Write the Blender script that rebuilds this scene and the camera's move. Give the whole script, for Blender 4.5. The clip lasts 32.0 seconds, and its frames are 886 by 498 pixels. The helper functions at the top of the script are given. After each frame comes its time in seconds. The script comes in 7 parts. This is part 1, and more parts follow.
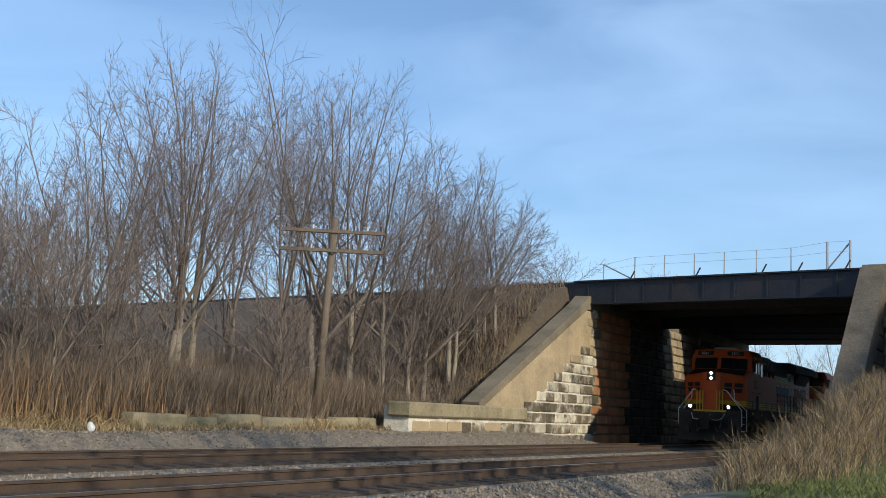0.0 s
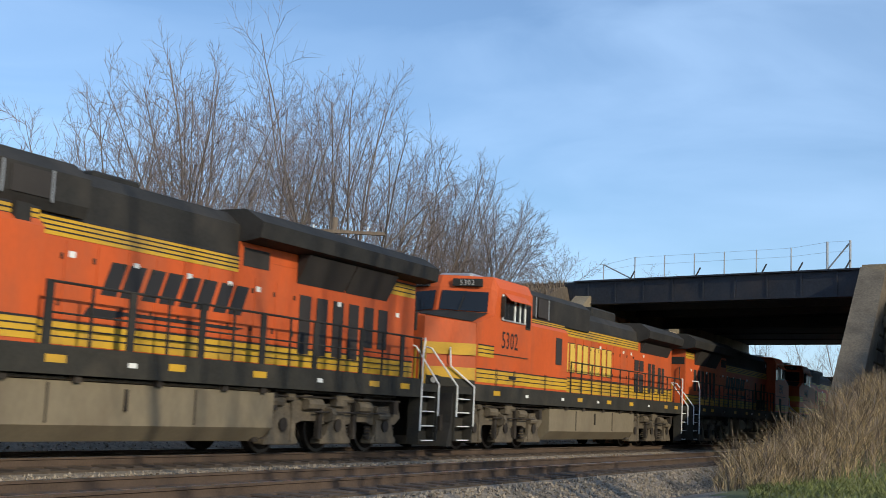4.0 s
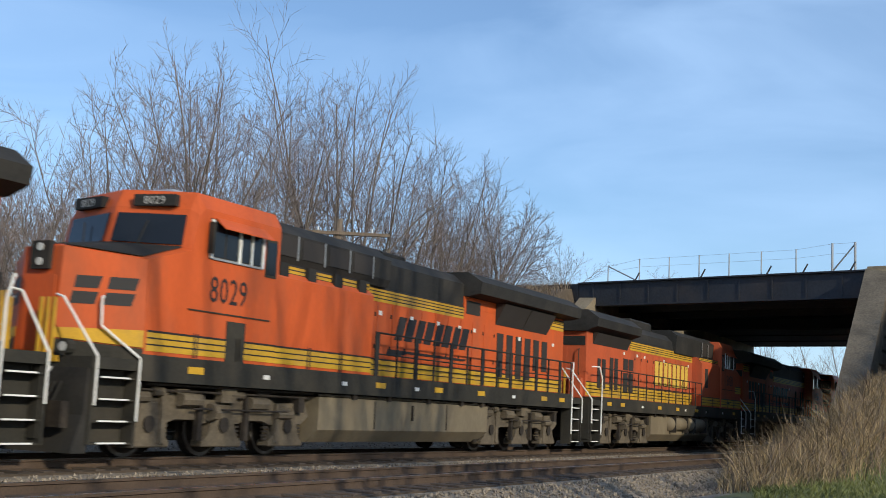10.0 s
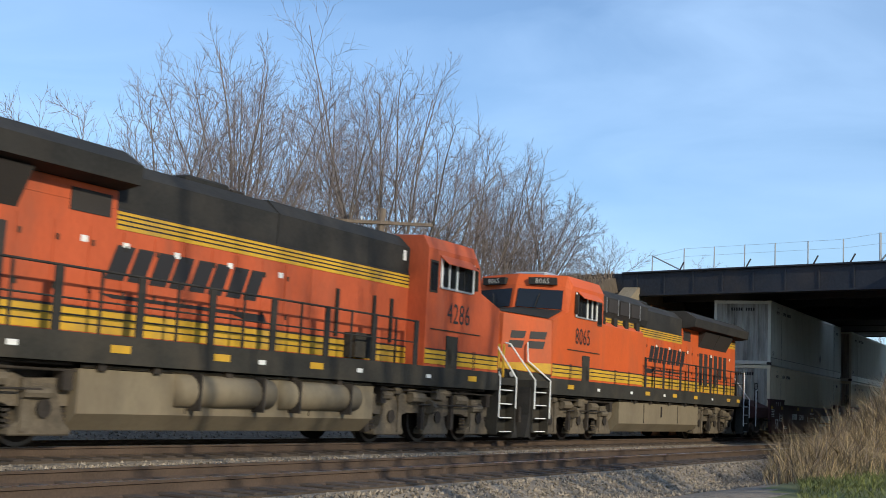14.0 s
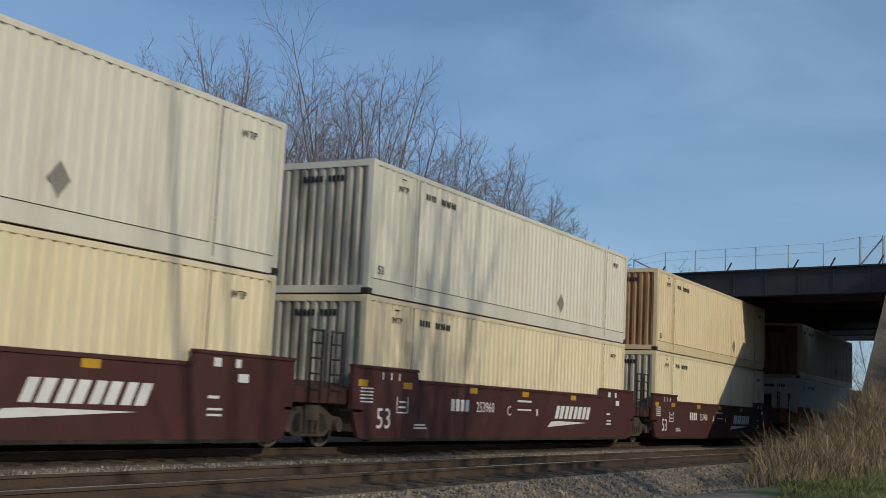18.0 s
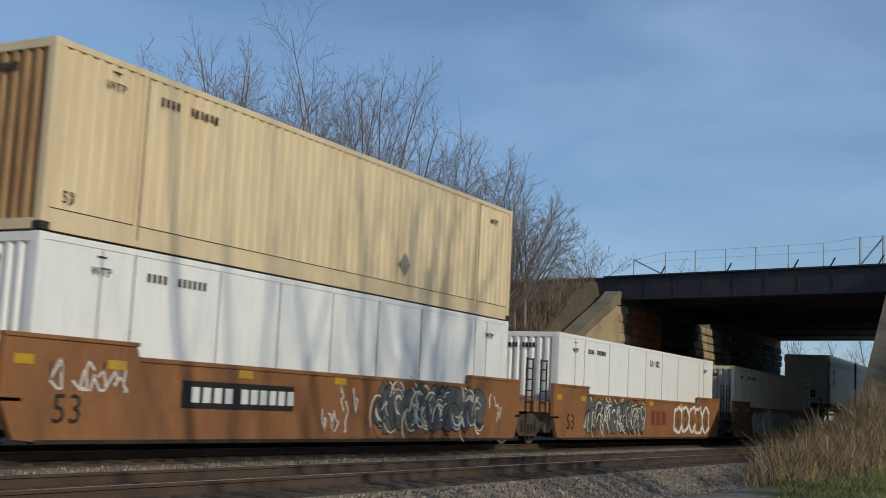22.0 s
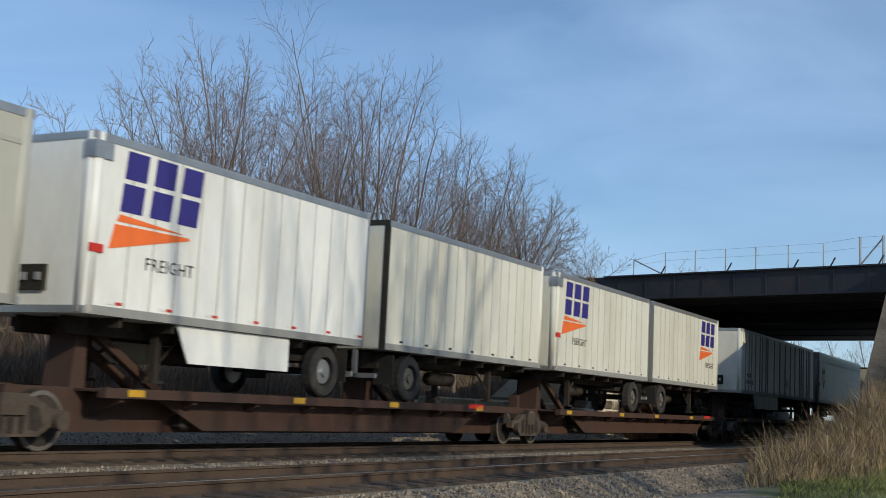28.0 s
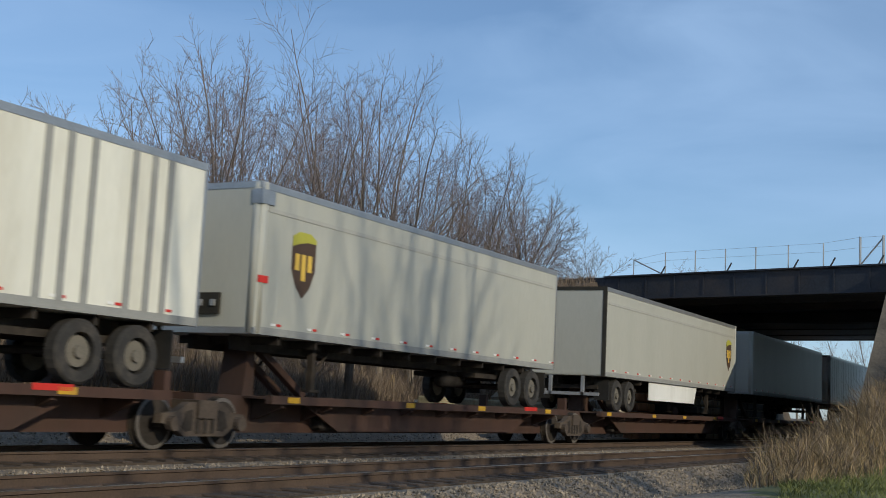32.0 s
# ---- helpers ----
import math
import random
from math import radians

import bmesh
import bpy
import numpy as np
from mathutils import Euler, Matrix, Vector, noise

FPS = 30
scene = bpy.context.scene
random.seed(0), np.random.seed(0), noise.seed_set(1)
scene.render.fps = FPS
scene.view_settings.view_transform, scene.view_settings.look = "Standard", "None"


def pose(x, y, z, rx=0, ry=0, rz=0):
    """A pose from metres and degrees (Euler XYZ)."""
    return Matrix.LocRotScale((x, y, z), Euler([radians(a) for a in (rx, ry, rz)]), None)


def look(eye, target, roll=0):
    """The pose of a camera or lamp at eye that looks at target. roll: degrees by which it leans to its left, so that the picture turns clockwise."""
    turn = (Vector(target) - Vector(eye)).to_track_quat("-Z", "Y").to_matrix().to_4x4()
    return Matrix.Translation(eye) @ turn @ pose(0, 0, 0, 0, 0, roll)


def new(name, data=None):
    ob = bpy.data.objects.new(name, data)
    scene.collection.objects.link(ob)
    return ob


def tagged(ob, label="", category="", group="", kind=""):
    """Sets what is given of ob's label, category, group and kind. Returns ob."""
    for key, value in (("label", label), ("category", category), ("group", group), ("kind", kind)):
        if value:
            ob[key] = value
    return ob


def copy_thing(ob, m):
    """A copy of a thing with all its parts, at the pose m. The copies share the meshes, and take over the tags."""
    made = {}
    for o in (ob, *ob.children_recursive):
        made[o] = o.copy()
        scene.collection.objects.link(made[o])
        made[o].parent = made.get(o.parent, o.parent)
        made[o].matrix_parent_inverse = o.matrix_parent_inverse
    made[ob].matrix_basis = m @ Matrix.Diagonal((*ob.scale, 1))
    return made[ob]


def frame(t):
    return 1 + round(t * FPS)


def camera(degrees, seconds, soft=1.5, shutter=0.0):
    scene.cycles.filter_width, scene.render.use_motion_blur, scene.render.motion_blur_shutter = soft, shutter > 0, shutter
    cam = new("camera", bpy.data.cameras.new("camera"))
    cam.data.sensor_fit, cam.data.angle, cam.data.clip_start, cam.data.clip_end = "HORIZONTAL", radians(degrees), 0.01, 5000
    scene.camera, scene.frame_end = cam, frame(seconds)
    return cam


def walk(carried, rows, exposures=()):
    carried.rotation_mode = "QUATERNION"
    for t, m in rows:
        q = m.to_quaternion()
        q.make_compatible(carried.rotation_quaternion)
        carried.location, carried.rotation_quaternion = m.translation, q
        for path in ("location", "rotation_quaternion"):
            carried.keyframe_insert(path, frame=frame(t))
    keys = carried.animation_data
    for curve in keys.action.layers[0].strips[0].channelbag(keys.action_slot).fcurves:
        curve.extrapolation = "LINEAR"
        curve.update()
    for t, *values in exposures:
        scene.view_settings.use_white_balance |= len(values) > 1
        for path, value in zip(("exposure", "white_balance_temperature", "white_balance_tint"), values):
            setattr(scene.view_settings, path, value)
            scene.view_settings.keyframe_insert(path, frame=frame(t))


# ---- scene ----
# The world: x runs along the railway (the train comes from +x), y leads away from the camera, z is 0 at the rail tops.
TRACK = 14.675      # centre line of the far track, on which the train runs
NEAR = 9.65         # centre line of the near track
cam = camera(40.37, 32.0, soft=0.9, shutter=0.2)
EYE = Vector((0, 0, 0.999))


def aim(yaw, pitch, roll):
    a, b = radians(yaw), radians(pitch)
    way = Vector((math.cos(a) * math.cos(b), math.sin(a) * math.cos(b), math.sin(b)))
    return look(EYE, EYE + way * 10, roll)


PATH = [
    (0, 26.890, 7.605, 2.590), (4.6, 26.890, 7.605, 2.590), (9.3, 26.890, 7.605, 2.590), (9.5, 26.930, 7.590, 2.595), (10, 27.110, 7.676, 2.619),
    (10.5, 27.338, 7.719, 2.650), (11, 27.502, 7.631, 2.671), (11.5, 27.897, 7.397, 2.720), (12, 28.096, 7.307, 2.744),
    (12.5, 28.280, 7.191, 2.765), (13, 28.374, 7.173, 2.776), (13.5, 28.575, 7.123, 2.800), (14, 29.155, 7.081, 2.871),
    (14.5, 29.195, 7.066, 2.876), (15.5, 28.768, 7.181, 2.826), (16.5, 28.300, 7.311, 2.770), (24, 28.300, 7.311, 2.770), (32, 28.300, 7.311, 2.770),
]
walk(cam, [(t, aim(a, b, c)) for t, a, b, c in PATH],
     exposures=[(0, 0.05, 5700, 8), (10.5, 0.05, 5700, 8), (12.5, 0.14, 5700, 8), (14.5, 0.14, 5700, 8), (16.5, -0.36, 5700, 8), (18, -0.68, 5700, 8), (19, -0.68, 5700, 8), (22.5, -0.57, 5700, 8), (25.5, -0.28, 5700, 8), (32, -0.33, 5700, 8)])

# ---- sky and sun ----
SUN_EL, SUN_AZ = 23.0, 205.0      # degrees; the azimuth runs clockwise from +y
world = bpy.data.worlds.new("sky")
scene.world = world
world.use_nodes = True
wn, wl = world.node_tree.nodes, world.node_tree.links
sky = wn.new("ShaderNodeTexSky")
sky.sky_type, sky.sun_disc = "NISHITA", False
sky.sun_elevation, sky.sun_rotation = radians(SUN_EL), radians(SUN_AZ)
sky.air_density, sky.dust_density, sky.ozone_density = 1.0, 0.5, 2.8
wcoord = wn.new("ShaderNodeTexCoord")
wmap = wn.new("ShaderNodeMapping")
wmap.inputs["Scale"].default_value = (1.0, 1.6, 7.0)
wmap.inputs["Rotation"].default_value = (0.0, 0.12, 0.3)
wmap.inputs["Location"].default_value = (2.7, 0.4, 1.9)
wl.new(wcoord.outputs["Generated"], wmap.inputs["Vector"])
cirrus = wn.new("ShaderNodeTexNoise")
cirrus.inputs["Scale"].default_value, cirrus.inputs["Detail"].default_value, cirrus.inputs["Distortion"].default_value = 1.6, 7.0, 0.6
wl.new(wmap.outputs["Vector"], cirrus.inputs["Vector"])
cramp = wn.new("ShaderNodeValToRGB")
cramp.color_ramp.elements[0].position, cramp.color_ramp.elements[0].color = 0.36, (0.12, 0.12, 0.12, 1)
cramp.color_ramp.elements[1].position, cramp.color_ramp.elements[1].color = 0.74, (0.5, 0.5, 0.5, 1)
wl.new(cirrus.outputs["Fac"], cramp.inputs["Fac"])
cmix = wn.new("ShaderNodeMixRGB")
cmix.inputs["Color2"].default_value = (5.7, 7.3, 9.3, 1)
wl.new(cramp.outputs["Color"], cmix.inputs["Fac"])
wl.new(sky.outputs["Color"], cmix.inputs["Color1"])
wl.new(cmix.outputs["Color"], wn["Background"].inputs["Color"])
wn["Background"].inputs["Strength"].default_value = 0.122

sun = new("sun", bpy.data.lights.new("sun", "SUN"))
sun.data.energy, sun.data.angle, sun.data.color = 3.75, radians(0.6), (1.0, 0.83, 0.56)
a = radians(SUN_AZ)
toward = Vector((math.sin(a) * math.cos(radians(SUN_EL)), math.cos(a) * math.cos(radians(SUN_EL)), math.sin(radians(SUN_EL))))
sun.matrix_basis = look(toward * 60, (0, 0, 0))


# ---- materials ----
def material(name, base, rough=0.7, metal=0.0, vary=0.25, scale=3.0, bump=0.2, fine=40.0, dirt=None, dirt_amount=0.4, dirt_scale=0.8, stretch=(1, 1, 1), per_object=0.0, per_island=0.0, spec=0.4):
    """A surface with broad and fine variation, stains of its own shape and fine relief."""
    m = bpy.data.materials.new(name)
    m.use_nodes = True
    n, l = m.node_tree.nodes, m.node_tree.links
    p = n["Principled BSDF"]
    p.inputs["Roughness"].default_value, p.inputs["Metallic"].default_value = rough, metal
    p.inputs["Specular IOR Level"].default_value = spec
    co = n.new("ShaderNodeTexCoord")
    mp = n.new("ShaderNodeMapping")
    mp.inputs["Scale"].default_value = stretch
    if per_object:
        place = n.new("ShaderNodeObjectInfo")
        shift = n.new("ShaderNodeVectorMath")
        l.new(co.outputs["Object"], shift.inputs[0])
        l.new(place.outputs["Location"], shift.inputs[1])
        l.new(shift.outputs["Vector"], mp.inputs["Vector"])
    else:
        l.new(co.outputs["Object"], mp.inputs["Vector"])
    big = n.new("ShaderNodeTexNoise")
    big.inputs["Scale"].default_value, big.inputs["Detail"].default_value = scale, 5.0
    small = n.new("ShaderNodeTexNoise")
    small.inputs["Scale"].default_value, small.inputs["Detail"].default_value = fine, 4.0
    for t in (big, small):
        l.new(mp.outputs["Vector"], t.inputs["Vector"])
    add = n.new("ShaderNodeMath")
    add.operation = "ADD"
    l.new(big.outputs["Fac"], add.inputs[0])
    l.new(small.outputs["Fac"], add.inputs[1])
    rng = n.new("ShaderNodeMapRange")
    rng.inputs["From Min"].default_value, rng.inputs["From Max"].default_value = 0.65, 1.35
    rng.inputs["To Min"].default_value, rng.inputs["To Max"].default_value = 1 - vary, 1 + vary
    l.new(add.outputs[0], rng.inputs["Value"])
    mul = n.new("ShaderNodeMixRGB")
    mul.blend_type, mul.inputs["Fac"].default_value = "MULTIPLY", 1.0
    mul.inputs["Color1"].default_value = (*base, 1)
    l.new(rng.outputs[0], mul.inputs["Color2"])
    out = mul.outputs["Color"]
    if dirt:
        st = n.new("ShaderNodeTexNoise")
        st.inputs["Scale"].default_value, st.inputs["Detail"].default_value, st.inputs["Roughness"].default_value = dirt_scale, 8.0, 0.65
        l.new(mp.outputs["Vector"], st.inputs["Vector"])
        r2 = n.new("ShaderNodeMapRange")
        r2.inputs["From Min"].default_value, r2.inputs["From Max"].default_value = 0.48, 0.68
        r2.inputs["To Min"].default_value, r2.inputs["To Max"].default_value = 0.0, dirt_amount
        l.new(st.outputs["Fac"], r2.inputs["Value"])
        mx = n.new("ShaderNodeMixRGB")
        mx.inputs["Color2"].default_value = (*dirt, 1)
        l.new(r2.outputs[0], mx.inputs["Fac"])
        l.new(out, mx.inputs["Color1"])
        out = mx.outputs["Color"]
    if per_object or per_island:
        inf = n.new("ShaderNodeObjectInfo") if per_object else n.new("ShaderNodeNewGeometry")
        r3 = n.new("ShaderNodeMapRange")
        k = per_object or per_island
        r3.inputs["To Min"].default_value, r3.inputs["To Max"].default_value = 1 - k, 1 + k
        l.new(inf.outputs["Random" if per_object else "Random Per Island"], r3.inputs["Value"])
        m3 = n.new("ShaderNodeMixRGB")
        m3.blend_type, m3.inputs["Fac"].default_value = "MULTIPLY", 1.0
        l.new(out, m3.inputs["Color1"])
        l.new(r3.outputs[0], m3.inputs["Color2"])
        out = m3.outputs["Color"]
    l.new(out, p.inputs["Base Color"])
    if bump:
        b = n.new("ShaderNodeBump")
        b.inputs["Strength"].default_value, b.inputs["Distance"].default_value = bump, 0.02
        l.new(add.outputs[0], b.inputs["Height"])
        l.new(b.outputs["Normal"], p.inputs["Normal"])
    return m


def glow(name, colour, strength):
    m = bpy.data.materials.new(name)
    m.use_nodes = True
    p = m.node_tree.nodes["Principled BSDF"]
    p.inputs["Base Color"].default_value = (*colour, 1)
    p.inputs["Emission Color"].default_value, p.inputs["Emission Strength"].default_value = (*colour, 1), strength
    return m


BARK = material("bark", (0.25, 0.212, 0.165), 0.9, vary=0.4, scale=4, fine=30, bump=0.5, stretch=(1, 1, 0.3))
LIMB = material("limb_bark", (0.165, 0.135, 0.108), 0.9, vary=0.35, scale=3, fine=24, bump=0.4, stretch=(1, 1, 0.3))
TWIG = material("twig", (0.185, 0.146, 0.126), 0.85, vary=0.3, scale=0.6, fine=9, bump=0, per_island=0.3)
BRUSH = material("brush", (0.178, 0.134, 0.095), 0.9, vary=0.3, scale=0.5, fine=6, bump=0, per_island=0.45)
DRY = material("dry_grass", (0.30, 0.22, 0.115), 0.9, vary=0.35, scale=0.5, fine=6, bump=0, per_island=0.55)
REED = material("reed", (0.245, 0.15, 0.075), 0.9, vary=0.3, scale=0.5, fine=6, bump=0, per_island=0.4)
GREEN = material("green_grass", (0.14, 0.15, 0.042), 0.85, vary=0.3, scale=0.5, fine=6, bump=0, per_island=0.4)
SOIL = material("soil", (0.09, 0.068, 0.046), 0.95, vary=0.4, scale=0.25, fine=5, bump=0.6, dirt=(0.14, 0.105, 0.055), dirt_amount=0.7, dirt_scale=0.3)
LEAVES = material("leaf_litter", (0.12, 0.092, 0.066), 0.95, vary=0.4, scale=0.4, fine=9, bump=0.8, dirt=(0.09, 0.07, 0.05), dirt_amount=0.7, dirt_scale=0.5)
TURF = material("turf", (0.13, 0.135, 0.045), 0.95, vary=0.35, scale=0.6, fine=14, bump=0.8, dirt=(0.16, 0.12, 0.055), dirt_amount=0.6, dirt_scale=0.6)
GRAVEL = material("gravel", (0.225, 0.182, 0.135), 0.95, vary=0.5, scale=7, fine=28, bump=1.0, dirt=(0.16, 0.13, 0.10), dirt_amount=0.5, dirt_scale=1.2)
STONE_CHIP = material("ballast_stone", (0.225, 0.185, 0.137), 0.9, vary=0.2, scale=3, fine=20, bump=0.3, per_island=0.45)
BED = material("rusty_ballast", (0.06, 0.044, 0.03), 0.95, vary=0.4, scale=2, fine=22, bump=1.0, dirt=(0.07, 0.05, 0.035), dirt_amount=0.6, dirt_scale=0.9, stretch=(0.4, 1, 1))
RAIL_SIDE = material("rail_rust", (0.072, 0.048, 0.033), 0.85, vary=0.3, scale=2, fine=30, bump=0.2)
RAIL_TOP = material("rail_head", (0.5, 0.47, 0.44), 0.3, metal=1.0, vary=0.1, scale=2, bump=0)
SLEEPER = material("sleeper", (0.06, 0.044, 0.033), 0.9, vary=0.4, scale=2, fine=25, bump=0.5, per_object=0.25, stretch=(3, 0.4, 1))
BLOCK = material("wall_block", (0.37, 0.29, 0.185), 0.9, vary=0.3, scale=1.4, fine=14, bump=0.6, dirt=(0.10, 0.085, 0.065), dirt_amount=0.8, dirt_scale=0.9, per_object=0.16)
STAINED = material("lime_stained_block", (0.12, 0.097, 0.065), 0.9, vary=0.45, scale=2.2, fine=14, bump=0.9, dirt=(0.66, 0.61, 0.5), dirt_amount=0.75, dirt_scale=1.5, per_object=0.35)
RUSTY_BLOCK = material("rust_stained_block", (0.36, 0.17, 0.075), 0.9, vary=0.3, scale=1.5, fine=14, bump=0.6, dirt=(0.22, 0.13, 0.07), dirt_amount=0.6, dirt_scale=0.9, per_object=0.2)
CONCRETE = material("old_concrete", (0.40, 0.31, 0.19), 0.9, vary=0.25, scale=0.8, fine=12, bump=0.4, dirt=(0.17, 0.14, 0.10), dirt_amount=0.7, dirt_scale=0.5)
# Block colour darkened to stand for the shade under the bridge.
SHADE_BLOCK = material("shade_darkened_block", (0.05, 0.042, 0.034), 0.95, vary=0.35, scale=1.5, fine=14, bump=0.6, dirt=(0.11, 0.09, 0.065), dirt_amount=0.5, dirt_scale=0.9, per_object=0.25)
WHITENED = material("lime_washed_block", (0.52, 0.475, 0.375), 0.9, vary=0.3, scale=1.6, fine=14, bump=0.6, dirt=(0.11, 0.09, 0.06), dirt_amount=0.9, dirt_scale=1.7, per_object=0.2)
NEAR_STONE = material("dark_wing_stone", (0.13, 0.108, 0.08), 0.95, vary=0.35, scale=1.0, fine=12, bump=0.6, dirt=(0.06, 0.05, 0.038), dirt_amount=0.8, dirt_scale=0.8)
GIRDER = material("girder_steel", (0.03, 0.033, 0.042), 0.7, vary=0.3, scale=0.5, fine=10, bump=0.15, dirt=(0.09, 0.065, 0.05), dirt_amount=0.4, dirt_scale=0.4)
GALV = material("galvanised_post", (0.42, 0.42, 0.42), 0.5, metal=0.6, vary=0.15, scale=3, bump=0.05)
POLE_WOOD = material("pole_wood", (0.155, 0.12, 0.088), 0.9, vary=0.3, scale=2, fine=20, bump=0.5, stretch=(2, 2, 0.3))
WHITE = material("white_paint", (0.75, 0.74, 0.70), 0.5, vary=0.08, scale=2, bump=0.03)


# ---- building helpers ----
def mesh_of(bm, name, mat, smooth=False):
    me = bpy.data.meshes.new(name)
    bmesh.ops.recalc_face_normals(bm, faces=bm.faces)
    bm.to_mesh(me)
    bm.free()
    if mat:
        for m in (mat if isinstance(mat, (list, tuple)) else [mat]):
            me.materials.append(m)
    if smooth:
        me.shade_smooth()
    return me


def part(name, bm, mat, parent=None, label="", smooth=False):
    ob = new(name, bm if isinstance(bm, bpy.types.Mesh) else mesh_of(bm, name, mat, smooth))
    ob.parent = parent
    if label:
        tagged(ob, label)
    return ob


def thing(name, m, label, category, group="", kind=""):
    ob = new(name)
    ob.empty_display_size = 0.3
    ob.matrix_basis = m
    return tagged(ob, label, category, group, kind)


def box(bm, x0, x1, y0, y1, z0, z1, slot=0):
    v = [bm.verts.new(p) for p in ((x0, y0, z0), (x1, y0, z0), (x1, y1, z0), (x0, y1, z0), (x0, y0, z1), (x1, y0, z1), (x1, y1, z1), (x0, y1, z1))]
    for f in ((0, 3, 2, 1), (4, 5, 6, 7), (0, 1, 5, 4), (1, 2, 6, 5), (2, 3, 7, 6), (3, 0, 4, 7)):
        bm.faces.new([v[i] for i in f]).material_index = slot
    return v


def boxes(*dims):
    bm = bmesh.new()
    for d in dims:
        box(bm, *d)
    return bm


def bevelled(x0, x1, y0, y1, z0, z1, r=0.03, seg=1):
    bm = boxes((x0, x1, y0, y1, z0, z1))
    bmesh.ops.bevel(bm, geom=list(bm.edges), offset=r, segments=seg, affect="EDGES", profile=0.6)
    return bm


def prism(bm, profile, axis, a, b, slot=0):
    """Extrudes a profile of 2D points along an axis from a to b: x takes (y, z), y takes (x, z), z takes (x, y)."""
    def at(p, q):
        return {"x": (q, p[0], p[1]), "y": (p[0], q, p[1]), "z": (p[0], p[1], q)}[axis]
    r0, r1 = [bm.verts.new(at(p, a)) for p in profile], [bm.verts.new(at(p, b)) for p in profile]
    n = len(profile)
    for i in range(n):
        bm.faces.new((r0[i], r0[(i + 1) % n], r1[(i + 1) % n], r1[i])).material_index = slot
    bm.faces.new(r0[::-1]).material_index = slot
    bm.faces.new(r1).material_index = slot


def prisms(axis, *items):
    bm = bmesh.new()
    for profile, a, b in items:
        prism(bm, profile, axis, a, b)
    return bm


def rod(bm, p, q, r, n=6, r2=None, slot=0):
    p, q = Vector(p), Vector(q)
    w = (q - p).normalized()
    u = w.orthogonal().normalized()
    v = w.cross(u)
    r2 = r if r2 is None else r2
    ra, rb = [], []
    for i in range(n):
        c, s = math.cos(2 * math.pi * i / n), math.sin(2 * math.pi * i / n)
        ra.append(bm.verts.new(p + (u * c + v * s) * r))
        rb.append(bm.verts.new(q + (u * c + v * s) * r2))
    for i in range(n):
        bm.faces.new((ra[i], ra[(i + 1) % n], rb[(i + 1) % n], rb[i])).material_index = slot
    bm.faces.new(ra[::-1]).material_index = slot
    bm.faces.new(rb).material_index = slot


def rods(*items, n=6):
    bm = bmesh.new()
    for p, q, r in items:
        rod(bm, p, q, r, n)
    return bm


def bent(points, r, n=6):
    bm = bmesh.new()
    for p, q in zip(points, points[1:]):
        rod(bm, p, q, r, n)
    return bm


def sheet(name, xs, ys, height, mat, label, category):
    """A ground sheet over a grid of x and y with z = height(x, y)."""
    X, Y = np.meshgrid(xs, ys, indexing="ij")
    pts = [(float(x), float(y), float(height(x, y))) for x, y in zip(X.ravel(), Y.ravel())]
    n = len(ys)
    faces = [(i * n + j, (i + 1) * n + j, (i + 1) * n + j + 1, i * n + j + 1) for i in range(len(xs) - 1) for j in range(n - 1)]
    me = bpy.data.meshes.new(name)
    me.from_pydata(pts, [], faces)
    me.materials.append(mat)
    me.shade_smooth()
    return tagged(new(name, me), label, category, kind="structure")


def ramp(v, a, b):
    t = min(1.0, max(0.0, (v - a) / (b - a)))
    return t * t * (3 - 2 * t)


# The bridge line: its near face leaves the wall at BX0, BY0 and leans along the direction BDIR.
BX0, BY0 = 54.6, 19.6
BDIR = Vector((0.267, 0.9637, 0.0))
DECK = 7.42
BRIDGE_WIDE = 34.0


def bridge_x(y, back=0.0):
    return BX0 + (y - BY0) * BDIR.x / BDIR.y + back


def terrain(x, y):
    """Height of the natural ground: flat along the railway, rising to the embankment and to the near bank."""
    z = -0.42
    wob = 0.12 * noise.noise(Vector((x * 0.25, y * 0.25, 0.3)))
    # far side: ballast shoulder, verge, then a gentle rise into the wood
    open_side = 1 - ramp(x, 47, 58)
    z += (0.60 * open_side) * ramp(y, 16.7, 18.7) + 0.12 * ramp(y, 20.0, 22.0) + 0.85 * ramp(y, 22.0, 27.0) + 0.8 * ramp(y, 27, 45)
    if 17 < y < 20.5:
        z += 0.10 * open_side * noise.noise(Vector((x * 0.16, y * 0.5, 4.3)))
    if y > 19:
        z += wob
        # embankment that carries the line over the bridge
        d = bridge_x(y) - x
        if y > 20.0:
            e = DECK - 0.15
            back = x - (bridge_x(y) + BRIDGE_WIDE)
            up = 1 - ramp(d, -0.6, 14.0) if d > -2 else 1 - ramp(back, 0, 12)
            z = z + (e - z) * up * ramp(y, 19.9, 20.9)
    # near side: slope up to the grassy bank
    if y < 7.2:
        g = ramp(x, 17, 50)
        up = ramp(7.2 - y, 0.0, 3.2 - 1.4 * g)
        z += up * (0.35 + 2.2 * ramp(x, 23, 42) + 0.3 * ramp(-y, 0, 12)) + wob * 0.7
        d = bridge_x(y) - x
        if y < 5:
            z = z + (DECK - 0.15 - z) * (1 - ramp(d, 0.5, 14.0) if d > -2 else 1 - ramp(x - bridge_x(y) - BRIDGE_WIDE, 0, 12)) * ramp(5 - y, 0, 3)
    r = math.hypot(x, y)
    if r < 3.5:
        z = min(z, -0.3)
    return z


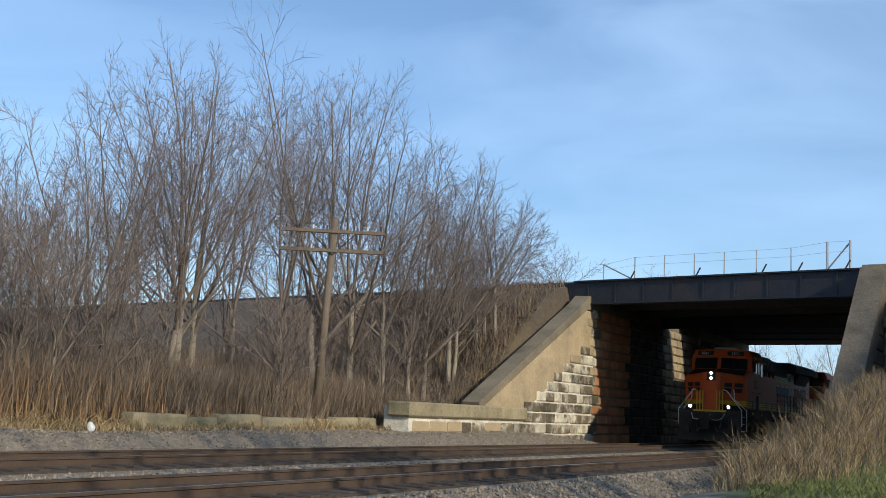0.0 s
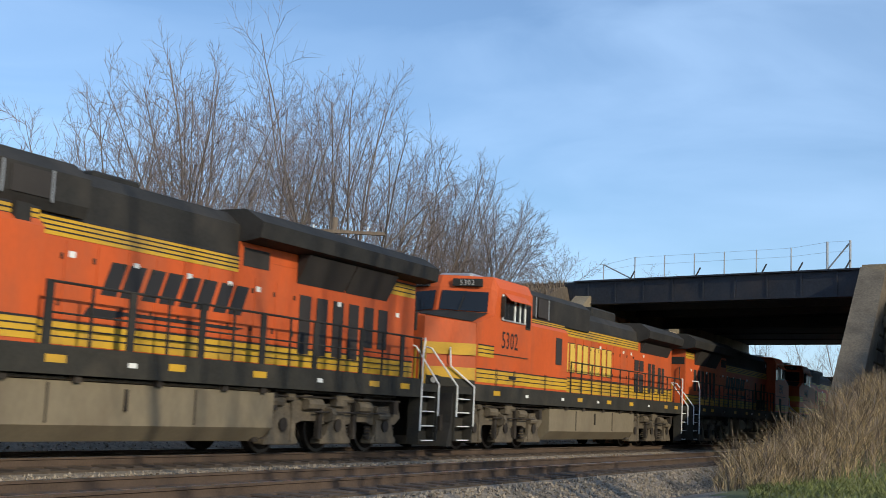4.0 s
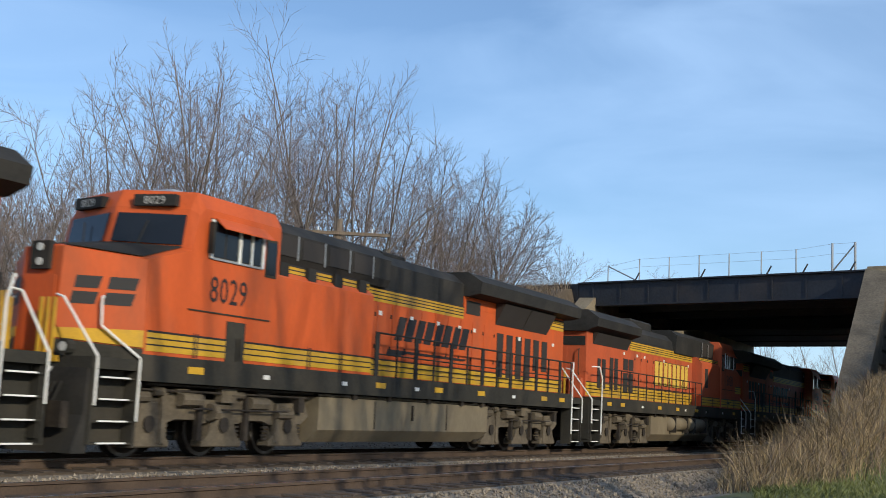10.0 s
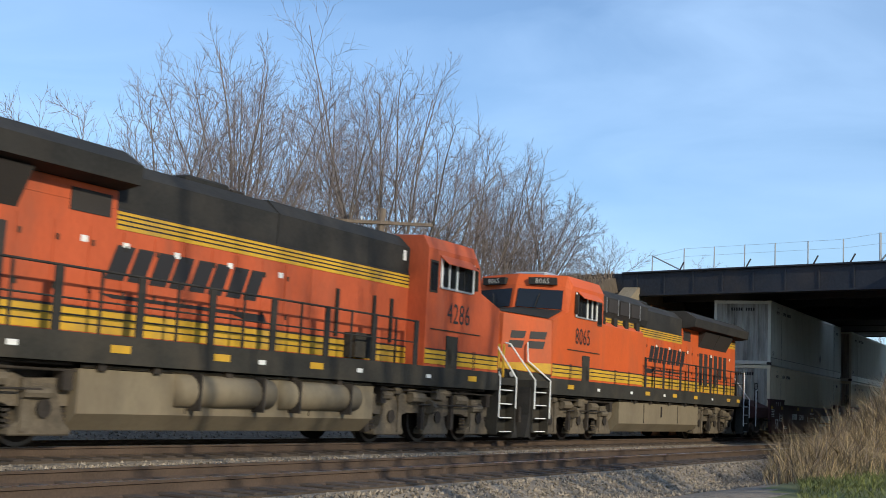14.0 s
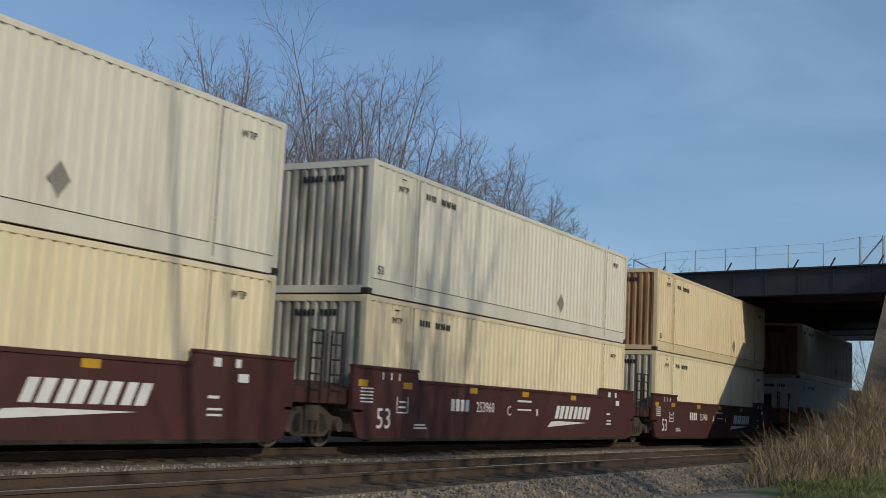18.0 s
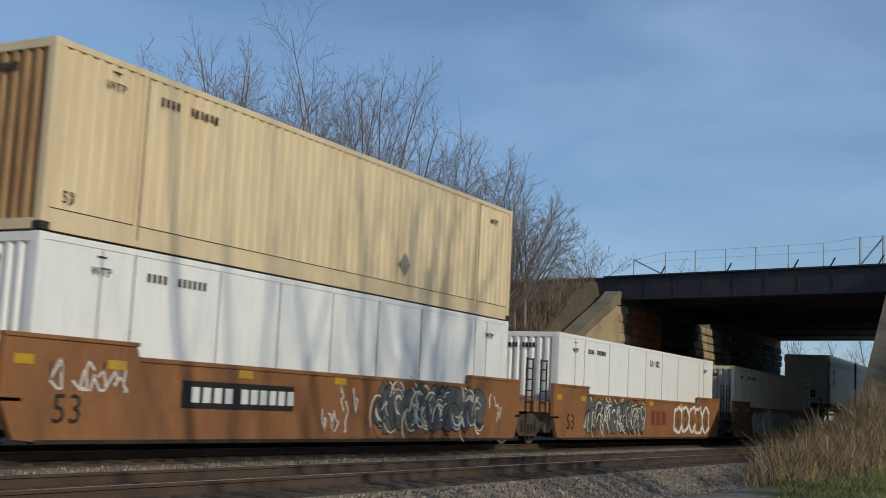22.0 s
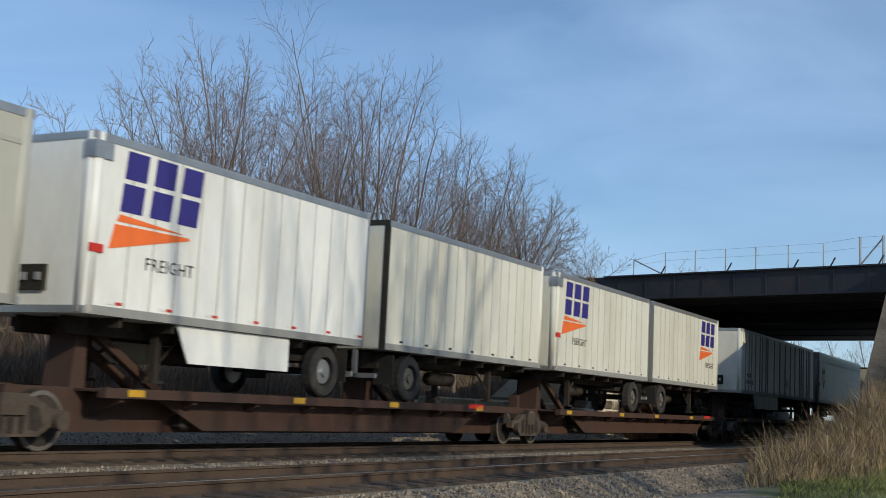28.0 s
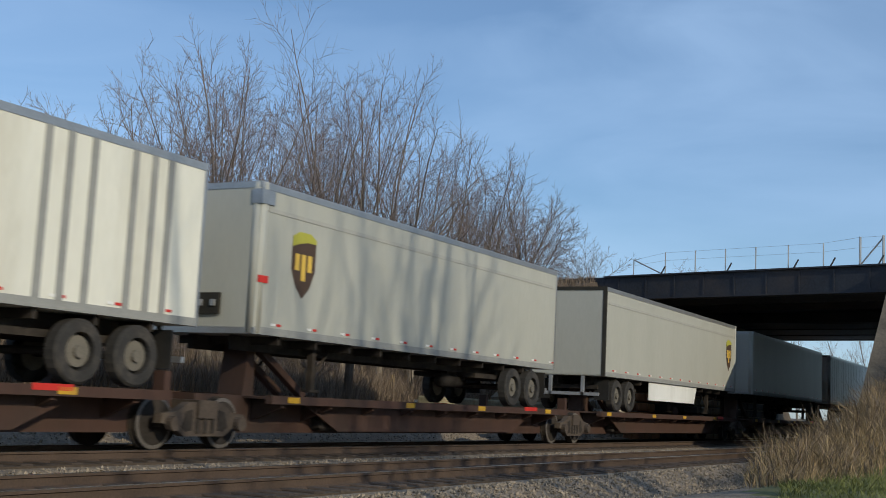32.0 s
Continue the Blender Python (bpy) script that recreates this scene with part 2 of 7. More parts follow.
xs = np.concatenate([np.linspace(-900, -60, 9), np.linspace(-50, 14, 26), np.linspace(16, 92, 96), np.linspace(96, 150, 16), np.linspace(180, 1500, 10)])
ys = np.concatenate([np.linspace(-900, -60, 8), np.linspace(-50, -8, 14), np.linspace(-7, 8, 46), np.linspace(9, 16, 4), np.linspace(16.4, 20.6, 18), np.linspace(21, 50, 60), np.linspace(53, 90, 12), np.linspace(120, 1200, 10)])
ground = sheet("ground", xs, ys, terrain, LEAVES, "brown soil and leaf litter beside the railway", "ground")
ground.data.materials.append(TURF)
ground.data.materials.append(SOIL)
ground.data.materials.append(GRAVEL)
for f in ground.data.polygons:
    c = f.center
    if c.y < 7.0:
        f.material_index = 1 if c.y < 0.235 * c.x + 0.1 or c.y < 2 else 3
    elif c.y < 20.2:
        f.material_index = 3
    elif c.y < 24:
        f.material_index = 2

# ---- the two tracks ----
def ballast(name, y, half, top, label):
    bm = bmesh.new()
    prof = [(y - half - 1.0, -0.5), (y - half, top), (y + half, top), (y + half + 1.0, -0.5)]
    prism(bm, prof, "x", -160, 320)
    return tagged(part(name, bm, GRAVEL), label, "ballast", kind="structure")


ballast("ballast_far", TRACK, 1.75, -0.2, "grey-brown crushed stone ballast under the far track")
ballast("ballast_near", NEAR, 1.9, -0.19, "grey-brown crushed stone ballast under the near track")
fill = tagged(part("ballast_between", boxes((-160, 320, NEAR + 1.9, TRACK - 1.7, -0.6, -0.23)), GRAVEL), "stone ballast filling the space between two tracks", "ballast", kind="structure")


def track(name, y, label):
    road = thing(name, pose(0, y, 0), label, "railway track", kind="structure")
    for s in (-0.7525, 0.7525):
        bm = bmesh.new()
        prof = [(s - 0.07, -0.172), (s + 0.07, -0.172), (s + 0.07, -0.155), (s + 0.012, -0.13), (s + 0.012, -0.045), (s + 0.036, -0.035), (s + 0.036, -0.004), (s - 0.036, -0.004), (s - 0.036, -0.035), (s - 0.012, -0.045), (s - 0.012, -0.13), (s - 0.07, -0.155)]
        prism(bm, prof, "x", -160, 320)
        rail = part("rail", bm, RAIL_SIDE, road, "rust-brown steel rail")
        part("rail_head", boxes((-160, 320, s - 0.03, s + 0.03, -0.01, 0.0)), RAIL_TOP, rail, "polished running surface")
    stain = part("track_bed", boxes((-160, 320, -1.35, 1.35, -0.5, -0.165)), BED, road, "rust-stained ballast between the sleepers")
    sl = mesh_of(bevelled(-0.115, 0.115, -1.3, 1.3, -0.3, -0.14, 0.015), "sleeper", SLEEPER)
    for i in range(130):
        ob = part("sleeper", sl, None, road)
        ob.location = (-4 + i * 0.52 + random.uniform(-0.02, 0.02), random.uniform(-0.04, 0.04), random.uniform(-0.008, 0.008))
        ob.rotation_euler = (0, 0, random.uniform(-0.012, 0.012))
    return road


track("track_far", TRACK, "railway track with rusty rails on stained sleepers, far pair")
track("track_near", NEAR, "railway track with rusty rails on stained sleepers, near pair")


def scatter_stones(name, n, area, label):
    """Loose crushed stones as small uneven lumps, joined."""
    rng = np.random.default_rng(5)
    V, F = [], []
    base = np.array([(1, 0, 0), (-1, 0, 0), (0, 1, 0), (0, -1, 0), (0, 0, 1), (0, 0, -1)], float)
    tri = [(0, 2, 4), (2, 1, 4), (1, 3, 4), (3, 0, 4), (2, 0, 5), (1, 2, 5), (3, 1, 5), (0, 3, 5)]
    for i in range(n):
        x, y, z = area(rng)
        s = rng.uniform(0.016, 0.036)
        p = base * rng.uniform(0.6, 1.4, (6, 1)) * s + rng.normal(0, 0.008, (6, 3)) + (x, y, z)
        k = len(V)
        V.extend(map(tuple, p))
        F.extend((a + k, b + k, c + k) for a, b, c in tri)
    me = bpy.data.meshes.new(name)
    me.from_pydata(V, [], F)
    me.materials.append(STONE_CHIP)
    return tagged(new(name, me), label, "stones", kind="stuff")


def shoulder(rng):
    r = rng.random()
    if r < 0.45:      # near slope of the near track
        y = rng.uniform(5.6, 8.0)
        x = 8 + 42 * rng.random() ** 1.6
        return x, y, max(terrain(x, y), -0.19 - max(0, 7.75 - y) * 0.31) + 0.01
    if r < 0.62:      # between the tracks
        y = rng.uniform(11.1, 13.2)
        return 9 + 42 * rng.random() ** 1.3, y, -0.21
    y = rng.uniform(16.2, 20.3)
    x = rng.uniform(14, 56)
    return x, y, max(terrain(x, y), -0.2 - max(0, y - 16.42) * 0.3) + 0.008


scatter_stones("loose_stones", 30000, shoulder, "loose pale crushed stones along the track shoulders")


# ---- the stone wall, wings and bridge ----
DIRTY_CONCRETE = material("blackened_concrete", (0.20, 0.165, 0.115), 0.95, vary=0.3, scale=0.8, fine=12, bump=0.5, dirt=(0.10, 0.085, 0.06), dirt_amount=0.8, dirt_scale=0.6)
abutment = thing("abutment_wall", pose(0, 0, 0), "weathered stone bridge abutment, lime-streaked and rust-stained blocks", "bridge abutment", kind="structure")
LIME = material("lime_mortar", (0.66, 0.62, 0.53), 0.95, vary=0.3, scale=1.2, fine=14, bump=0.5, dirt=(0.2, 0.17, 0.13), dirt_amount=0.5, dirt_scale=0.9)
MOSSY = material("mossy_block", (0.30, 0.25, 0.155), 0.95, vary=0.3, scale=1.2, fine=14, bump=0.5, dirt=(0.13, 0.125, 0.07), dirt_amount=0.9, dirt_scale=0.8, per_object=0.15)
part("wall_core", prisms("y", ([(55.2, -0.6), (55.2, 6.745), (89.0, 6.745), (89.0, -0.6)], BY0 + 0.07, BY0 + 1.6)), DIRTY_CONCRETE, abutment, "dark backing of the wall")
part("mortar_backing", prisms("y", ([(36.7, -0.6), (36.7, 1.1), (46.5, 1.1), (51.0, 3.1), (54.6, 4.3), (55.19, 6.0), (55.19, -0.6)], BY0 + 0.035, BY0 + 1.0)), LIME, abutment, "lime-white mortar behind the blocks")
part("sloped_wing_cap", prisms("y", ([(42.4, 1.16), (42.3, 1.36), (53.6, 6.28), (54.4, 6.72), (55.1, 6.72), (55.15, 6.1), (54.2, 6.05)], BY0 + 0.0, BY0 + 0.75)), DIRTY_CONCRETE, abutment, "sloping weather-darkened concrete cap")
part("wing_panel", prisms("y", ([(42.6, 1.12), (54.1, 6.0), (55.16, 6.0), (55.16, 4.2), (51.3, 3.0), (47.6, 1.4), (46.9, 1.12)], BY0 + 0.03, BY0 + 0.72)), CONCRETE, abutment, "smooth ochre concrete panel")
for i in range(4):
    x = 36.5 + i * 2.6
    part("cap_block", bevelled(x + 0.02, x + 2.58, BY0 - 0.13, BY0 + 0.8, 0.72, 1.24, 0.06), MOSSY, abutment, "mossy weathered cap block")


def stone_mesh(w, h, seed):
    rng = random.Random(seed)
    bm = boxes((0.034, w - 0.034, 0, 0.3, 0.032, h - 0.032))
    for v in bm.verts:
        v.co.x += rng.uniform(-0.012, 0.012)
        v.co.z += rng.uniform(-0.012, 0.012)
    bmesh.ops.bevel(bm, geom=list(bm.edges), offset=0.045, segments=1, affect="EDGES")
    return bm


# ---- bridge ----
def skew(bm):
    for v in bm.verts:
        v.co.x += (v.co.y - BY0) * BDIR.x / BDIR.y
    return bm


bridge = thing("railway_bridge", pose(0, 0, 0), "dark steel plate girder railway bridge over the tracks", "bridge")
B0, B1 = 5.9, 20.6
part("near_girder", skew(boxes((BX0, BX0 + 0.35, B0, B1, 6.4, DECK))), GIRDER, bridge, "dark riveted plate girder")
part("top_flange", skew(boxes((BX0 - 0.12, BX0 + 0.5, B0, B1, DECK + 0.004, DECK + 0.07))), GIRDER, bridge)
part("bottom_flange", skew(boxes((BX0 - 0.1, BX0 + 0.5, B0, B1, 6.33, 6.396))), GIRDER, bridge)
# two decks side by side, with an open slot between them
# the third piece, unseen, is added to keep the slot's sun off the train
for u0, u1, v0, v1 in ((0.36, 13.0, B0, B1), (15.5, BRIDGE_WIDE - 0.4, B0, B1), (13.01, 15.49, B0, 11.0)):
    part("deck", skew(boxes((BX0 + u0, BX0 + u1, v0, v1, 6.75, DECK - 0.05))), GIRDER, bridge, "dark deck underside")
for k in (3.6, 7.2, 12.6, 15.5, 19.5, 24.0, 29.0):
    x = BX0 + k
    part("inner_girder", skew(boxes((x, x + 0.3, B0, B1, 6.17 if k == 12.6 else (6.36 if k < 15 else 6.69), 6.746))), GIRDER, bridge)
part("far_girder", skew(boxes((BX0 + BRIDGE_WIDE - 0.35, BX0 + BRIDGE_WIDE, B0, B1, 6.69, DECK))), GIRDER, bridge)
for i in range(9):
    y = 7.75 + i * 1.5
    part("stiffener", skew(boxes((BX0 - 0.035, BX0 - 0.002, y, y + 0.07, 6.4, DECK))), GIRDER, bridge)

right = thing("near_abutment", pose(0, 0, 0), "rough grey-brown stone abutment on the grassy near bank", "bridge abutment", kind="structure")
part("abutment_body", skew(boxes((BX0 + 0.3, BX0 + BRIDGE_WIDE, 2.0, 6.75, -0.6, 6.745))), BLOCK, right)
part("approach_slab", skew(boxes((BX0 + 0.3, BX0 + BRIDGE_WIDE, -6.0, 5.88, 6.75, DECK - 0.03))), CONCRETE, right, "approach slab behind the abutment")
part("abutment_cheek", skew(boxes((BX0 - 1.0, BX0 + 0.25, -3.0, 6.62, 4.6, DECK + 0.06))), CONCRETE, right, "weathered concrete cheek wall at the girder's end")
part("abutment_shaft", skew(boxes((BX0 - 0.6, BX0 + 0.25, 1.0, 6.8, -0.6, 4.6))), BLOCK, right, "dark rough stonework")
rng = random.Random(31)
for r in range(12):
    y = 6.85 - rng.uniform(0.0, 0.15)
    z = -0.3 + r * 0.52
    while y > 2.4:
        w = rng.uniform(0.6, 1.1)
        bm = bevelled(-0.28 - rng.uniform(0, 0.12), 0.0, y - w + 0.02, y - 0.01, z + 0.01, z + 0.5, 0.05)
        for v in bm.verts:
            v.co.x += BX0 - 0.6 - (0.42 if z > 4.5 else 0.0)
            v.co += Vector((rng.uniform(-1, 1), rng.uniform(-1, 1), rng.uniform(-1, 1))) * 0.015
        part("stone", skew(bm), BLOCK, right)
        y -= w

# sloping wing of the near abutment, laid in courses
for r in range(14):
    z = -0.5 + r * 0.56
    x = 42.6 + max(0.0, z - 1.6) * 1.42 + rng.uniform(0, 0.2)
    while x < 51.0:
        w = min(rng.uniform(0.8, 1.5), 51.6 - x)
        bm = bevelled(x + 0.01, x + w - 0.01, 5.75, 6.6 + rng.uniform(0, 0.06), z + 0.008, z + 0.552, 0.05)
        for v in bm.verts:
            v.co += Vector((rng.uniform(-1, 1), rng.uniform(-1, 1), rng.uniform(-1, 1))) * 0.012
        part("wing_stone", bm, NEAR_STONE, right)
        x += w

part("wing_coping", prisms("y", ([(41.9, 1.45), (42.0, 1.8), (50.0, 7.4), (51.3, 7.46), (51.3, 7.0), (43.2, 1.45)], 5.7, 6.68)), NEAR_STONE, right, "weathered sloping coping")

# parapet and rails that carry on along the embankment
upper = thing("embankment_track", pose(0, 0, 0), "dark rails and low parapet along the embankment top", "railway track", kind="structure")
part("parapet", skew(boxes((BX0, BX0 + 0.3, 20.62, 24.5, 6.6, DECK + 0.02))), GIRDER, upper)
for k in (0.9, 2.4):
    part("rail", skew(boxes((BX0 + k, BX0 + k + 0.08, 20.62, 95.0, DECK - 0.2, DECK + 0.08))), RAIL_SIDE, upper)
part("sleeper_bed", skew(boxes((BX0 + 0.4, BX0 + 3.1, 20.62, 95.0, DECK - 0.6, DECK - 0.1))), BED, upper)


# ---- fence on the bridge ----
fence = thing("bridge_fence", pose(0, 0, DECK + 0.07), "thin metal post and wire fence along the bridge edge", "fence")
post_y = [19.0, 17.3, 15.75, 14.25, 12.8, 11.3, 9.75, 8.2, 7.25]
tops = []
for i, y in enumerate(post_y):
    x = bridge_x(y) + 0.1
    h = 1.02 if i not in (0, 7, 8) else (0.75 if i == 0 else 1.18)
    part("post", rods(((x, y, -0.1), (x, y, h), 0.028 if i < 7 else 0.05)), GALV, fence)
    tops.append((x, y, h))
for k in (0.98, 0.62):
    part("wire", bent([(x, y, h * k) for x, y, h in tops], 0.006, 4), GALV, fence, "thin sagging wire")
for a, b, h in ((18.95, 17.55, 0.72), (7.25, 8.15, 1.1)):
    part("brace", rods(((bridge_x(a) + 0.1, a, h), (bridge_x(b) + 0.1, b, 0.05), 0.035)), GALV, fence, "diagonal brace")
for y in (17.5, 14.15, 11.05, 9.45, 7.45):
    part("bracket", rods(((bridge_x(y) - 0.02, y, -0.05), (bridge_x(y) - 0.02, y - 0.22, 0.36), 0.035)), GIRDER, fence, "short dark angled bracket")

# ---- pole with cross-arms ----
pole = thing("utility_pole", pose(33.65, 21.5, 0.0, 0, 0, 0), "old leaning wooden telegraph pole with two cross-arms", "utility pole")
lean = Vector((0.4, -0.12, 0))
bm = bmesh.new()
rod(bm, (0, 0, -0.3), (lean.x, lean.y, 7.25), 0.155, 10, 0.105)
part("pole_shaft", bm, POLE_WOOD, pole, smooth=True)
side = Vector((0.5, -0.866, 0))
for z, n in ((6.75, 8), (6.1, 8)):
    c = lean * (z / 7.25) + Vector((-0.1, -0.06, z))
    arm = bmesh.new()
    a, b = c - side * 1.72, c + side * 1.72
    rod(arm, a, b, 0.075, 4)
    arm_ob = part("cross_arm", arm, POLE_WOOD, pole, "weathered wooden cross-arm")
    for k in range(n):
        p = a + (b - a) * (0.04 + 0.92 * k / (n - 1))
        pin = bmesh.new()
        rod(pin, p, p + Vector((0, 0, 0.13)), 0.02, 5)
        rod(pin, p + Vector((0, 0, 0.13)), p + Vector((0, 0, 0.2)), 0.035, 6, 0.025)
        part("insulator", pin, WHITE if k in (2, 6) else GIRDER, arm_ob)
for s in (-1, 1):
    c = lean * (6.7 / 7.25) + Vector((-0.14, -0.08, 6.7))
    part("arm_brace", rods((c + side * 0.75 * s, c + Vector((0, 0, -0.75)), 0.02)), GIRDER, pole)


# ---- bare trees ----
def grow(rng, height, spread, twiggy):
    """One bare stem as tapered segments: a trunk that forks into straight limbs fanning upwards, side branches and fine twigs."""
    trunk, limbs, twigs = [], [], []

    def branch(p, d, length, r, level):
        n = (5, 9, 6, 4, 2)[level]
        w, lift = (0.035, 0.05, 0.075, 0.1, 0.12)[level], (0.03, 0.04, 0.05, 0.03, 0.01)[level]
        pts, way = [p], d
        for i in range(n):
            way = (way + Vector((rng.gauss(0, w), rng.gauss(0, w), rng.gauss(lift, w * 0.5)))).normalized()
            pts.append(pts[-1] + way * (length / n))
        taper = 0.35 if level == 0 else 0.8
        for i in range(n):
            (trunk, limbs, twigs, twigs, twigs)[level].append((pts[i], pts[i + 1], r * (1 - taper * i / n), r * (1 - taper * (i + 1) / n)))
        if level == 4 or (level == 3 and not twiggy) or (level == 2 and twiggy is None):
            return
        kids = (rng.randint(6, 8), rng.randint(10, 13), rng.randint(5, 7), rng.randint(2, 4))[level]
        turn = rng.uniform(0, 6.283)
        for k in range(kids):
            turn += 2.4 + rng.uniform(-0.5, 0.5)
            if level == 0:
                f = rng.uniform(0.9, 0.999) if k < 4 else rng.uniform(0.5, 0.9)
            else:
                f = min(0.999, (0, 0.16, 0.15, 0.2)[level] + (0, 0.83, 0.85, 0.8)[level] * (k + rng.random()) / kids)
            i = min(n - 1, int(f * n))
            q = pts[i].lerp(pts[i + 1], f * n - i)
            axis = (pts[i + 1] - pts[i]).normalized()
            out = axis.orthogonal().normalized()
            out.rotate(Matrix.Rotation(turn, 3, axis))
            ang = (rng.uniform(0.15, 0.55) if k < 4 else rng.uniform(0.6, 1.0), rng.uniform(0.5, 0.9), rng.uniform(0.45, 0.85), rng.uniform(0.35, 0.8))[level] * spread
            nd = (axis * math.cos(ang) + out * math.sin(ang)).normalized()
            if level == 0:
                kl = (height * (rng.uniform(0.82, 1.0) if k < 4 else rng.uniform(0.6, 0.85)) - q.z) / max(0.75, nd.z)
            else:
                kl = length * (0, (0.46 - 0.30 * f) * rng.uniform(0.75, 1.25), (0.6 - 0.25 * f) * rng.uniform(0.8, 1.2), rng.uniform(0.45, 0.65))[level]
            kr = (r * rng.uniform(0.3, 0.5), r * (1 - taper * f) * rng.uniform(0.36, 0.52), 0.5 * r, 0.7 * r)[level]
            branch(q, nd, kl, max((0.02, 0.0115, 0.008, 0.0065)[level], kr), level + 1)

    a = rng.uniform(0, 6.283)
    t = rng.uniform(0.0, 0.06)
    branch(Vector((0, 0, 0)), Vector((math.cos(a) * t, math.sin(a) * t, 1)).normalized(), height * rng.uniform(0.26, 0.36), height * 0.0115, 0)
    return trunk, limbs, twigs


def tubes(name, segs, sides, mat):
    """One mesh of tapered tubes from segments (p, q, ra, rb)."""
    P = np.array([s[0] for s in segs])
    Q = np.array([s[1] for s in segs])
    RA = np.array([s[2] for s in segs])[:, None]
    RB = np.array([s[3] for s in segs])[:, None]
    W = Q - P
    W = W / np.linalg.norm(W, axis=1, keepdims=True)
    ref = np.where(np.abs(W[:, 2:3]) > 0.9, np.array([[1.0, 0, 0]]), np.array([[0, 0, 1.0]]))
    U = np.cross(W, ref)
    U /= np.linalg.norm(U, axis=1, keepdims=True)
    Vv = np.cross(W, U)
    rings = []
    for C, R in ((P, RA), (Q, RB)):
        for i in range(sides):
            a = 2 * math.pi * i / sides
            rings.append(C + (U * math.cos(a) + Vv * math.sin(a)) * R)
    N = len(segs)
    verts = np.stack(rings, 1).reshape(-1, 3)
    k = np.arange(N)[:, None] * (2 * sides)
    faces = []
    for i in range(sides):
        j = (i + 1) % sides
        faces.append(np.hstack([k + i, k + j, k + sides + j, k + sides + i]))
    faces = np.stack(faces, 1).reshape(-1, 4)
    me = bpy.data.meshes.new(name)
    me.from_pydata(verts.tolist(), [], faces.tolist())
    me.materials.append(mat)
    return me


def tree(x, y, height, seed, stems=1, spread=1.0, twiggy=True, label="", half=None, name="bare_tree", drift=0.0):
    """A bare tree of the given height and half width; drift leans its crown towards -y."""
    rng = random.Random(seed)
    ob = thing(name, pose(x, y, terrain(x, y) - 0.1), label or "leafless grey-brown deciduous tree with fine upright twigs", "tree", "bare trees beside the railway")
    for s in range(stems):
        h = height * (1.0 if s == 0 else rng.uniform(0.72, 0.95))
        groups = grow(rng, h, spread, twiggy)
        ends = np.array([seg[1] for seg in groups[2]])
        k = h / np.percentile(ends[:, 2], 99.95)
        wide = np.percentile(np.abs(ends[:, :2]), 97)
        q = min(1.4 * k, max(0.8 * k, half / wide)) if half else k
        foot = rng.uniform(0, 6.283)
        off = np.array((math.cos(foot), math.sin(foot), 0)) * (0.35 if stems > 1 else 0)
        for part_name, segs, sides, mat, note in (("trunk", groups[0], 9, BARK, "grey bark"), ("limb", groups[1], 6, LIMB, ""), ("crown", groups[2], 3, TWIG, "fine bare twigs")):
            out = []
            for p, e, ra, rb in segs:
                p, e = np.array(p) * (q, q, k) + off, np.array(e) * (q, q, k) + off
                for v in (p, e):
                    bend = drift * (max(0.0, v[2]) / height) ** 1.5
                    v += (0.4 * bend, -bend, 0)
                out.append((p, e, ra, rb))
            pt = part(part_name, tubes(part_name, out, sides, mat), None, ob, note)
            if part_name != "trunk":
                tagged(pt, kind="stuff")
    return ob


TREES = [
    # x, y, height of the top over the rails, half width, stems, drift
    (29.8, 24.5, 13.3, 3.1, 2, 0.0), (38.2, 24.5, 16.3, 3.8, 2, 0.2), (40.2, 24.2, 15.0, 2.2, 1, 0.0), (36.4, 24.9, 13.4, 2.2, 1, 0.0), (33.6, 24.9, 12.2, 1.5, 1, 0.5), (32.0, 25.3, 12.8, 1.6, 1, 0.0), (27.9, 25.5, 10.4, 1.8, 1, 0.0),
    (41.4, 23.4, 13.9, 2.0, 1, 0.3), (43.4, 22.9, 12.2, 1.8, 2, 0.5), (46.2, 22.8, 12.0, 1.8, 2, 0.6), (49.4, 22.4, 12.2, 2.1, 2, 1.2),
    (26.4, 24.8, 10.3, 1.5, 1, 0.0), (24.6, 24.9, 8.3, 1.5, 2, 0.0), (22.4, 24.3, 6.6, 1.2, 1, 0.0), (22.6, 27.2, 8.8, 1.2, 1, 0.0),
    (26.8, 30.0, 7.3, 1.6, 1, 0.0), (29.0, 29.0, 8.0, 1.6, 1, 0.0), (31.2, 30.0, 9.4, 1.7, 1, 0.0), (33.4, 29.0, 9.6, 1.7, 1, 0.0), (36.2, 30.0, 9.8, 1.7, 1, 0.0), (39.4, 29.6, 10.2, 1.7, 1, 0.0),
    (42.6, 28.6, 10.6, 1.7, 1, 0.2), (46.2, 28.2, 10.8, 1.8, 1, 0.3), (50.4, 26.2, 10.2, 1.6, 1, 0.8),
]
for i, (x, y, top, half, stems, drift) in enumerate(TREES):
    tree(x, y, top - terrain(x, y), 200 + i, stems, 1.0, y < 26, half=half * 1.25, drift=drift * 0.35)
# far trees beyond the embankment and the bridge
for x, y, top, half, seed in ((69.9, 27.2, 12.3, 2.3, 21), (72.5, 29.8, 11.6, 2.2, 22), (91.1, 26.9, 13.6, 2.6, 23), (112, 16.5, 10.5, 2.6, 24), (118, 20, 10.5, 3.0, 25), (116, 24.0, 11.0, 3.0, 29), (126, 14.0, 10.5, 2.6, 26), (134, 17, 11.0, 3.0, 27), (140, 13.5, 10.5, 3.0, 28)):
    tree(x, y, top - terrain(x, y), seed, 1, 1.0, False, label="distant leafless tree beyond the railway embankment", half=half)
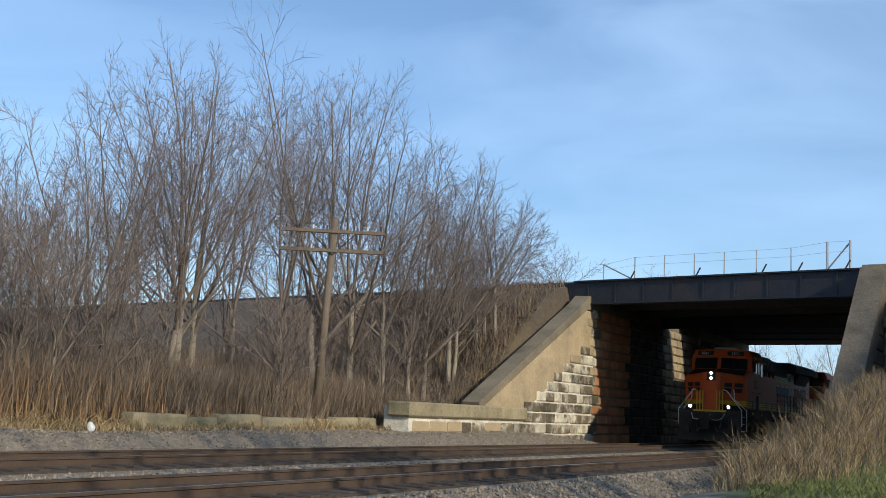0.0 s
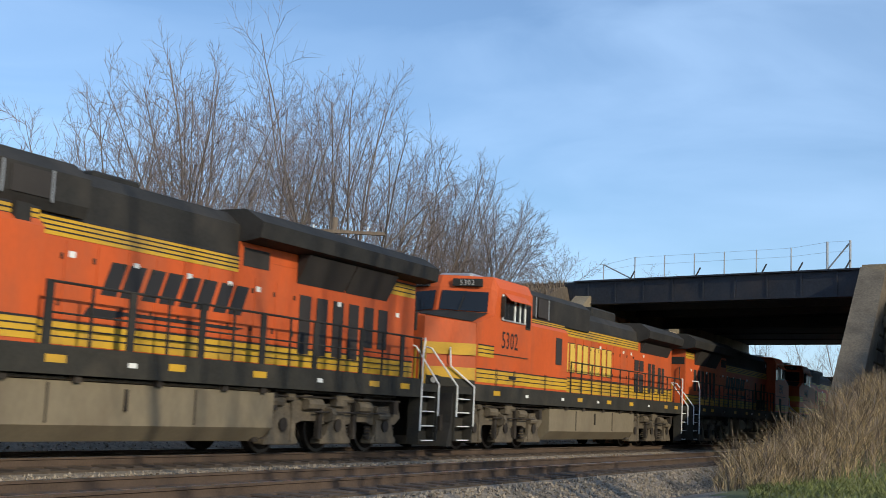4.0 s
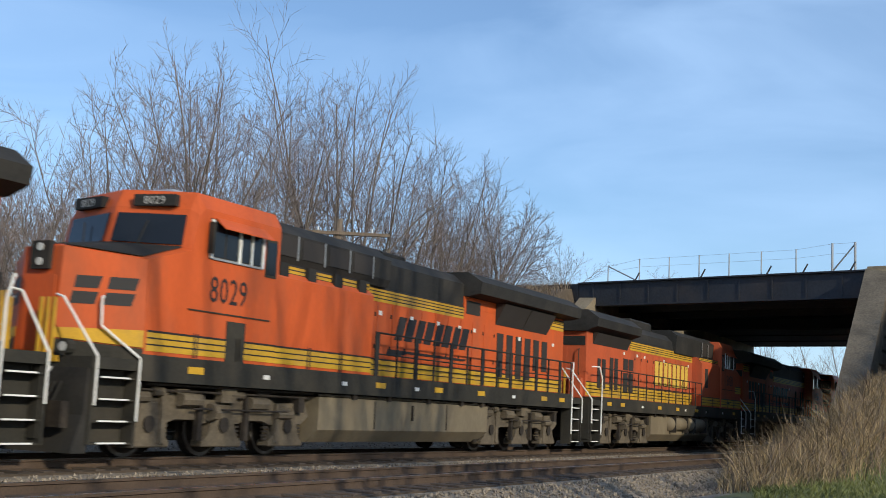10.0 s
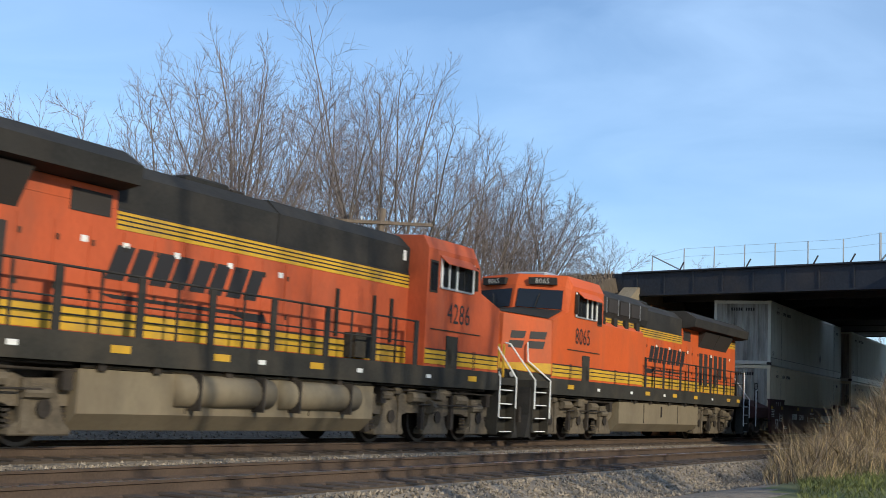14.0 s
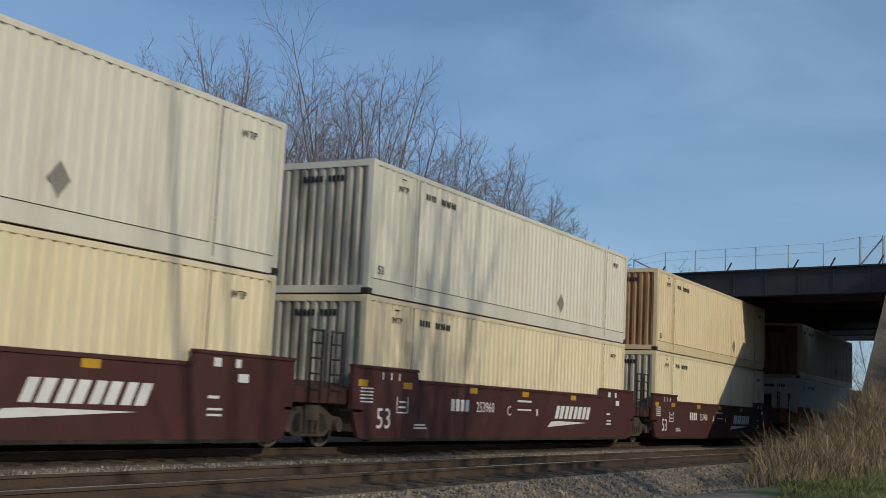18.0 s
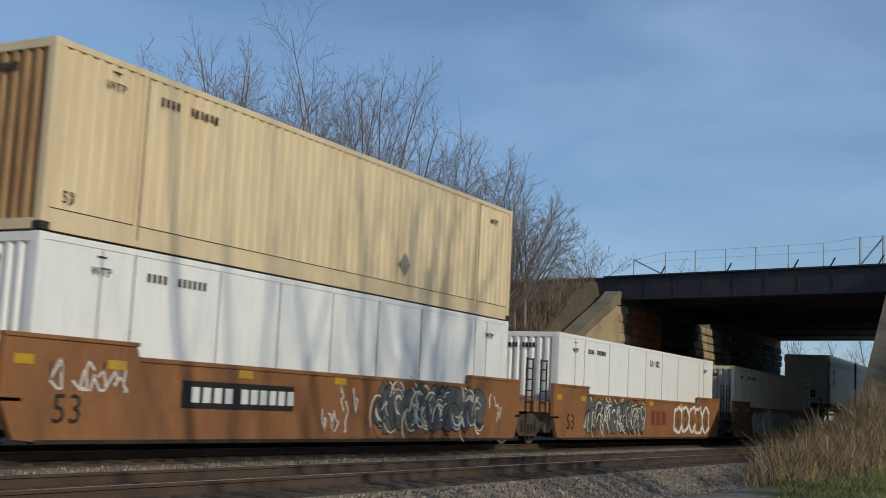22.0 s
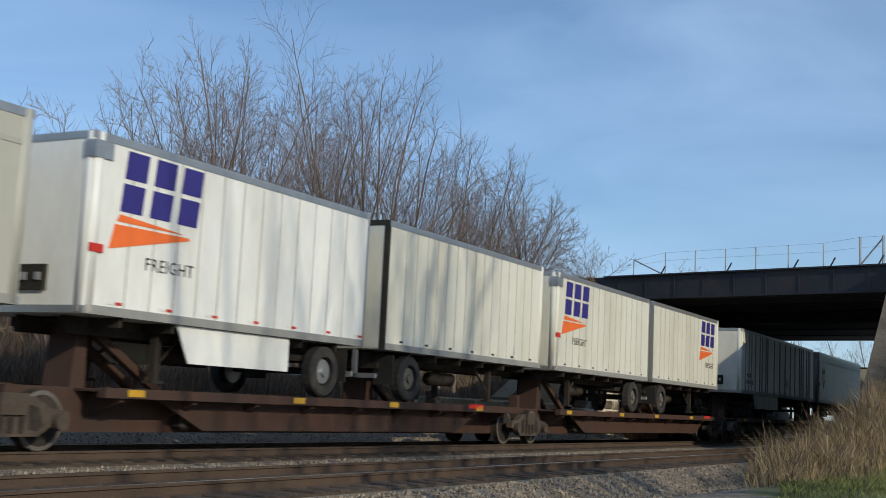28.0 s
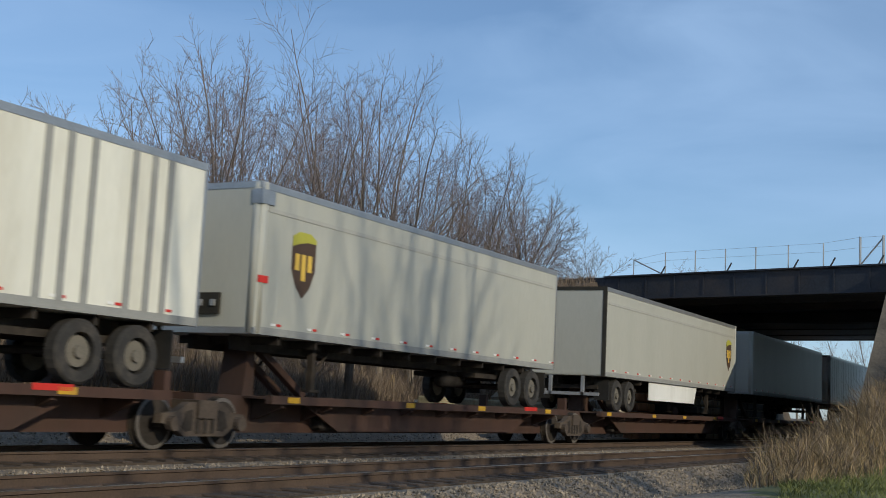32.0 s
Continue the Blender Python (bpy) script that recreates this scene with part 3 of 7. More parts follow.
# tall trees behind the camera, whose branches shade the passing train
for x, y, h, seed in ((6.3, -12.0, 21.0, 61), (9.2, -14.0, 23.0, 62), (13.0, -12.5, 21.0, 63)):
    tree(x, y, h, seed, 1, 0.9, False if y < -12.2 else None, "tall bare tree behind the viewer that throws branch shadows", half=2.6)
# saplings and shrubs
rng = random.Random(77)
for i in range(32):
    x = rng.uniform(17, 50)
    y = rng.uniform(21.9, 25.5)
    tree(x, y, rng.uniform(2.6, 6.5), 100 + i, rng.choice((1, 1, 2)), 0.9, False, "slim leafless sapling in the undergrowth", name="sapling")


# ---- brush and grasses ----
def blades(name, n, place, length, width, mat, label, category, droop=0.35, seed=3, fork=False):
    rng = np.random.default_rng(seed)
    V, F = [], []
    for i in range(n):
        x, y = place(rng)
        z = terrain(x, y) - 0.03
        h = length(rng, x, y)
        a = rng.uniform(0, 6.283)
        dx, dy = math.cos(a), math.sin(a)
        w = width * rng.uniform(0.6, 1.3)
        b = rng.uniform(0, 6.283)
        wx, wy = math.cos(b) * w, math.sin(b) * w
        l1, l2 = h * droop * rng.uniform(0.1, 0.5), h * droop * rng.uniform(0.5, 1.4)
        k = len(V)
        V += [(x - wx, y - wy, z), (x + wx, y + wy, z), (x + dx * l1 + wx * 0.8, y + dy * l1 + wy * 0.8, z + h * 0.55), (x + dx * l1 - wx * 0.8, y + dy * l1 - wy * 0.8, z + h * 0.55), (x + dx * l2, y + dy * l2, z + h)]
        F += [(k, k + 1, k + 2, k + 3), (k + 3, k + 2, k + 4)]
        if fork:
            for s in range(3):
                f = rng.uniform(0.3, 0.8)
                c = (x + dx * l1 * f, y + dy * l1 * f, z + h * 0.55 * f / 0.55 * 0.8)
                e = (c[0] + rng.normal(0, 0.22) * h * 0.5, c[1] + rng.normal(0, 0.22) * h * 0.5, c[2] + h * rng.uniform(0.15, 0.4))
                k = len(V)
                V += [(c[0] - wx * 0.6, c[1] - wy * 0.6, c[2]), (c[0] + wx * 0.6, c[1] + wy * 0.6, c[2]), e]
                F += [(k, k + 1, k + 2)]
    me = bpy.data.meshes.new(name)
    me.from_pydata(V, [], F)
    me.materials.append(mat)
    return tagged(new(name, me), label, category, kind="stuff")


def wood_floor(rng):
    x = 12 + 40 * rng.random() ** 1.25
    return x, 21.4 + 12 * rng.random() ** 1.6


blades("undergrowth", 34000, wood_floor, lambda r, x, y: r.uniform(0.5, 2.2) * (1 - 0.55 * ramp(x, 36, 46)), 0.013, BRUSH, "tangled leafless brown undergrowth below the trees", "brush", 0.28, 3, True)


def verge(rng):
    x = rng.uniform(12, 47)
    return x, 20.25 + abs(rng.normal(0, 0.9))


blades("reeds", 7000, lambda r: (10 + 24 * r.random() ** 1.2, 21.2 + abs(r.normal(0, 1.3))), lambda r, x, y: r.uniform(0.5, 1.9) * (0.55 + 0.45 * (x < 26)) * (0.75 + 0.6 * noise.noise(Vector((x * 0.5, y * 0.6, 7.0)))), 0.012, REED, "tall rust-brown dead weeds along the verge", "weeds", 0.3, 4)
blades("verge_grass", 15000, verge, lambda r, x, y: r.uniform(0.12, 0.5) * (0.6 + 0.4 * ramp(y, 20.4, 21.5)) * (0.5 + abs(noise.noise(Vector((x * 0.7, y, 0)))) * 2), 0.012, DRY, "pale dry grass along the ballast edge", "grass", 0.9, 5)
blades("slope_brush", 22000, lambda r: (56 - 30 * r.random() ** 1.4, 21.0 + 17 * r.random()), lambda r, x, y: r.uniform(0.4, 1.5) * (1 - 0.65 * ramp(x, 42, 50)), 0.013, BRUSH, "tangled bare brown brush on the embankment slope", "brush", 0.7, 9, True)

# low overgrown ledge along the verge
ledge = thing("stone_ledge", pose(0, 0, 0), "low mossy stone ledge half hidden in dry grass", "wall")
rng = random.Random(15)
x = 24.0
while x < 36.3:
    w = rng.uniform(1.3, 2.2)
    bm = bevelled(x + 0.015, min(x + w, 36.45), 20.75 + rng.uniform(-0.05, 0.05), 21.2, -0.1, 0.56 + rng.uniform(-0.05, 0.06), 0.09, 2)
    for v in bm.verts:
        v.co += Vector((0, 1, 1)) * 0.04 * noise.noise(v.co * 1.7)
    part("ledge_stone", bm, MOSSY, ledge)
    x += w


def lawn_edge(x):
    """y up to which the mown grass reaches on the near bank."""
    return 4.9 - 0.25 * (x - 20.8)


def bank(rng):
    while True:
        x = 19 + 38 * rng.random()
        y = rng.uniform(-6, 6.9)
        if y < 0.235 * x + 0.15 * rng.normal() and y > lawn_edge(x) + 0.35 * rng.normal():
            return x, y


def lawn(rng):
    while True:
        x, y = 9 + 27 * rng.random(), rng.uniform(-6, 5.2)
        if y < 0.22 * x and y < lawn_edge(x) + 0.9:
            return x, y


def weed_height(r, x, y, low, high):
    return r.uniform(low, high) * (0.4 + 0.5 * ramp(y - lawn_edge(x), 0.0, 1.6)) * (0.85 + 0.5 * noise.noise(Vector((x * 0.5, y * 0.9, 2.0))))


blades("bank_weeds", 28000, bank, lambda r, x, y: weed_height(r, x, y, 0.35, 1.15), 0.010, DRY, "tall dry straw-coloured weeds on the near bank", "weeds", 0.85, 6, True)
blades("bank_dark_weeds", 7000, lambda r: bank(r), lambda r, x, y: weed_height(r, x, y, 0.45, 1.5), 0.010, BRUSH, "dark brittle weed stalks on the near bank", "weeds", 0.6, 7, True)
blades("bank_grass", 60000, lawn, lambda r, x, y: r.uniform(0.05, 0.16), 0.009, GREEN, "short green grass on the near bank", "grass", 0.9, 8)

# a small pale bag lying on the ballast edge
bm = bmesh.new()
bmesh.ops.create_icosphere(bm, subdivisions=3, radius=0.1)
for v in bm.verts:
    v.co.z *= 1.25
    v.co += v.co.normalized() * 0.05 * noise.noise(v.co * 7)
bag = part("bag_body", bm, WHITE, None, smooth=True)
holder = thing("plastic_bag", pose(22.05, 20.3, terrain(22.05, 20.3) + 0.11), "small crumpled white plastic bag lying on gravel", "bag")
bag.parent = holder

# a broken stump among the brush
stump = thing("tree_stump", pose(38.50, 22.6, terrain(38.50, 22.6) - 0.05), "broken pale-topped tree stump in the brush", "stump")
bm = bmesh.new()
rod(bm, (0, 0, 0), (0.03, 0, 1.0), 0.2, 9, 0.14)
part("stump_bark", bm, BARK, stump, smooth=True)
bm = bmesh.new()
rod(bm, (0.03, 0, 0.99), (0.05, 0.02, 1.65), 0.13, 7, 0.08)
part("broken_top", bm, DRY, stump, "pale splintered top")


# ---- the train: shared surfaces and helpers ----
ROLLING = []
ORANGE = material("orange_paint", (0.51, 0.092, 0.02), 0.55, spec=0.22, vary=0.10, scale=1.2, fine=20, bump=0.02, dirt=(0.22, 0.085, 0.045), dirt_amount=0.45, dirt_scale=0.8, stretch=(1, 1, 0.35))
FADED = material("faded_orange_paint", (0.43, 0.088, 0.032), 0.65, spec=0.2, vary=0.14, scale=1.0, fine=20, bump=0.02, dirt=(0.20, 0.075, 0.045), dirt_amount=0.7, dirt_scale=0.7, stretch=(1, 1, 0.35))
YELLOW = material("yellow_stripe", (0.53, 0.31, 0.025), 0.55, spec=0.2, vary=0.15, scale=1.5, bump=0.02, dirt=(0.25, 0.17, 0.07), dirt_amount=0.6, dirt_scale=1.0)
BLACK = material("black_paint", (0.027, 0.026, 0.0245), 0.75, spec=0.15, vary=0.25, scale=1.2, fine=16, bump=0.04, dirt=(0.06, 0.052, 0.044), dirt_amount=0.5, dirt_scale=0.8)
DARK = material("dark_sill", (0.034, 0.032, 0.027), 0.75, spec=0.15, vary=0.25, scale=1.5, fine=20, bump=0.05, dirt=(0.075, 0.062, 0.046), dirt_amount=0.5, dirt_scale=0.9)
DOOR_GREY = material("louvre_door", (0.03, 0.025, 0.022), 0.75, vary=0.2, scale=2, bump=0.05)
TRUCK = material("dusty_truck", (0.122, 0.099, 0.07), 0.9, spec=0.2, vary=0.3, scale=2.5, fine=20, bump=0.2, dirt=(0.055, 0.045, 0.034), dirt_amount=0.8, dirt_scale=1.9)
GREASE = material("greasy_iron", (0.03, 0.025, 0.021), 0.8, spec=0.2, vary=0.35, scale=3, fine=20, bump=0.2, dirt=(0.085, 0.066, 0.048), dirt_amount=0.5, dirt_scale=1.5)
TANK_TAN = material("tank_tan", (0.175, 0.142, 0.092), 0.8, vary=0.15, scale=0.9, fine=14, bump=0.05, dirt=(0.13, 0.10, 0.065), dirt_amount=0.6, dirt_scale=0.8, stretch=(1, 1, 0.5))
TANK_GREY = material("tank_grey", (0.28, 0.268, 0.225), 0.75, vary=0.12, scale=0.9, fine=14, bump=0.05, dirt=(0.2, 0.17, 0.13), dirt_amount=0.5, dirt_scale=0.8, stretch=(1, 1, 0.5))
STEEL = material("worn_wheel_rim", (0.17, 0.15, 0.13), 0.55, metal=0.4, vary=0.15, scale=4, bump=0.02)
GLASS = material("cab_glass", (0.012, 0.014, 0.018), 0.12, vary=0.1, scale=2, bump=0.0, spec=0.35)
INK = material("black_lettering", (0.02, 0.018, 0.018), 0.6, vary=0.1, bump=0)
GOLD = material("gold_lettering", (0.66, 0.44, 0.07), 0.5, vary=0.12, scale=2, bump=0.02)
WHITE_MARK = material("white_marking", (0.72, 0.71, 0.68), 0.5, vary=0.08, scale=3, bump=0.0)
DULL_WHITE = material("dull_white_digits", (0.38, 0.37, 0.34), 0.6, vary=0.1, bump=0)
LAMP_ON = glow("lit_headlight", (1.0, 0.93, 0.8), 9.0)
LAMP_OFF = material("unlit_headlight", (0.5, 0.5, 0.48), 0.15, vary=0.1, bump=0)
REDDISH = material("red_marking", (0.5, 0.03, 0.02), 0.5, vary=0.1, bump=0)
BLUE = material("navy_lettering", (0.035, 0.028, 0.19), 0.5, vary=0.08, bump=0)
FLAME = material("orange_lettering", (0.78, 0.16, 0.03), 0.5, vary=0.08, bump=0)
BROWN = material("shield_brown", (0.075, 0.045, 0.028), 0.5, vary=0.1, bump=0)
SHIELD = material("shield_gold", (0.42, 0.40, 0.05), 0.5, vary=0.1, bump=0)
TYRE = material("tyre_rubber", (0.03, 0.028, 0.026), 0.85, vary=0.3, scale=4, bump=0.1, dirt=(0.1, 0.085, 0.07), dirt_amount=0.5, dirt_scale=3)


def car(name, s, label, category, turned=False, group="", z=0.0):
    ob = thing(name, pose(s, TRACK, z), label, category, group)
    ROLLING.append((ob, s, turned))
    return ob


def words(text, size, x, lat, z, mat, parent, name="lettering", turned=False, extrude=0.003, shear=0.0, label="", wide=1.0):
    """Flat letters on the side that faces -y (or +y when turned)."""
    cu = bpy.data.curves.new(name, "FONT")
    cu.body, cu.size, cu.extrude, cu.shear, cu.align_x, cu.resolution_u = text, size, extrude, shear, "CENTER", 2
    cu.space_character = 1.05
    cu.materials.append(mat)
    ob = new(name, cu)
    ob.parent = parent
    ob.matrix_basis = (pose(x, lat, z, 90, 0, 180) if turned else pose(x, -lat, z, 90, 0, 0)) @ Matrix.Diagonal((wide, 1, 1, 1))
    if label:
        tagged(ob, label)
    return ob


def mirror_sides(dims):
    """Boxes for both sides: (x0, x1, lat0, lat1, z0, z1)."""
    bm = bmesh.new()
    for x0, x1, a, b, z0, z1 in dims:
        box(bm, x0, x1, -b, -a, z0, z1)
        box(bm, x0, x1, a, b, z0, z1)
    return bm


def one_side(dims, side):
    bm = bmesh.new()
    for x0, x1, a, b, z0, z1 in dims:
        box(bm, x0, x1, *((-b, -a) if side < 0 else (a, b)), z0, z1)
    return bm


def disc(bm, x, y0, y1, z, r, n=20, r2=None):
    rod(bm, (x, y0, z), (x, y1, z), r, n, r2)


def both_sides(name, mesh, parent, x, label=""):
    """The same casting on either side of a truck."""
    for turn in (0, math.pi):
        o = part(name, mesh, None, parent, label)
        o.location.x, o.rotation_euler.z = x, turn


def wheel_meshes(r):
    bm = bmesh.new()
    disc(bm, 0, -0.79, -0.66, 0, r - 0.015, 24)
    disc(bm, 0, -0.66, -0.63, 0, r + 0.02, 24)
    disc(bm, 0, 0.66, 0.79, 0, r - 0.015, 24)
    disc(bm, 0, 0.63, 0.66, 0, r + 0.02, 24)
    rod(bm, (0, -1.0, 0), (0, 1.0, 0), 0.09, 8)
    rims = bmesh.new()
    for s in (-1,):
        for i in range(24):
            a, b = 2 * math.pi * i / 24, 2 * math.pi * (i + 1) / 24
            pts = [(math.cos(a) * (r - 0.005), s * 0.792, math.sin(a) * (r - 0.005)), (math.cos(b) * (r - 0.005), s * 0.792, math.sin(b) * (r - 0.005)), (math.cos(b) * (r - 0.07), s * 0.80, math.sin(b) * (r - 0.07)), (math.cos(a) * (r - 0.07), s * 0.80, math.sin(a) * (r - 0.07))]
            rims.faces.new([rims.verts.new(p) for p in pts])
    return mesh_of(bm, "wheelset", GREASE), mesh_of(rims, "wheel_rim", STEEL)


BIG_WHEEL, BIG_RIM = wheel_meshes(0.533)
SMALL_WHEEL, SMALL_RIM = wheel_meshes(0.46)


def wheelset(parent, x, small=False):
    w = part("wheelset", SMALL_WHEEL if small else BIG_WHEEL, None, parent)
    w.location = (x, 0, 0.46 if small else 0.533)
    both_sides("rim", SMALL_RIM if small else BIG_RIM, w, 0.0, "worn bright rim")
    return w


# ---- locomotive parts ----
def big_truck_frame():
    bm = bmesh.new()
    prof = [(-2.85, 0.78), (-2.7, 1.04), (-1.7, 1.0), (-1.4, 1.1), (-0.5, 1.02), (0.5, 1.02), (1.4, 1.1), (1.7, 1.0), (2.7, 1.04), (2.85, 0.78), (2.6, 0.62), (1.5, 0.60), (1.3, 0.66), (0.7, 0.66), (0.5, 0.6), (-0.5, 0.6), (-0.7, 0.66), (-1.3, 0.66), (-1.5, 0.60), (-2.6, 0.62)]
    prism(bm, prof, "y", -1.22, -1.03)
    return bm


def pedestal():
    bm = bmesh.new()
    for s in (-1,):
        prism(bm, [(-0.58, 0.19), (-0.58, 0.29), (-0.42, 0.37), (-0.23, 0.94), (0.23, 0.94), (0.42, 0.37), (0.58, 0.29), (0.58, 0.19)], "y", s * 1.0, s * 1.27)
    bmesh.ops.bevel(bm, geom=list(bm.edges), offset=0.02, segments=1, affect="EDGES")
    return bm


def bearing_cap():
    bm = bmesh.new()
    disc(bm, 0, -1.31, -1.25, 0.58, 0.14, 14, 0.12)
    return bm


def coil(r=0.075):
    bm = bmesh.new()
    for i in range(5):
        rod(bm, (0, -1.13, 0.30 + i * 0.075), (0, -1.13, 0.345 + i * 0.075), r, 8)
    return bm


PED, CAP, COIL = mesh_of(pedestal(), "pedestal", TRUCK), mesh_of(bearing_cap(), "bearing_cap", GREASE), mesh_of(coil(), "spring", GREASE)
FRAME3 = mesh_of(big_truck_frame(), "side_frame", TRUCK)


def cylinders(dims, mat_r=8):
    bm = bmesh.new()
    for x0, x1, lat, z, r in dims:
        for s in (-1, 1):
            rod(bm, (x0, s * lat, z), (x1, s * lat, z), r, mat_r)
    return bm


BRAKES = [mesh_of(rods(((a, -lat, z), (b, -lat, z), r), n=8), "brake_gear", TRUCK if r > 0.05 else GREASE) for a, b, lat, z, r in ((-1.3, -0.75, 1.3, 1.0, 0.12), (0.7, 1.25, 1.3, 0.98, 0.12), (-2.5, -2.1, 1.28, 1.02, 0.10), (-2.6, 2.6, 1.33, 1.14, 0.022), (-1.0, 1.9, 1.36, 0.85, 0.018), (-0.45, -0.3, 1.3, 0.8, 0.16), (1.6, 2.1, 1.3, 0.80, 0.09), (0.1, 0.5, 1.3, 1.12, 0.07), (-2.0, -1.75, 1.3, 1.12, 0.08))]
HANGERS = [mesh_of(one_side([d], -1), "brake_hanger", GREASE if i % 3 else TRUCK) for i, d in enumerate(((-1.75, -1.6, 1.2, 1.3, 0.25, 1.15), (-0.75, -0.62, 1.2, 1.3, 0.3, 0.95), (0.62, 0.75, 1.2, 1.3, 0.3, 1.1), (1.62, 1.75, 1.2, 1.3, 0.25, 1.0), (-2.55, -2.35, 1.15, 1.35, 0.85, 1.2), (2.3, 2.5, 1.15, 1.35, 0.85, 1.15), (-0.2, 0.25, 1.2, 1.36, 0.98, 1.22), (-2.9, -2.72, 1.0, 1.2, 0.25, 0.9), (1.0, 1.4, 1.2, 1.3, 1.1, 1.2), (-1.4, -1.1, 1.2, 1.33, 1.1, 1.18)))]


def loco_truck(parent, x):
    t = new("truck")
    t.parent, t.location = parent, (x, 0, 0)
    both_sides("side_frame", FRAME3, t, 0.0, "dusty cast side frame")
    for mesh in BRAKES:
        both_sides("brake_gear", mesh, t, 0.0)
    for mesh in HANGERS:
        both_sides("brake_hanger", mesh, t, 0.0)
    part("bolster", boxes((-2.4, 2.4, -0.95, 0.95, 0.62, 1.15)), GREASE, t)
    for dx in (-2.03, 0.0, 2.03):
        both_sides("pedestal", PED, t, dx)
        both_sides("bearing_cap", CAP, t, dx)
        wheelset(t, dx)
        for k in (-0.55, 0.55):
            both_sides("spring", COIL, t, dx + k)
    return t


def nose_and_cab(loco):
    """Faceted wide nose, sloping windscreens and full-width cab."""
    bm = bmesh.new()
    # nose: floor and top outlines, front to back
    low = [(0.95, -0.42), (1.85, -1.5), (2.9, -1.5), (2.9, 1.5), (1.85, 1.5), (0.95, 0.42)]
    top = [(1.02, -0.42, 3.38), (1.87, -1.47, 3.24), (2.9, -1.47, 3.24), (2.9, 1.47, 3.24), (1.87, 1.47, 3.24), (1.02, 0.42, 3.38)]
    a = [bm.verts.new((x, y, 1.62)) for x, y in low]
    b = [bm.verts.new(p) for p in top]
    for i in range(6):
        bm.faces.new((a[i], a[(i + 1) % 6], b[(i + 1) % 6], b[i]))
    bm.faces.new(b)
    part("nose", bm, ORANGE, loco, "orange wide nose")
    # cab shell: nose shoulder, steep windscreens, roof
    rings = []
    for y, lo, zl, shelf, zs, top, zt, roof in ((-1.5, 1.87, 3.26, 2.90, 3.54, 3.05, 4.18, 4.32), (-1.34, 1.83, 3.28, 2.84, 3.58, 2.98, 4.28, 4.60), (-0.02, 1.25, 3.45, 2.42, 3.64, 2.60, 4.32, 4.64), (0.02, 1.25, 3.45, 2.42, 3.64, 2.60, 4.32, 4.64), (1.34, 1.83, 3.28, 2.84, 3.58, 2.98, 4.28, 4.60), (1.5, 1.87, 3.26, 2.90, 3.54, 3.05, 4.18, 4.32)):
        rings.append((y, [(lo, 1.63), (lo, zl), (shelf, zs), (top, zt), (top + 0.15, roof), (5.52, roof), (5.52, 1.63)]))
    bm = bmesh.new()
    rr = [[bm.verts.new((p[0], y, p[1])) for p in ps] for y, ps in rings]
    for r0, r1 in zip(rr, rr[1:]):
        for i in range(7):
            bm.faces.new((r0[i], r0[(i + 1) % 7], r1[(i + 1) % 7], r1[i]))
    bm.faces.new(rr[0][::-1])
    bm.faces.new(rr[-1])
    cab = part("cab", bm, ORANGE, loco, "orange full-width cab")
    for s in (-1, 1):
        for nm, mat, pts, off, note in (("anti_glare_panel", BLACK, ((1.32, s * 0.08, 3.47), (1.86, s * 1.36, 3.30), (2.83, s * 1.34, 3.59), (2.42, s * 0.08, 3.65)), (0, 0, 0.014), "black anti-glare panel"), ("windscreen", GLASS, ((2.44, s * 0.10, 3.68), (2.85, s * 1.32, 3.63), (2.955, s * 1.30, 4.17), (2.585, s * 0.10, 4.20)), (-0.03, 0, 0), "dark windscreen")):
            bm = bmesh.new()
            v = [bm.verts.new(p) for p in pts]
            w = [bm.verts.new(p.co + Vector(off)) for p in v]
            for i in range(4):
                bm.faces.new((v[i], v[(i + 1) % 4], w[(i + 1) % 4], w[i]))
            bm.faces.new(w)
            part(nm, bm, mat, cab, note)
        bm = bmesh.new()
        rod(bm, (2.5, s * 0.62, 3.62), (2.62, s * 0.72, 4.05), 0.012, 4)
        part("wiper", bm, DARK, cab)
        # side windows: frame, panes, armrest visor
        fr = one_side([(3.36, 4.96, 1.5, 1.515, 3.46, 4.18)], s)
        win = part("side_window", fr, DARK, cab, "dark sliding cab windows in pale frames")
        for x0, x1 in ((3.42, 3.78), (3.82, 4.18), (4.24, 4.56), (4.60, 4.90)):
            part("pane", one_side([(x0, x1, 1.515, 1.522, 3.52, 4.12)], s), GLASS, win)
        for x0, x1 in ((3.36, 3.42), (4.18, 4.25), (4.555, 4.605), (4.90, 4.97)):
            part("window_frame", one_side([(x0, x1, 1.515, 1.545, 3.48, 4.16)], s), WHITE_MARK, win, "pale window post")
        part("window_sill", one_side([(3.42, 4.96, 1.515, 1.53, 3.46, 3.50)], s), GALV, win)
        rear = part("rear_side_window", one_side([(5.06, 5.42, 1.5, 1.512, 3.34, 4.06)], s), DARK, cab, "narrow dark window behind the cab seats")
        part("pane", one_side([(5.10, 5.38, 1.512, 1.518, 3.39, 4.01)], s), GLASS, rear)
        part("sun_visor", prisms("x", ([(s * 1.5, 4.22), (s * 1.72, 4.02), (s * 1.72, 4.0), (s * 1.5, 4.18)], 3.5, 5.0)), ORANGE, cab)
        part("mirror", one_side([(3.30, 3.36, 1.52, 1.62, 3.55, 4.1)], s), DARK, cab)
        # number boards over the windscreens
        bm = bmesh.new()
        c = Vector((2.80, s * 0.74, 4.42))
        box(bm, -0.1, 0.06, -0.40, 0.40, -0.10, 0.10)
        for v in bm.verts:
            v.co = Matrix.Rotation(-s * 0.22, 3, "Z") @ v.co + c
        part("number_board", bm, BLACK, cab, "black number board")
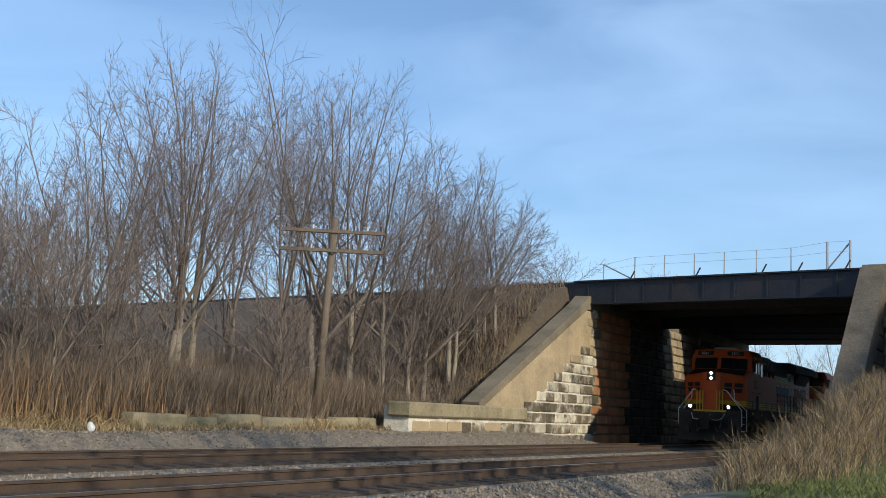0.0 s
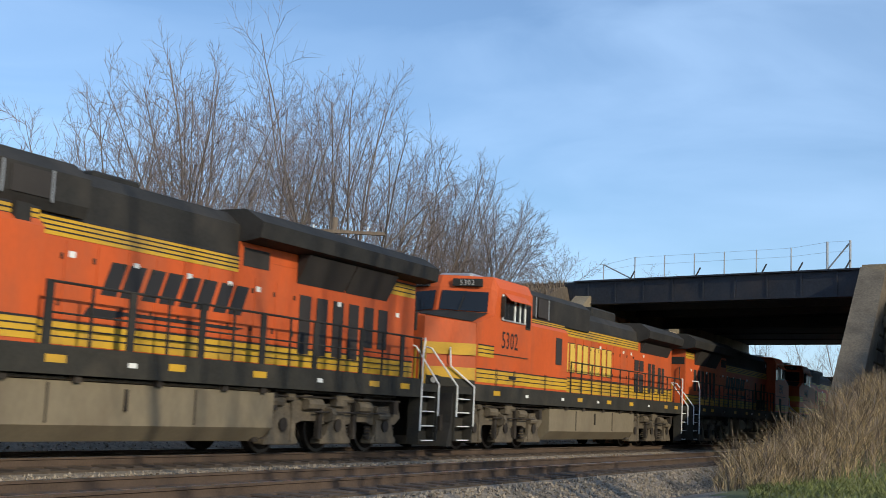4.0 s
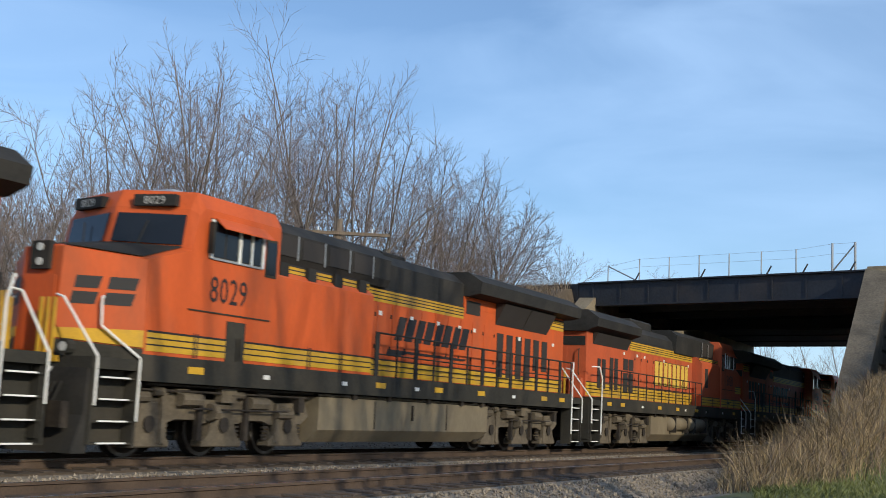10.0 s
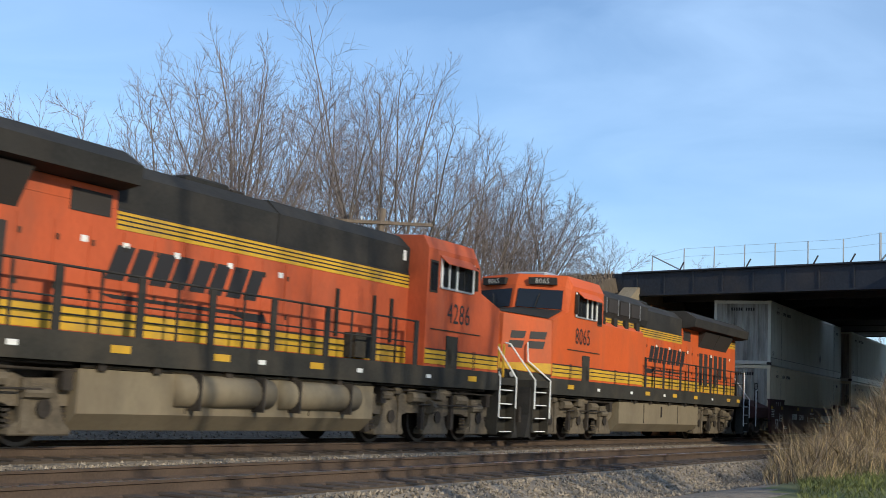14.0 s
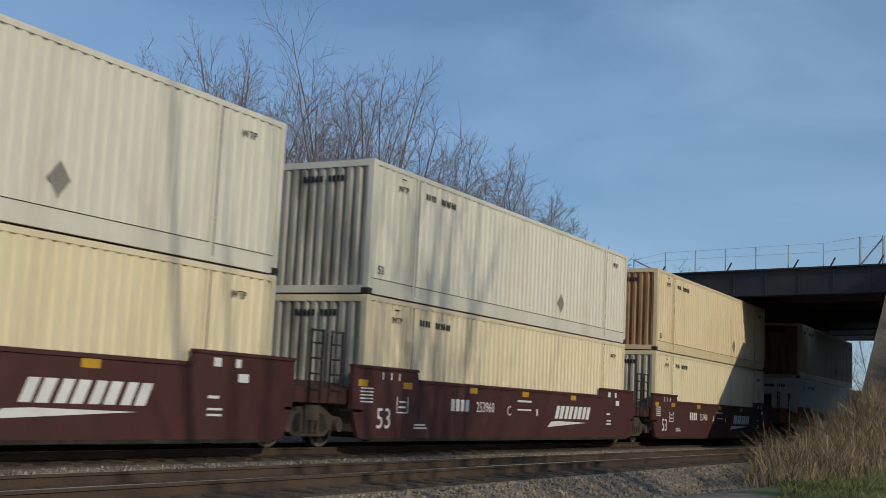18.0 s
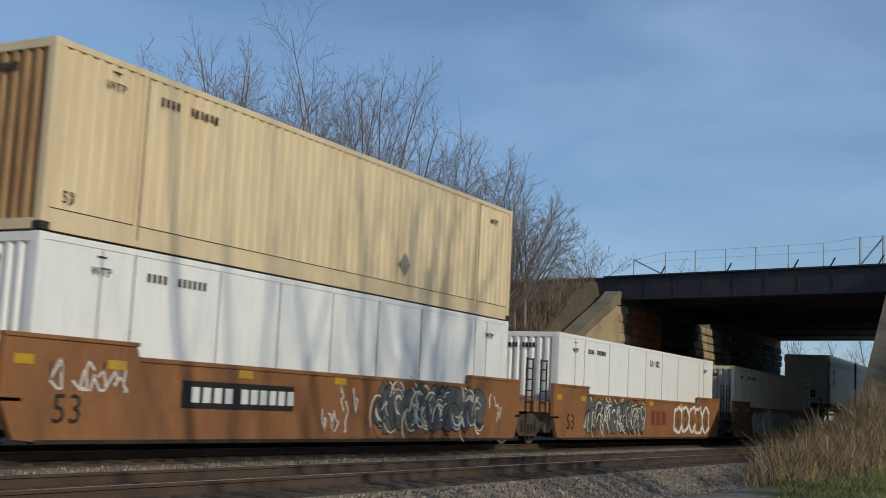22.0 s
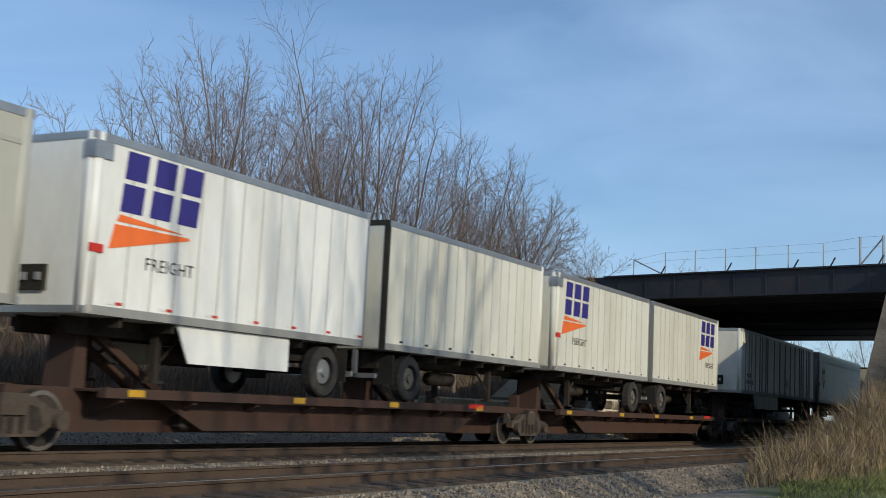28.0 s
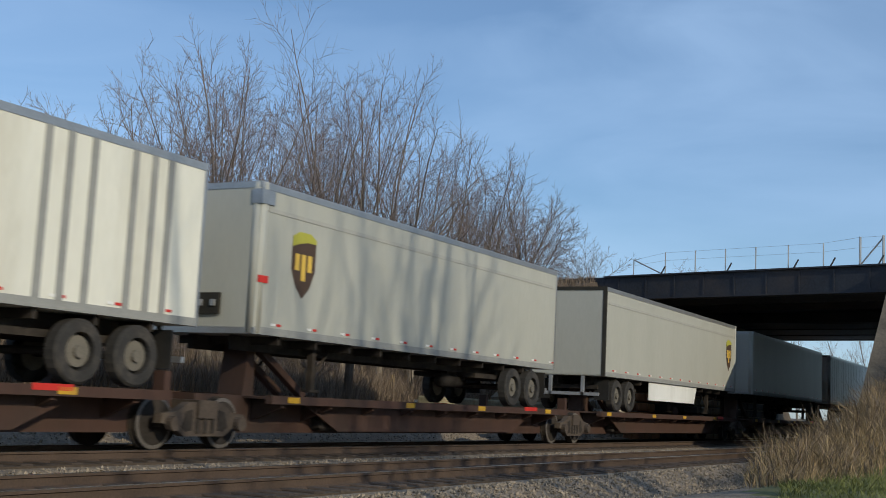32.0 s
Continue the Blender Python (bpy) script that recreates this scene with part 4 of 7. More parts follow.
    part("cab_roof_vent", bevelled(3.5, 4.6, -0.5, 0.5, 4.6, 4.78, 0.05), GALV, cab, "grey roof air conditioner")
    return cab


def grab(parent, pts, name="grab_iron"):
    part(name, bent(pts, 0.021, 6), WHITE_MARK, parent, "white bent grab iron")


def front_end(loco, lit):
    """Pilot, steps, coupler, yellow stanchions and lamps at the cab end."""
    part("end_platform", boxes((0.72, 1.95, -1.5, 1.5, 1.42, 1.60)), DARK, loco)
    part("platform_edge", boxes((0.68, 0.716, -0.8, 0.8, 1.50, 1.60)), YELLOW, loco, "yellow platform edge")
    part("pilot", prisms("y", ([(0.45, 0.12), (0.78, 0.12), (0.78, 1.42), (0.70, 1.42), (0.66, 0.7)], -1.45, 1.45)), BLACK, loco, "dark snow plough pilot")
    for d in ((0.36, 0.5, -1.3, -1.0, 0.5, 0.9), (0.5, 0.68, -0.5, 0.5, 1.05, 1.35), (0.42, 0.6, 0.9, 1.25, 0.45, 0.8)):
        part("pilot_bracket", boxes(d), GREASE, loco)
    part("cut_lever", boxes((0.3, 0.5, -0.9, 0.9, 1.0, 1.04)), GREASE, loco)
    bm = bmesh.new()
    rod(bm, (0.0, 0, 0.85), (0.8, 0, 0.85), 0.12, 8)
    box(bm, -0.08, 0.22, -0.17, 0.17, 0.66, 1.05)
    part("coupler", bm, GREASE, loco)
    part("control_cable", bent([(0.64, -0.75, 1.42), (0.5, -0.68, 1.22), (0.46, -0.45, 1.1), (0.5, -0.2, 1.12), (0.62, -0.05, 1.36)], 0.022), GALV, loco, "pale looped control cable")
    part("control_cable", bent([(0.64, 0.85, 1.42), (0.5, 0.75, 1.15), (0.48, 0.5, 1.12), (0.62, 0.4, 1.3)], 0.022), GALV, loco, "pale looped control cable")
    for y in (-1.0, -0.86, -0.75, -0.62, -0.5, -0.35, 0.5, 0.62, 0.75, 0.9):
        bm = bmesh.new()
        pts = [Vector((0.62, y, 1.2)), Vector((0.45, y * 0.9, 0.7)), Vector((0.36, y * 0.8, 0.55)), Vector((0.4, y * 0.6, 0.75))]
        for p, q in zip(pts, pts[1:]):
            rod(bm, p, q, 0.025, 5)
        part("air_hose", bm, BLACK if abs(y) != 0.62 else TRUCK, loco)
    for s in (-1, 1):
        for k in (0.34, 0.48, 0.62):
            part("stanchion", boxes((0.70, 0.74, s * k - 0.028, s * k + 0.028, 1.6, 2.52)), YELLOW, loco, "yellow end stanchion")
        well = part("step_well", one_side([(0.79, 1.74, 1.2, 1.25, 0.25, 1.6)], s), DARK, loco, "dark step well")
        for x, zb in ((0.74, 0.25), (1.74, 0.2)):
            part("step_side", one_side([(x, x + 0.05, 1.2, 1.51, zb, 1.6)], s), DARK, well)
        for z in (0.28, 0.62, 0.96, 1.3):
            part("step", one_side([(0.8, 1.74, 1.22, 1.48, z - 0.03, z)], s), DARK, well)
            part("step_edge", one_side([(0.95, 1.6, 1.482, 1.5, z - 0.02, z + 0.006)], s), WHITE_MARK, well, "white step edge")
        grab(loco, [(0.80, s * 1.53, 0.85), (0.80, s * 1.53, 1.6), (0.70, s * 0.82, 2.52), (0.71, s * 0.66, 2.56)])
        grab(loco, [(1.76, s * 1.54, 0.62), (1.76, s * 1.54, 1.62), (1.34, s * 1.05, 2.12), (1.34, s * 1.02, 2.55), (1.42, s * 0.98, 2.6)])
        bm = bmesh.new()
        rod(bm, (0.66, s * 0.92, 1.74), (0.82, s * 0.92, 1.74), 0.13, 12)
        lampb = part("ditch_light", bm, DARK, loco, "ditch light on the platform")
        bm = bmesh.new()
        rod(bm, (0.645, s * 0.92, 1.74), (0.662, s * 0.92, 1.74), 0.075, 12)
        part("lens", bm, LAMP_ON if lit else LAMP_OFF, lampb)
    for s in (-1, 1):
        bm = bmesh.new()
        v = [bm.verts.new(p) for p in ((0.93, s * 0.43, 1.60), (1.835, s * 1.512, 1.60), (1.835, s * 1.512, 1.78), (0.93, s * 0.43, 1.88))]
        w = [bm.verts.new(p.co + Vector((-0.02, s * 0.012, 0))) for p in v]
        bm.faces.new(w)
        for i in range(4):
            bm.faces.new((v[i], v[(i + 1) % 4], w[(i + 1) % 4], w[i]))
        part("nose_skirt", bm, DARK, loco, "dark lower nose panel")
    part("nose_door", boxes((0.935, 0.96, -0.36, 0.3, 1.7, 2.9)), ORANGE, loco, "nose door")
    # headlights beside the nose ridge
    bm = boxes((0.93, 1.02, -0.2, 0.2, 3.0, 3.46))
    head = part("headlight_housing", bm, BLACK, loco, "black headlight housing")
    for z in (3.12, 3.36):
        bm = bmesh.new()
        rod(bm, (0.905, 0.0, z), (0.935, 0.0, z), 0.065, 12)
        part("lens", bm, LAMP_ON if lit else LAMP_OFF, head)


def side_parts(loco, x0, x1, lat, z0, z1, mat, name, label="", thick=0.012):
    for s in (-1, 1):
        part(name, one_side([(x0, x1, lat, lat + thick, z0, z1)], s), mat, loco, label)


def stripe(loco, x0, x1, lat, z0, z1, lines=2):
    for s in (-1, 1):
        st = part("yellow_stripe", one_side([(x0, x1, lat, lat + 0.01, z0, z1)], s), YELLOW, loco, "yellow stripe with thin black lines")
        dims = [(x0, x1, lat + 0.01, lat + 0.014, z0 + (z1 - z0) * (k + 1) / (lines + 1) - 0.012, z0 + (z1 - z0) * (k + 1) / (lines + 1) + 0.012) for k in range(lines)]
        dims += [(x0, x1, lat + 0.01, lat + 0.014, z1 - 0.015, z1 + 0.02)]
        if lat > 1.4:
            for k in range(1, int((x1 - x0) / 1.2)):
                x = x0 + k * 1.2
                dims += [(x, x + 0.035, lat + 0.0101, lat + 0.016, z0 - 0.05, z1 + 0.05), (x + 0.09, x + 0.125, lat + 0.0101, lat + 0.016, z0 - 0.05, z1 + 0.05)]
        part("stripe_line", one_side(dims, s), INK, st)


def underframe(loco, tank, reservoirs):
    part("sill", boxes((1.8, 21.32, -1.52, 1.52, 1.27, 1.70)), DARK, loco, "dark grey frame sill")
    part("frame_belly", boxes((2.0, 21.0, -0.9, 0.9, 0.75, 1.27)), GREASE, loco)
    tankm = bmesh.new()
    prism(tankm, [(-1.40, 1.18), (1.40, 1.18), (1.40, 0.52), (1.12, 0.26), (-1.12, 0.26), (-1.40, 0.52)], "x", 7.35, 15.5)
    tk = part("fuel_tank", tankm, tank, loco, "dusty fuel tank")
    for d in ((9.6, 9.63, 1.4, 1.415, 0.55, 1.15), (13.1, 13.13, 1.4, 1.415, 0.55, 1.15), (11.3, 11.36, 1.4, 1.44, 0.75, 1.1)):
        for s in (-1, 1):
            part("tank_seam", one_side([d], s), GREASE, tk)
    for x in (3.0, 5.2, 8.0, 9.4, 11.2, 12.2, 14.6, 16.8, 18.9, 20.3):
        w = 0.42 if int(x * 10) % 4 else 0.2
        m = YELLOW if w > 0.3 else WHITE_MARK
        for s in (-1, 1):
            part("reflector", one_side([(x, x + w, 1.522, 1.528, 1.44, 1.56 if w > 0.3 else 1.52)], s), m, loco, "yellow reflector" if w > 0.3 else "white reflector")
    # piping under the sill
    for a, b, lat, z, r in ((2.2, 7.2, 1.33, 1.24, 0.03), (7.4, 15.4, 1.36, 1.22, 0.025), (15.6, 20.4, 1.33, 1.24, 0.03), (8.0, 14.6, 1.25, 1.20, 0.04)):
        for s in (-1, 1):
            part("pipe", rods(((a, s * lat, z), (b, s * lat, z), r)), TRUCK if r == 0.025 else GREASE, loco)
    for x in (8.6, 10.1, 12.0, 13.8, 15.0):
        side_parts(loco, x, x + 0.16, 1.36, 1.16, 1.30, GREASE, "valve", thick=0.1)
    if reservoirs:
        for x0, x1 in ((8.1, 10.6), (10.9, 13.4)):
            bm = bmesh.new()
            rod(bm, (x0, 1.36, 0.92), (x1, 1.36, 0.92), 0.27, 16)
            part("air_reservoir", bm, tank, loco, "dusty cylindrical air reservoir", True)
        for x in (8.5, 10.2, 11.3, 13.0):
            part("reservoir_strap", boxes((x, x + 0.06, 1.3, 1.65, 0.6, 1.2)), GREASE, loco)
    loco_truck(loco, 4.4)
    loco_truck(loco, 18.05)


def handrails(loco, x0, x1, step, thick):
    n = int((x1 - x0) / step)
    for s in (-1, 1):
        part("top_rail", rods(((x0, s * 1.5, 2.64), (x1, s * 1.5, 2.64), 0.022)), BLACK, loco)
        part("mid_rail", rods(((x0, s * 1.5, 2.18), (x1, s * 1.5, 2.18), 0.016)), BLACK, loco)
        for i in range(n + 1):
            x = x0 + (x1 - x0) * i / n
            w = 0.08 if (thick and i % 2 == 0) else 0.022
            part("rail_post", one_side([(x - w, x + w, 1.485, 1.515, 1.7, 2.66)], s), BLACK, loco)


def rear_end(loco):
    part("end_platform", boxes((21.32, 22.22, -1.5, 1.5, 1.42, 1.60)), DARK, loco)
    part("end_sheet", boxes((22.17, 22.28, -1.45, 1.45, 0.35, 1.5)), DARK, loco)
    bm = bmesh.new()
    rod(bm, (22.22, 0, 0.85), (23.02, 0, 0.85), 0.12, 8)
    box(bm, 22.82, 23.06, -0.15, 0.15, 0.68, 1.02)
    part("coupler", bm, GREASE, loco)
    for y in (-0.95, -0.78, -0.6, -0.42, 0.45, 0.62, 0.8):
        part("air_hose", bent([(22.3, y, 1.25), (22.47, y * 0.92, 0.75), (22.57, y * 0.8, 0.58), (22.52, y * 0.6, 0.8)], 0.025, 5), TRUCK if y in (-0.6, 0.62) else BLACK, loco)
    part("control_cable", bent([(22.32, -0.75, 1.42), (22.46, -0.66, 1.2), (22.5, -0.42, 1.1), (22.32, -0.1, 1.36)], 0.022), GALV, loco, "pale looped control cable")
    for s in (-1, 1):
        well = part("step_well", one_side([(21.35, 22.2, 1.2, 1.25, 0.25, 1.6)], s), DARK, loco, "dark step well")
        for x, zb in ((21.3, 0.2), (22.2, 0.25)):
            part("step_side", one_side([(x, x + 0.05, 1.2, 1.51, zb, 1.6)], s), DARK, well)
        for z in (0.28, 0.62, 0.96, 1.3):
            part("step", one_side([(21.36, 22.2, 1.22, 1.48, z - 0.03, z)], s), DARK, well)
            part("step_edge", one_side([(21.47, 22.07, 1.482, 1.5, z - 0.02, z + 0.006)], s), WHITE_MARK, well, "white step edge")
        grab(loco, [(22.22, s * 1.53, 0.85), (22.22, s * 1.53, 1.6), (22.28, s * 0.82, 2.52), (22.24, s * 0.62, 2.56)])
        grab(loco, [(21.32, s * 1.53, 0.5), (21.32, s * 1.54, 2.3), (21.47, s * 1.5, 2.66), (21.67, s * 1.3, 2.66)])
        for k in (0.3, 0.44, 0.58):
            part("stanchion", boxes((22.2, 22.24, s * k - 0.028, s * k + 0.028, 1.6, 2.52)), YELLOW, loco, "yellow end stanchion")


def twin_bars(x0, w, z, h, lean=0.0, g=0.0):
    """Two plain upright bars side by side, leaning by lean and grown by g."""
    return [[(x0 + a - g + lean * (c - g), z + c - g), (x0 + b + g + lean * (c - g), z + c - g), (x0 + b + g + lean * (d + g), z + d + g), (x0 + a - g + lean * (d + g), z + d + g)] for a, b, c, d in ((0, 0.40 * w, 0, h), (0.56 * w, w, 0, h))]


def hood_doors(loco, x0, x1, lat, z0, z1):
    """A row of flush access doors with latches along the hood."""
    n = int((x1 - x0) / 0.72)
    w = (x1 - x0) / n
    for s in (-1, 1):
        for k in range(n):
            a = x0 + k * w
            bm = one_side([(a + 0.015, a + w - 0.015, lat, lat + 0.012, z0, z1)], s)
            part("hood_door", bm, ORANGE, loco)
        latches = [(x0 + (k + 1) * w - 0.1, x0 + (k + 1) * w - 0.05, lat + 0.012, lat + 0.03, z, z + 0.09) for k in range(n) for z in (z0 + 0.2, z1 - 0.3)]
        tagged(part("door_latch", one_side(latches, s), DARK, loco), kind="stuff")


def rear_face(loco, x):
    """Blunt end of the long hood: door, headlights, number boards and sand box."""
    part("end_door", boxes((x, x + 0.02, -0.36, 0.36, 1.75, 3.3)), ORANGE, loco, "hood end door")
    # Black sheet stands for the shade on this end face.
    part("end_shade", boxes((x, x + 0.016, -0.98, 0.98, 3.36, 3.66)), BLACK, loco, "black band painted as shade on the hood end")
    head = part("rear_headlight", bevelled(x, x + 0.12, -0.22, 0.22, 3.4, 3.62, 0.02), BLACK, loco, "black twin headlight box")
    for y in (-0.1, 0.1):
        part("lens", rods(((x + 0.12, y, 3.51), (x + 0.135, y, 3.51), 0.07), n=12), LAMP_OFF, head)
    for s in (-1, 1):
        part("sand_box", bevelled(x, x + 0.2, min(s * 0.5, s * 0.95), max(s * 0.5, s * 0.95), 1.62, 2.3, 0.03), ORANGE, loco, "orange sand box")
        part("end_grab", bent([(x + 0.02, s * 0.8, 2.4), (x + 0.1, s * 0.8, 2.45), (x + 0.1, s * 0.8, 3.2), (x + 0.02, s * 0.8, 3.25)], 0.016), DARK, loco)


def logo_blocks(loco, x, z, h, pitch, lat, mat, edge, slant):
    """A word mark drawn as four pairs of plain bars with an outline, on both sides."""
    for s in (-1, 1):
        for k in range(4):
            for g, m, d in ((0.028, edge, 0.004), (0.0, mat, 0.009)):
                bm = bmesh.new()
                for i, quad in enumerate(twin_bars(x + k * pitch, pitch * 0.82, z, h, -slant * s, g)):
                    prism(bm, quad, "y", s * (lat + 0.001), s * (lat + d + 0.0003 * i))
                part("word_mark_block", bm, m, loco)


def modern_loco(s, label, lit=False, slim=False):
    """The later type: broad black radiator wings and slanted black word mark; slim has a narrow hood right up to the cab."""
    loco = car("locomotive", s, label, "locomotive", group="locomotives of the train")
    underframe(loco, TANK_TAN, True)
    nose_and_cab(loco)
    front_end(loco, lit)
    rear_end(loco)
    if slim:
        part("equipment_cabinet", boxes((5.53, 9.25, -1.02, 1.02, 1.7, 3.70)), ORANGE, loco, "narrow orange equipment hood")
        bm = bmesh.new()
        prism(bm, [(-1.0, 3.705), (-1.02, 4.30), (-0.72, 4.58), (0.72, 4.58), (1.02, 4.30), (1.0, 3.705)], "x", 5.53, 10.4)
        part("cabinet_roof", bm, BLACK, loco, "smooth black hood roof")
        stripe(loco, 5.53, 9.25, 1.02, 3.40, 3.70, 3)
        stripe(loco, 5.53, 9.25, 1.02, 1.74, 2.10, 2)
        for x in (6.2, 6.9, 8.3):
            side_parts(loco, x, x + 0.08, 1.02, 2.15, 3.1, DARK, "door_bar", thick=0.05)
        side_parts(loco, 7.3, 8.0, 1.02, 1.75, 2.25, DARK, "battery_box", "dark equipment box", thick=0.3)
        side_parts(loco, 5.7, 5.82, 1.02, 4.0, 4.22, WHITE_MARK, "small_placard")
    else:
        # equipment cabinet behind the cab, full width
        bm = bmesh.new()
        prism(bm, [(-1.44, 1.7), (-1.44, 3.42), (-1.12, 3.72), (1.12, 3.72), (1.44, 3.42), (1.44, 1.7)], "x", 5.53, 9.25)
        part("equipment_cabinet", bm, ORANGE, loco, "orange equipment cabinet")
        bm = bmesh.new()
        prism(bm, [(-1.10, 3.725), (-1.18, 3.9), (-1.18, 4.35), (-0.8, 4.62), (0.8, 4.62), (1.18, 4.35), (1.18, 3.9), (1.10, 3.725)], "x", 5.53, 10.4)
        top = part("cabinet_roof", bm, BLACK, loco, "black upper hood with grilles")
        for x in (5.75, 6.75, 7.75, 8.75):
            side_parts(loco, x, x + 0.8, 1.185, 3.9, 4.3, DOOR_GREY, "grille")
            side_parts(loco, x + 0.82, x + 0.86, 1.185, 3.85, 4.34, GALV, "grille_post")
            side_parts(loco, x - 0.05, x + 0.25, 1.30, 3.40, 3.72, BLACK, "hanging_bracket", thick=0.1)
        stripe(loco, 5.53, 9.25, 1.30, 3.46, 3.70)
    # main hood
    bm = bmesh.new()
    prism(bm, [(-1.02, 1.7), (-1.02, 3.70), (1.02, 3.70), (1.02, 1.7)], "x", 9.26, 21.75)
    part("hood", bm, ORANGE, loco, "orange long hood")
    bm = bmesh.new()
    prism(bm, [(-1.0, 3.705), (-1.0, 4.30), (-0.7, 4.55), (0.7, 4.55), (1.0, 4.30), (1.0, 3.705)], "x", 10.41, 14.6)
    part("hood_roof", bm, BLACK, loco, "black hood roof")
    stripe(loco, 9.26, 14.6, 1.02, 3.40, 3.70, 3)
    stripe(loco, 9.26, 21.72, 1.02, 1.74, 2.10, 2)
    stripe(loco, 1.9, 5.5, 1.5, 1.76, 2.08, 2)
    if not slim:
        stripe(loco, 5.54, 9.24, 1.44, 1.76, 2.08, 2)
    for s_ in (-1, 1):
        bm = bmesh.new()
        v = [bm.verts.new(p) for p in ((0.94, s_ * 0.42, 1.9), (1.838, s_ * 1.505, 1.80), (1.838, s_ * 1.505, 2.08), (0.94, s_ * 0.42, 2.06))]
        w = [bm.verts.new(p.co + Vector((-0.012, s_ * 0.01, 0))) for p in v]
        bm.faces.new(w)
        for i in range(4):
            bm.faces.new((v[i], v[(i + 1) % 4], w[(i + 1) % 4], w[i]))
        part("nose_stripe", bm, YELLOW, loco, "curved yellow nose stripe")
    # radiator wings
    bm = bmesh.new()
    prism(bm, [(-1.15, 4.0), (-1.48, 4.06), (-1.52, 4.36), (-1.1, 4.62), (1.1, 4.62), (1.52, 4.36), (1.48, 4.06), (1.15, 4.0)], "x", 14.62, 22.0)
    rad = part("radiator_housing", bm, BLACK, loco, "broad black overhanging radiator housing")
    for s_ in (-1, 1):
        for x in (16.6, 18.5):
            bm = bmesh.new()
            prism(bm, [(s_ * 1.026, 3.42), (s_ * 1.32, 3.995), (s_ * 1.026, 3.995)], "x", x, x + 1.84)
            part("intake_grille", bm, DOOR_GREY, rad)
    part("upper_hood", boxes((14.62, 21.75, -1.018, 1.018, 3.704, 3.996)), ORANGE, loco, "orange upper hood below the radiators")
    side_parts(loco, 14.75, 15.6, 1.02, 3.55, 3.9, DOOR_GREY, "side_grille")
    stripe(loco, 20.4, 21.72, 1.02, 3.62, 3.92, 2)
    for x in (16.75, 17.4, 18.05, 18.7, 19.35, 20.0):
        side_parts(loco, x, x + 0.42, 1.02, 2.0 if x < 19.2 else 2.3, 3.2, DOOR_GREY, "louvre_door", "dark narrow louvre door")
    hood_doors(loco, 9.4, 16.6, 1.02, 2.13, 3.36)
    rear_face(loco, 21.75)
    for x in (10.2, 11.7, 13.1, 14.3, 15.2, 18.2, 20.8):
        side_parts(loco, x, x + 0.14, 1.03, 3.1, 3.2, WHITE_MARK, "small_placard")
    part("exhaust_stack", bevelled(11.2, 12.4, -0.45, 0.45, 4.5, 4.72, 0.04), BLACK, loco)
    part("horn", cylinders([(10.6, 10.95, 0.25, 4.66, 0.05)]), GREASE, loco)
    logo_blocks(loco, 11.0, 2.62, 0.5, 0.98, 1.034, INK, DOOR_GREY, 0.4)
    for s_ in (-1, 1):
        bm = bmesh.new()
        prism(bm, [(10.7, 2.36), (14.9, 2.36), (14.6, 2.30), (11.6, 2.30), (11.2, 2.22), (10.6, 2.22)], "y", s_ * 1.034, s_ * 1.042)
        part("swoosh_bar", bm, INK, loco)
        # the end of the word mark on the nose
        for k, (u0, u1) in enumerate(((0.12, 0.44), (0.50, 0.86))):
            bm = bmesh.new()
            for v0, v1, du in ((2.46, 2.66, 0.0), (2.72, 2.92, 0.03)):
                pts = []
                for u, v in ((u0 + du, v0), (u1 - 0.04 + du, v0), (u1 + du, v1), (u0 + 0.02 + du, v1)):
                    pts.append((0.97 + 0.88 * u + (v - 1.62) * 0.03, s_ * (0.42 + 1.07 * u), v))
                a = [bm.verts.new(Vector(p) + Vector((-0.012, s_ * 0.012, 0))) for p in pts]
                b = [bm.verts.new(Vector(p) + Vector((0.02, -s_ * 0.02, 0))) for p in pts]
                bm.faces.new(a)
                for i in range(4):
                    bm.faces.new((a[i], a[(i + 1) % 4], b[(i + 1) % 4], b[i]))
            part("nose_mark", bm, INK, loco, "dark slanted nose mark")
    side_parts(loco, 4.0, 4.55, 1.5, 1.68, 2.42, DARK, "cab_step_recess", thick=0.016)
    part("cab_ledge", mirror_sides([(2.9, 5.3, 1.5, 1.52, 2.52, 2.545)]), DARK, loco)
    handrails(loco, 5.9 if slim else 9.4, 21.25, 0.85, True)
    return loco


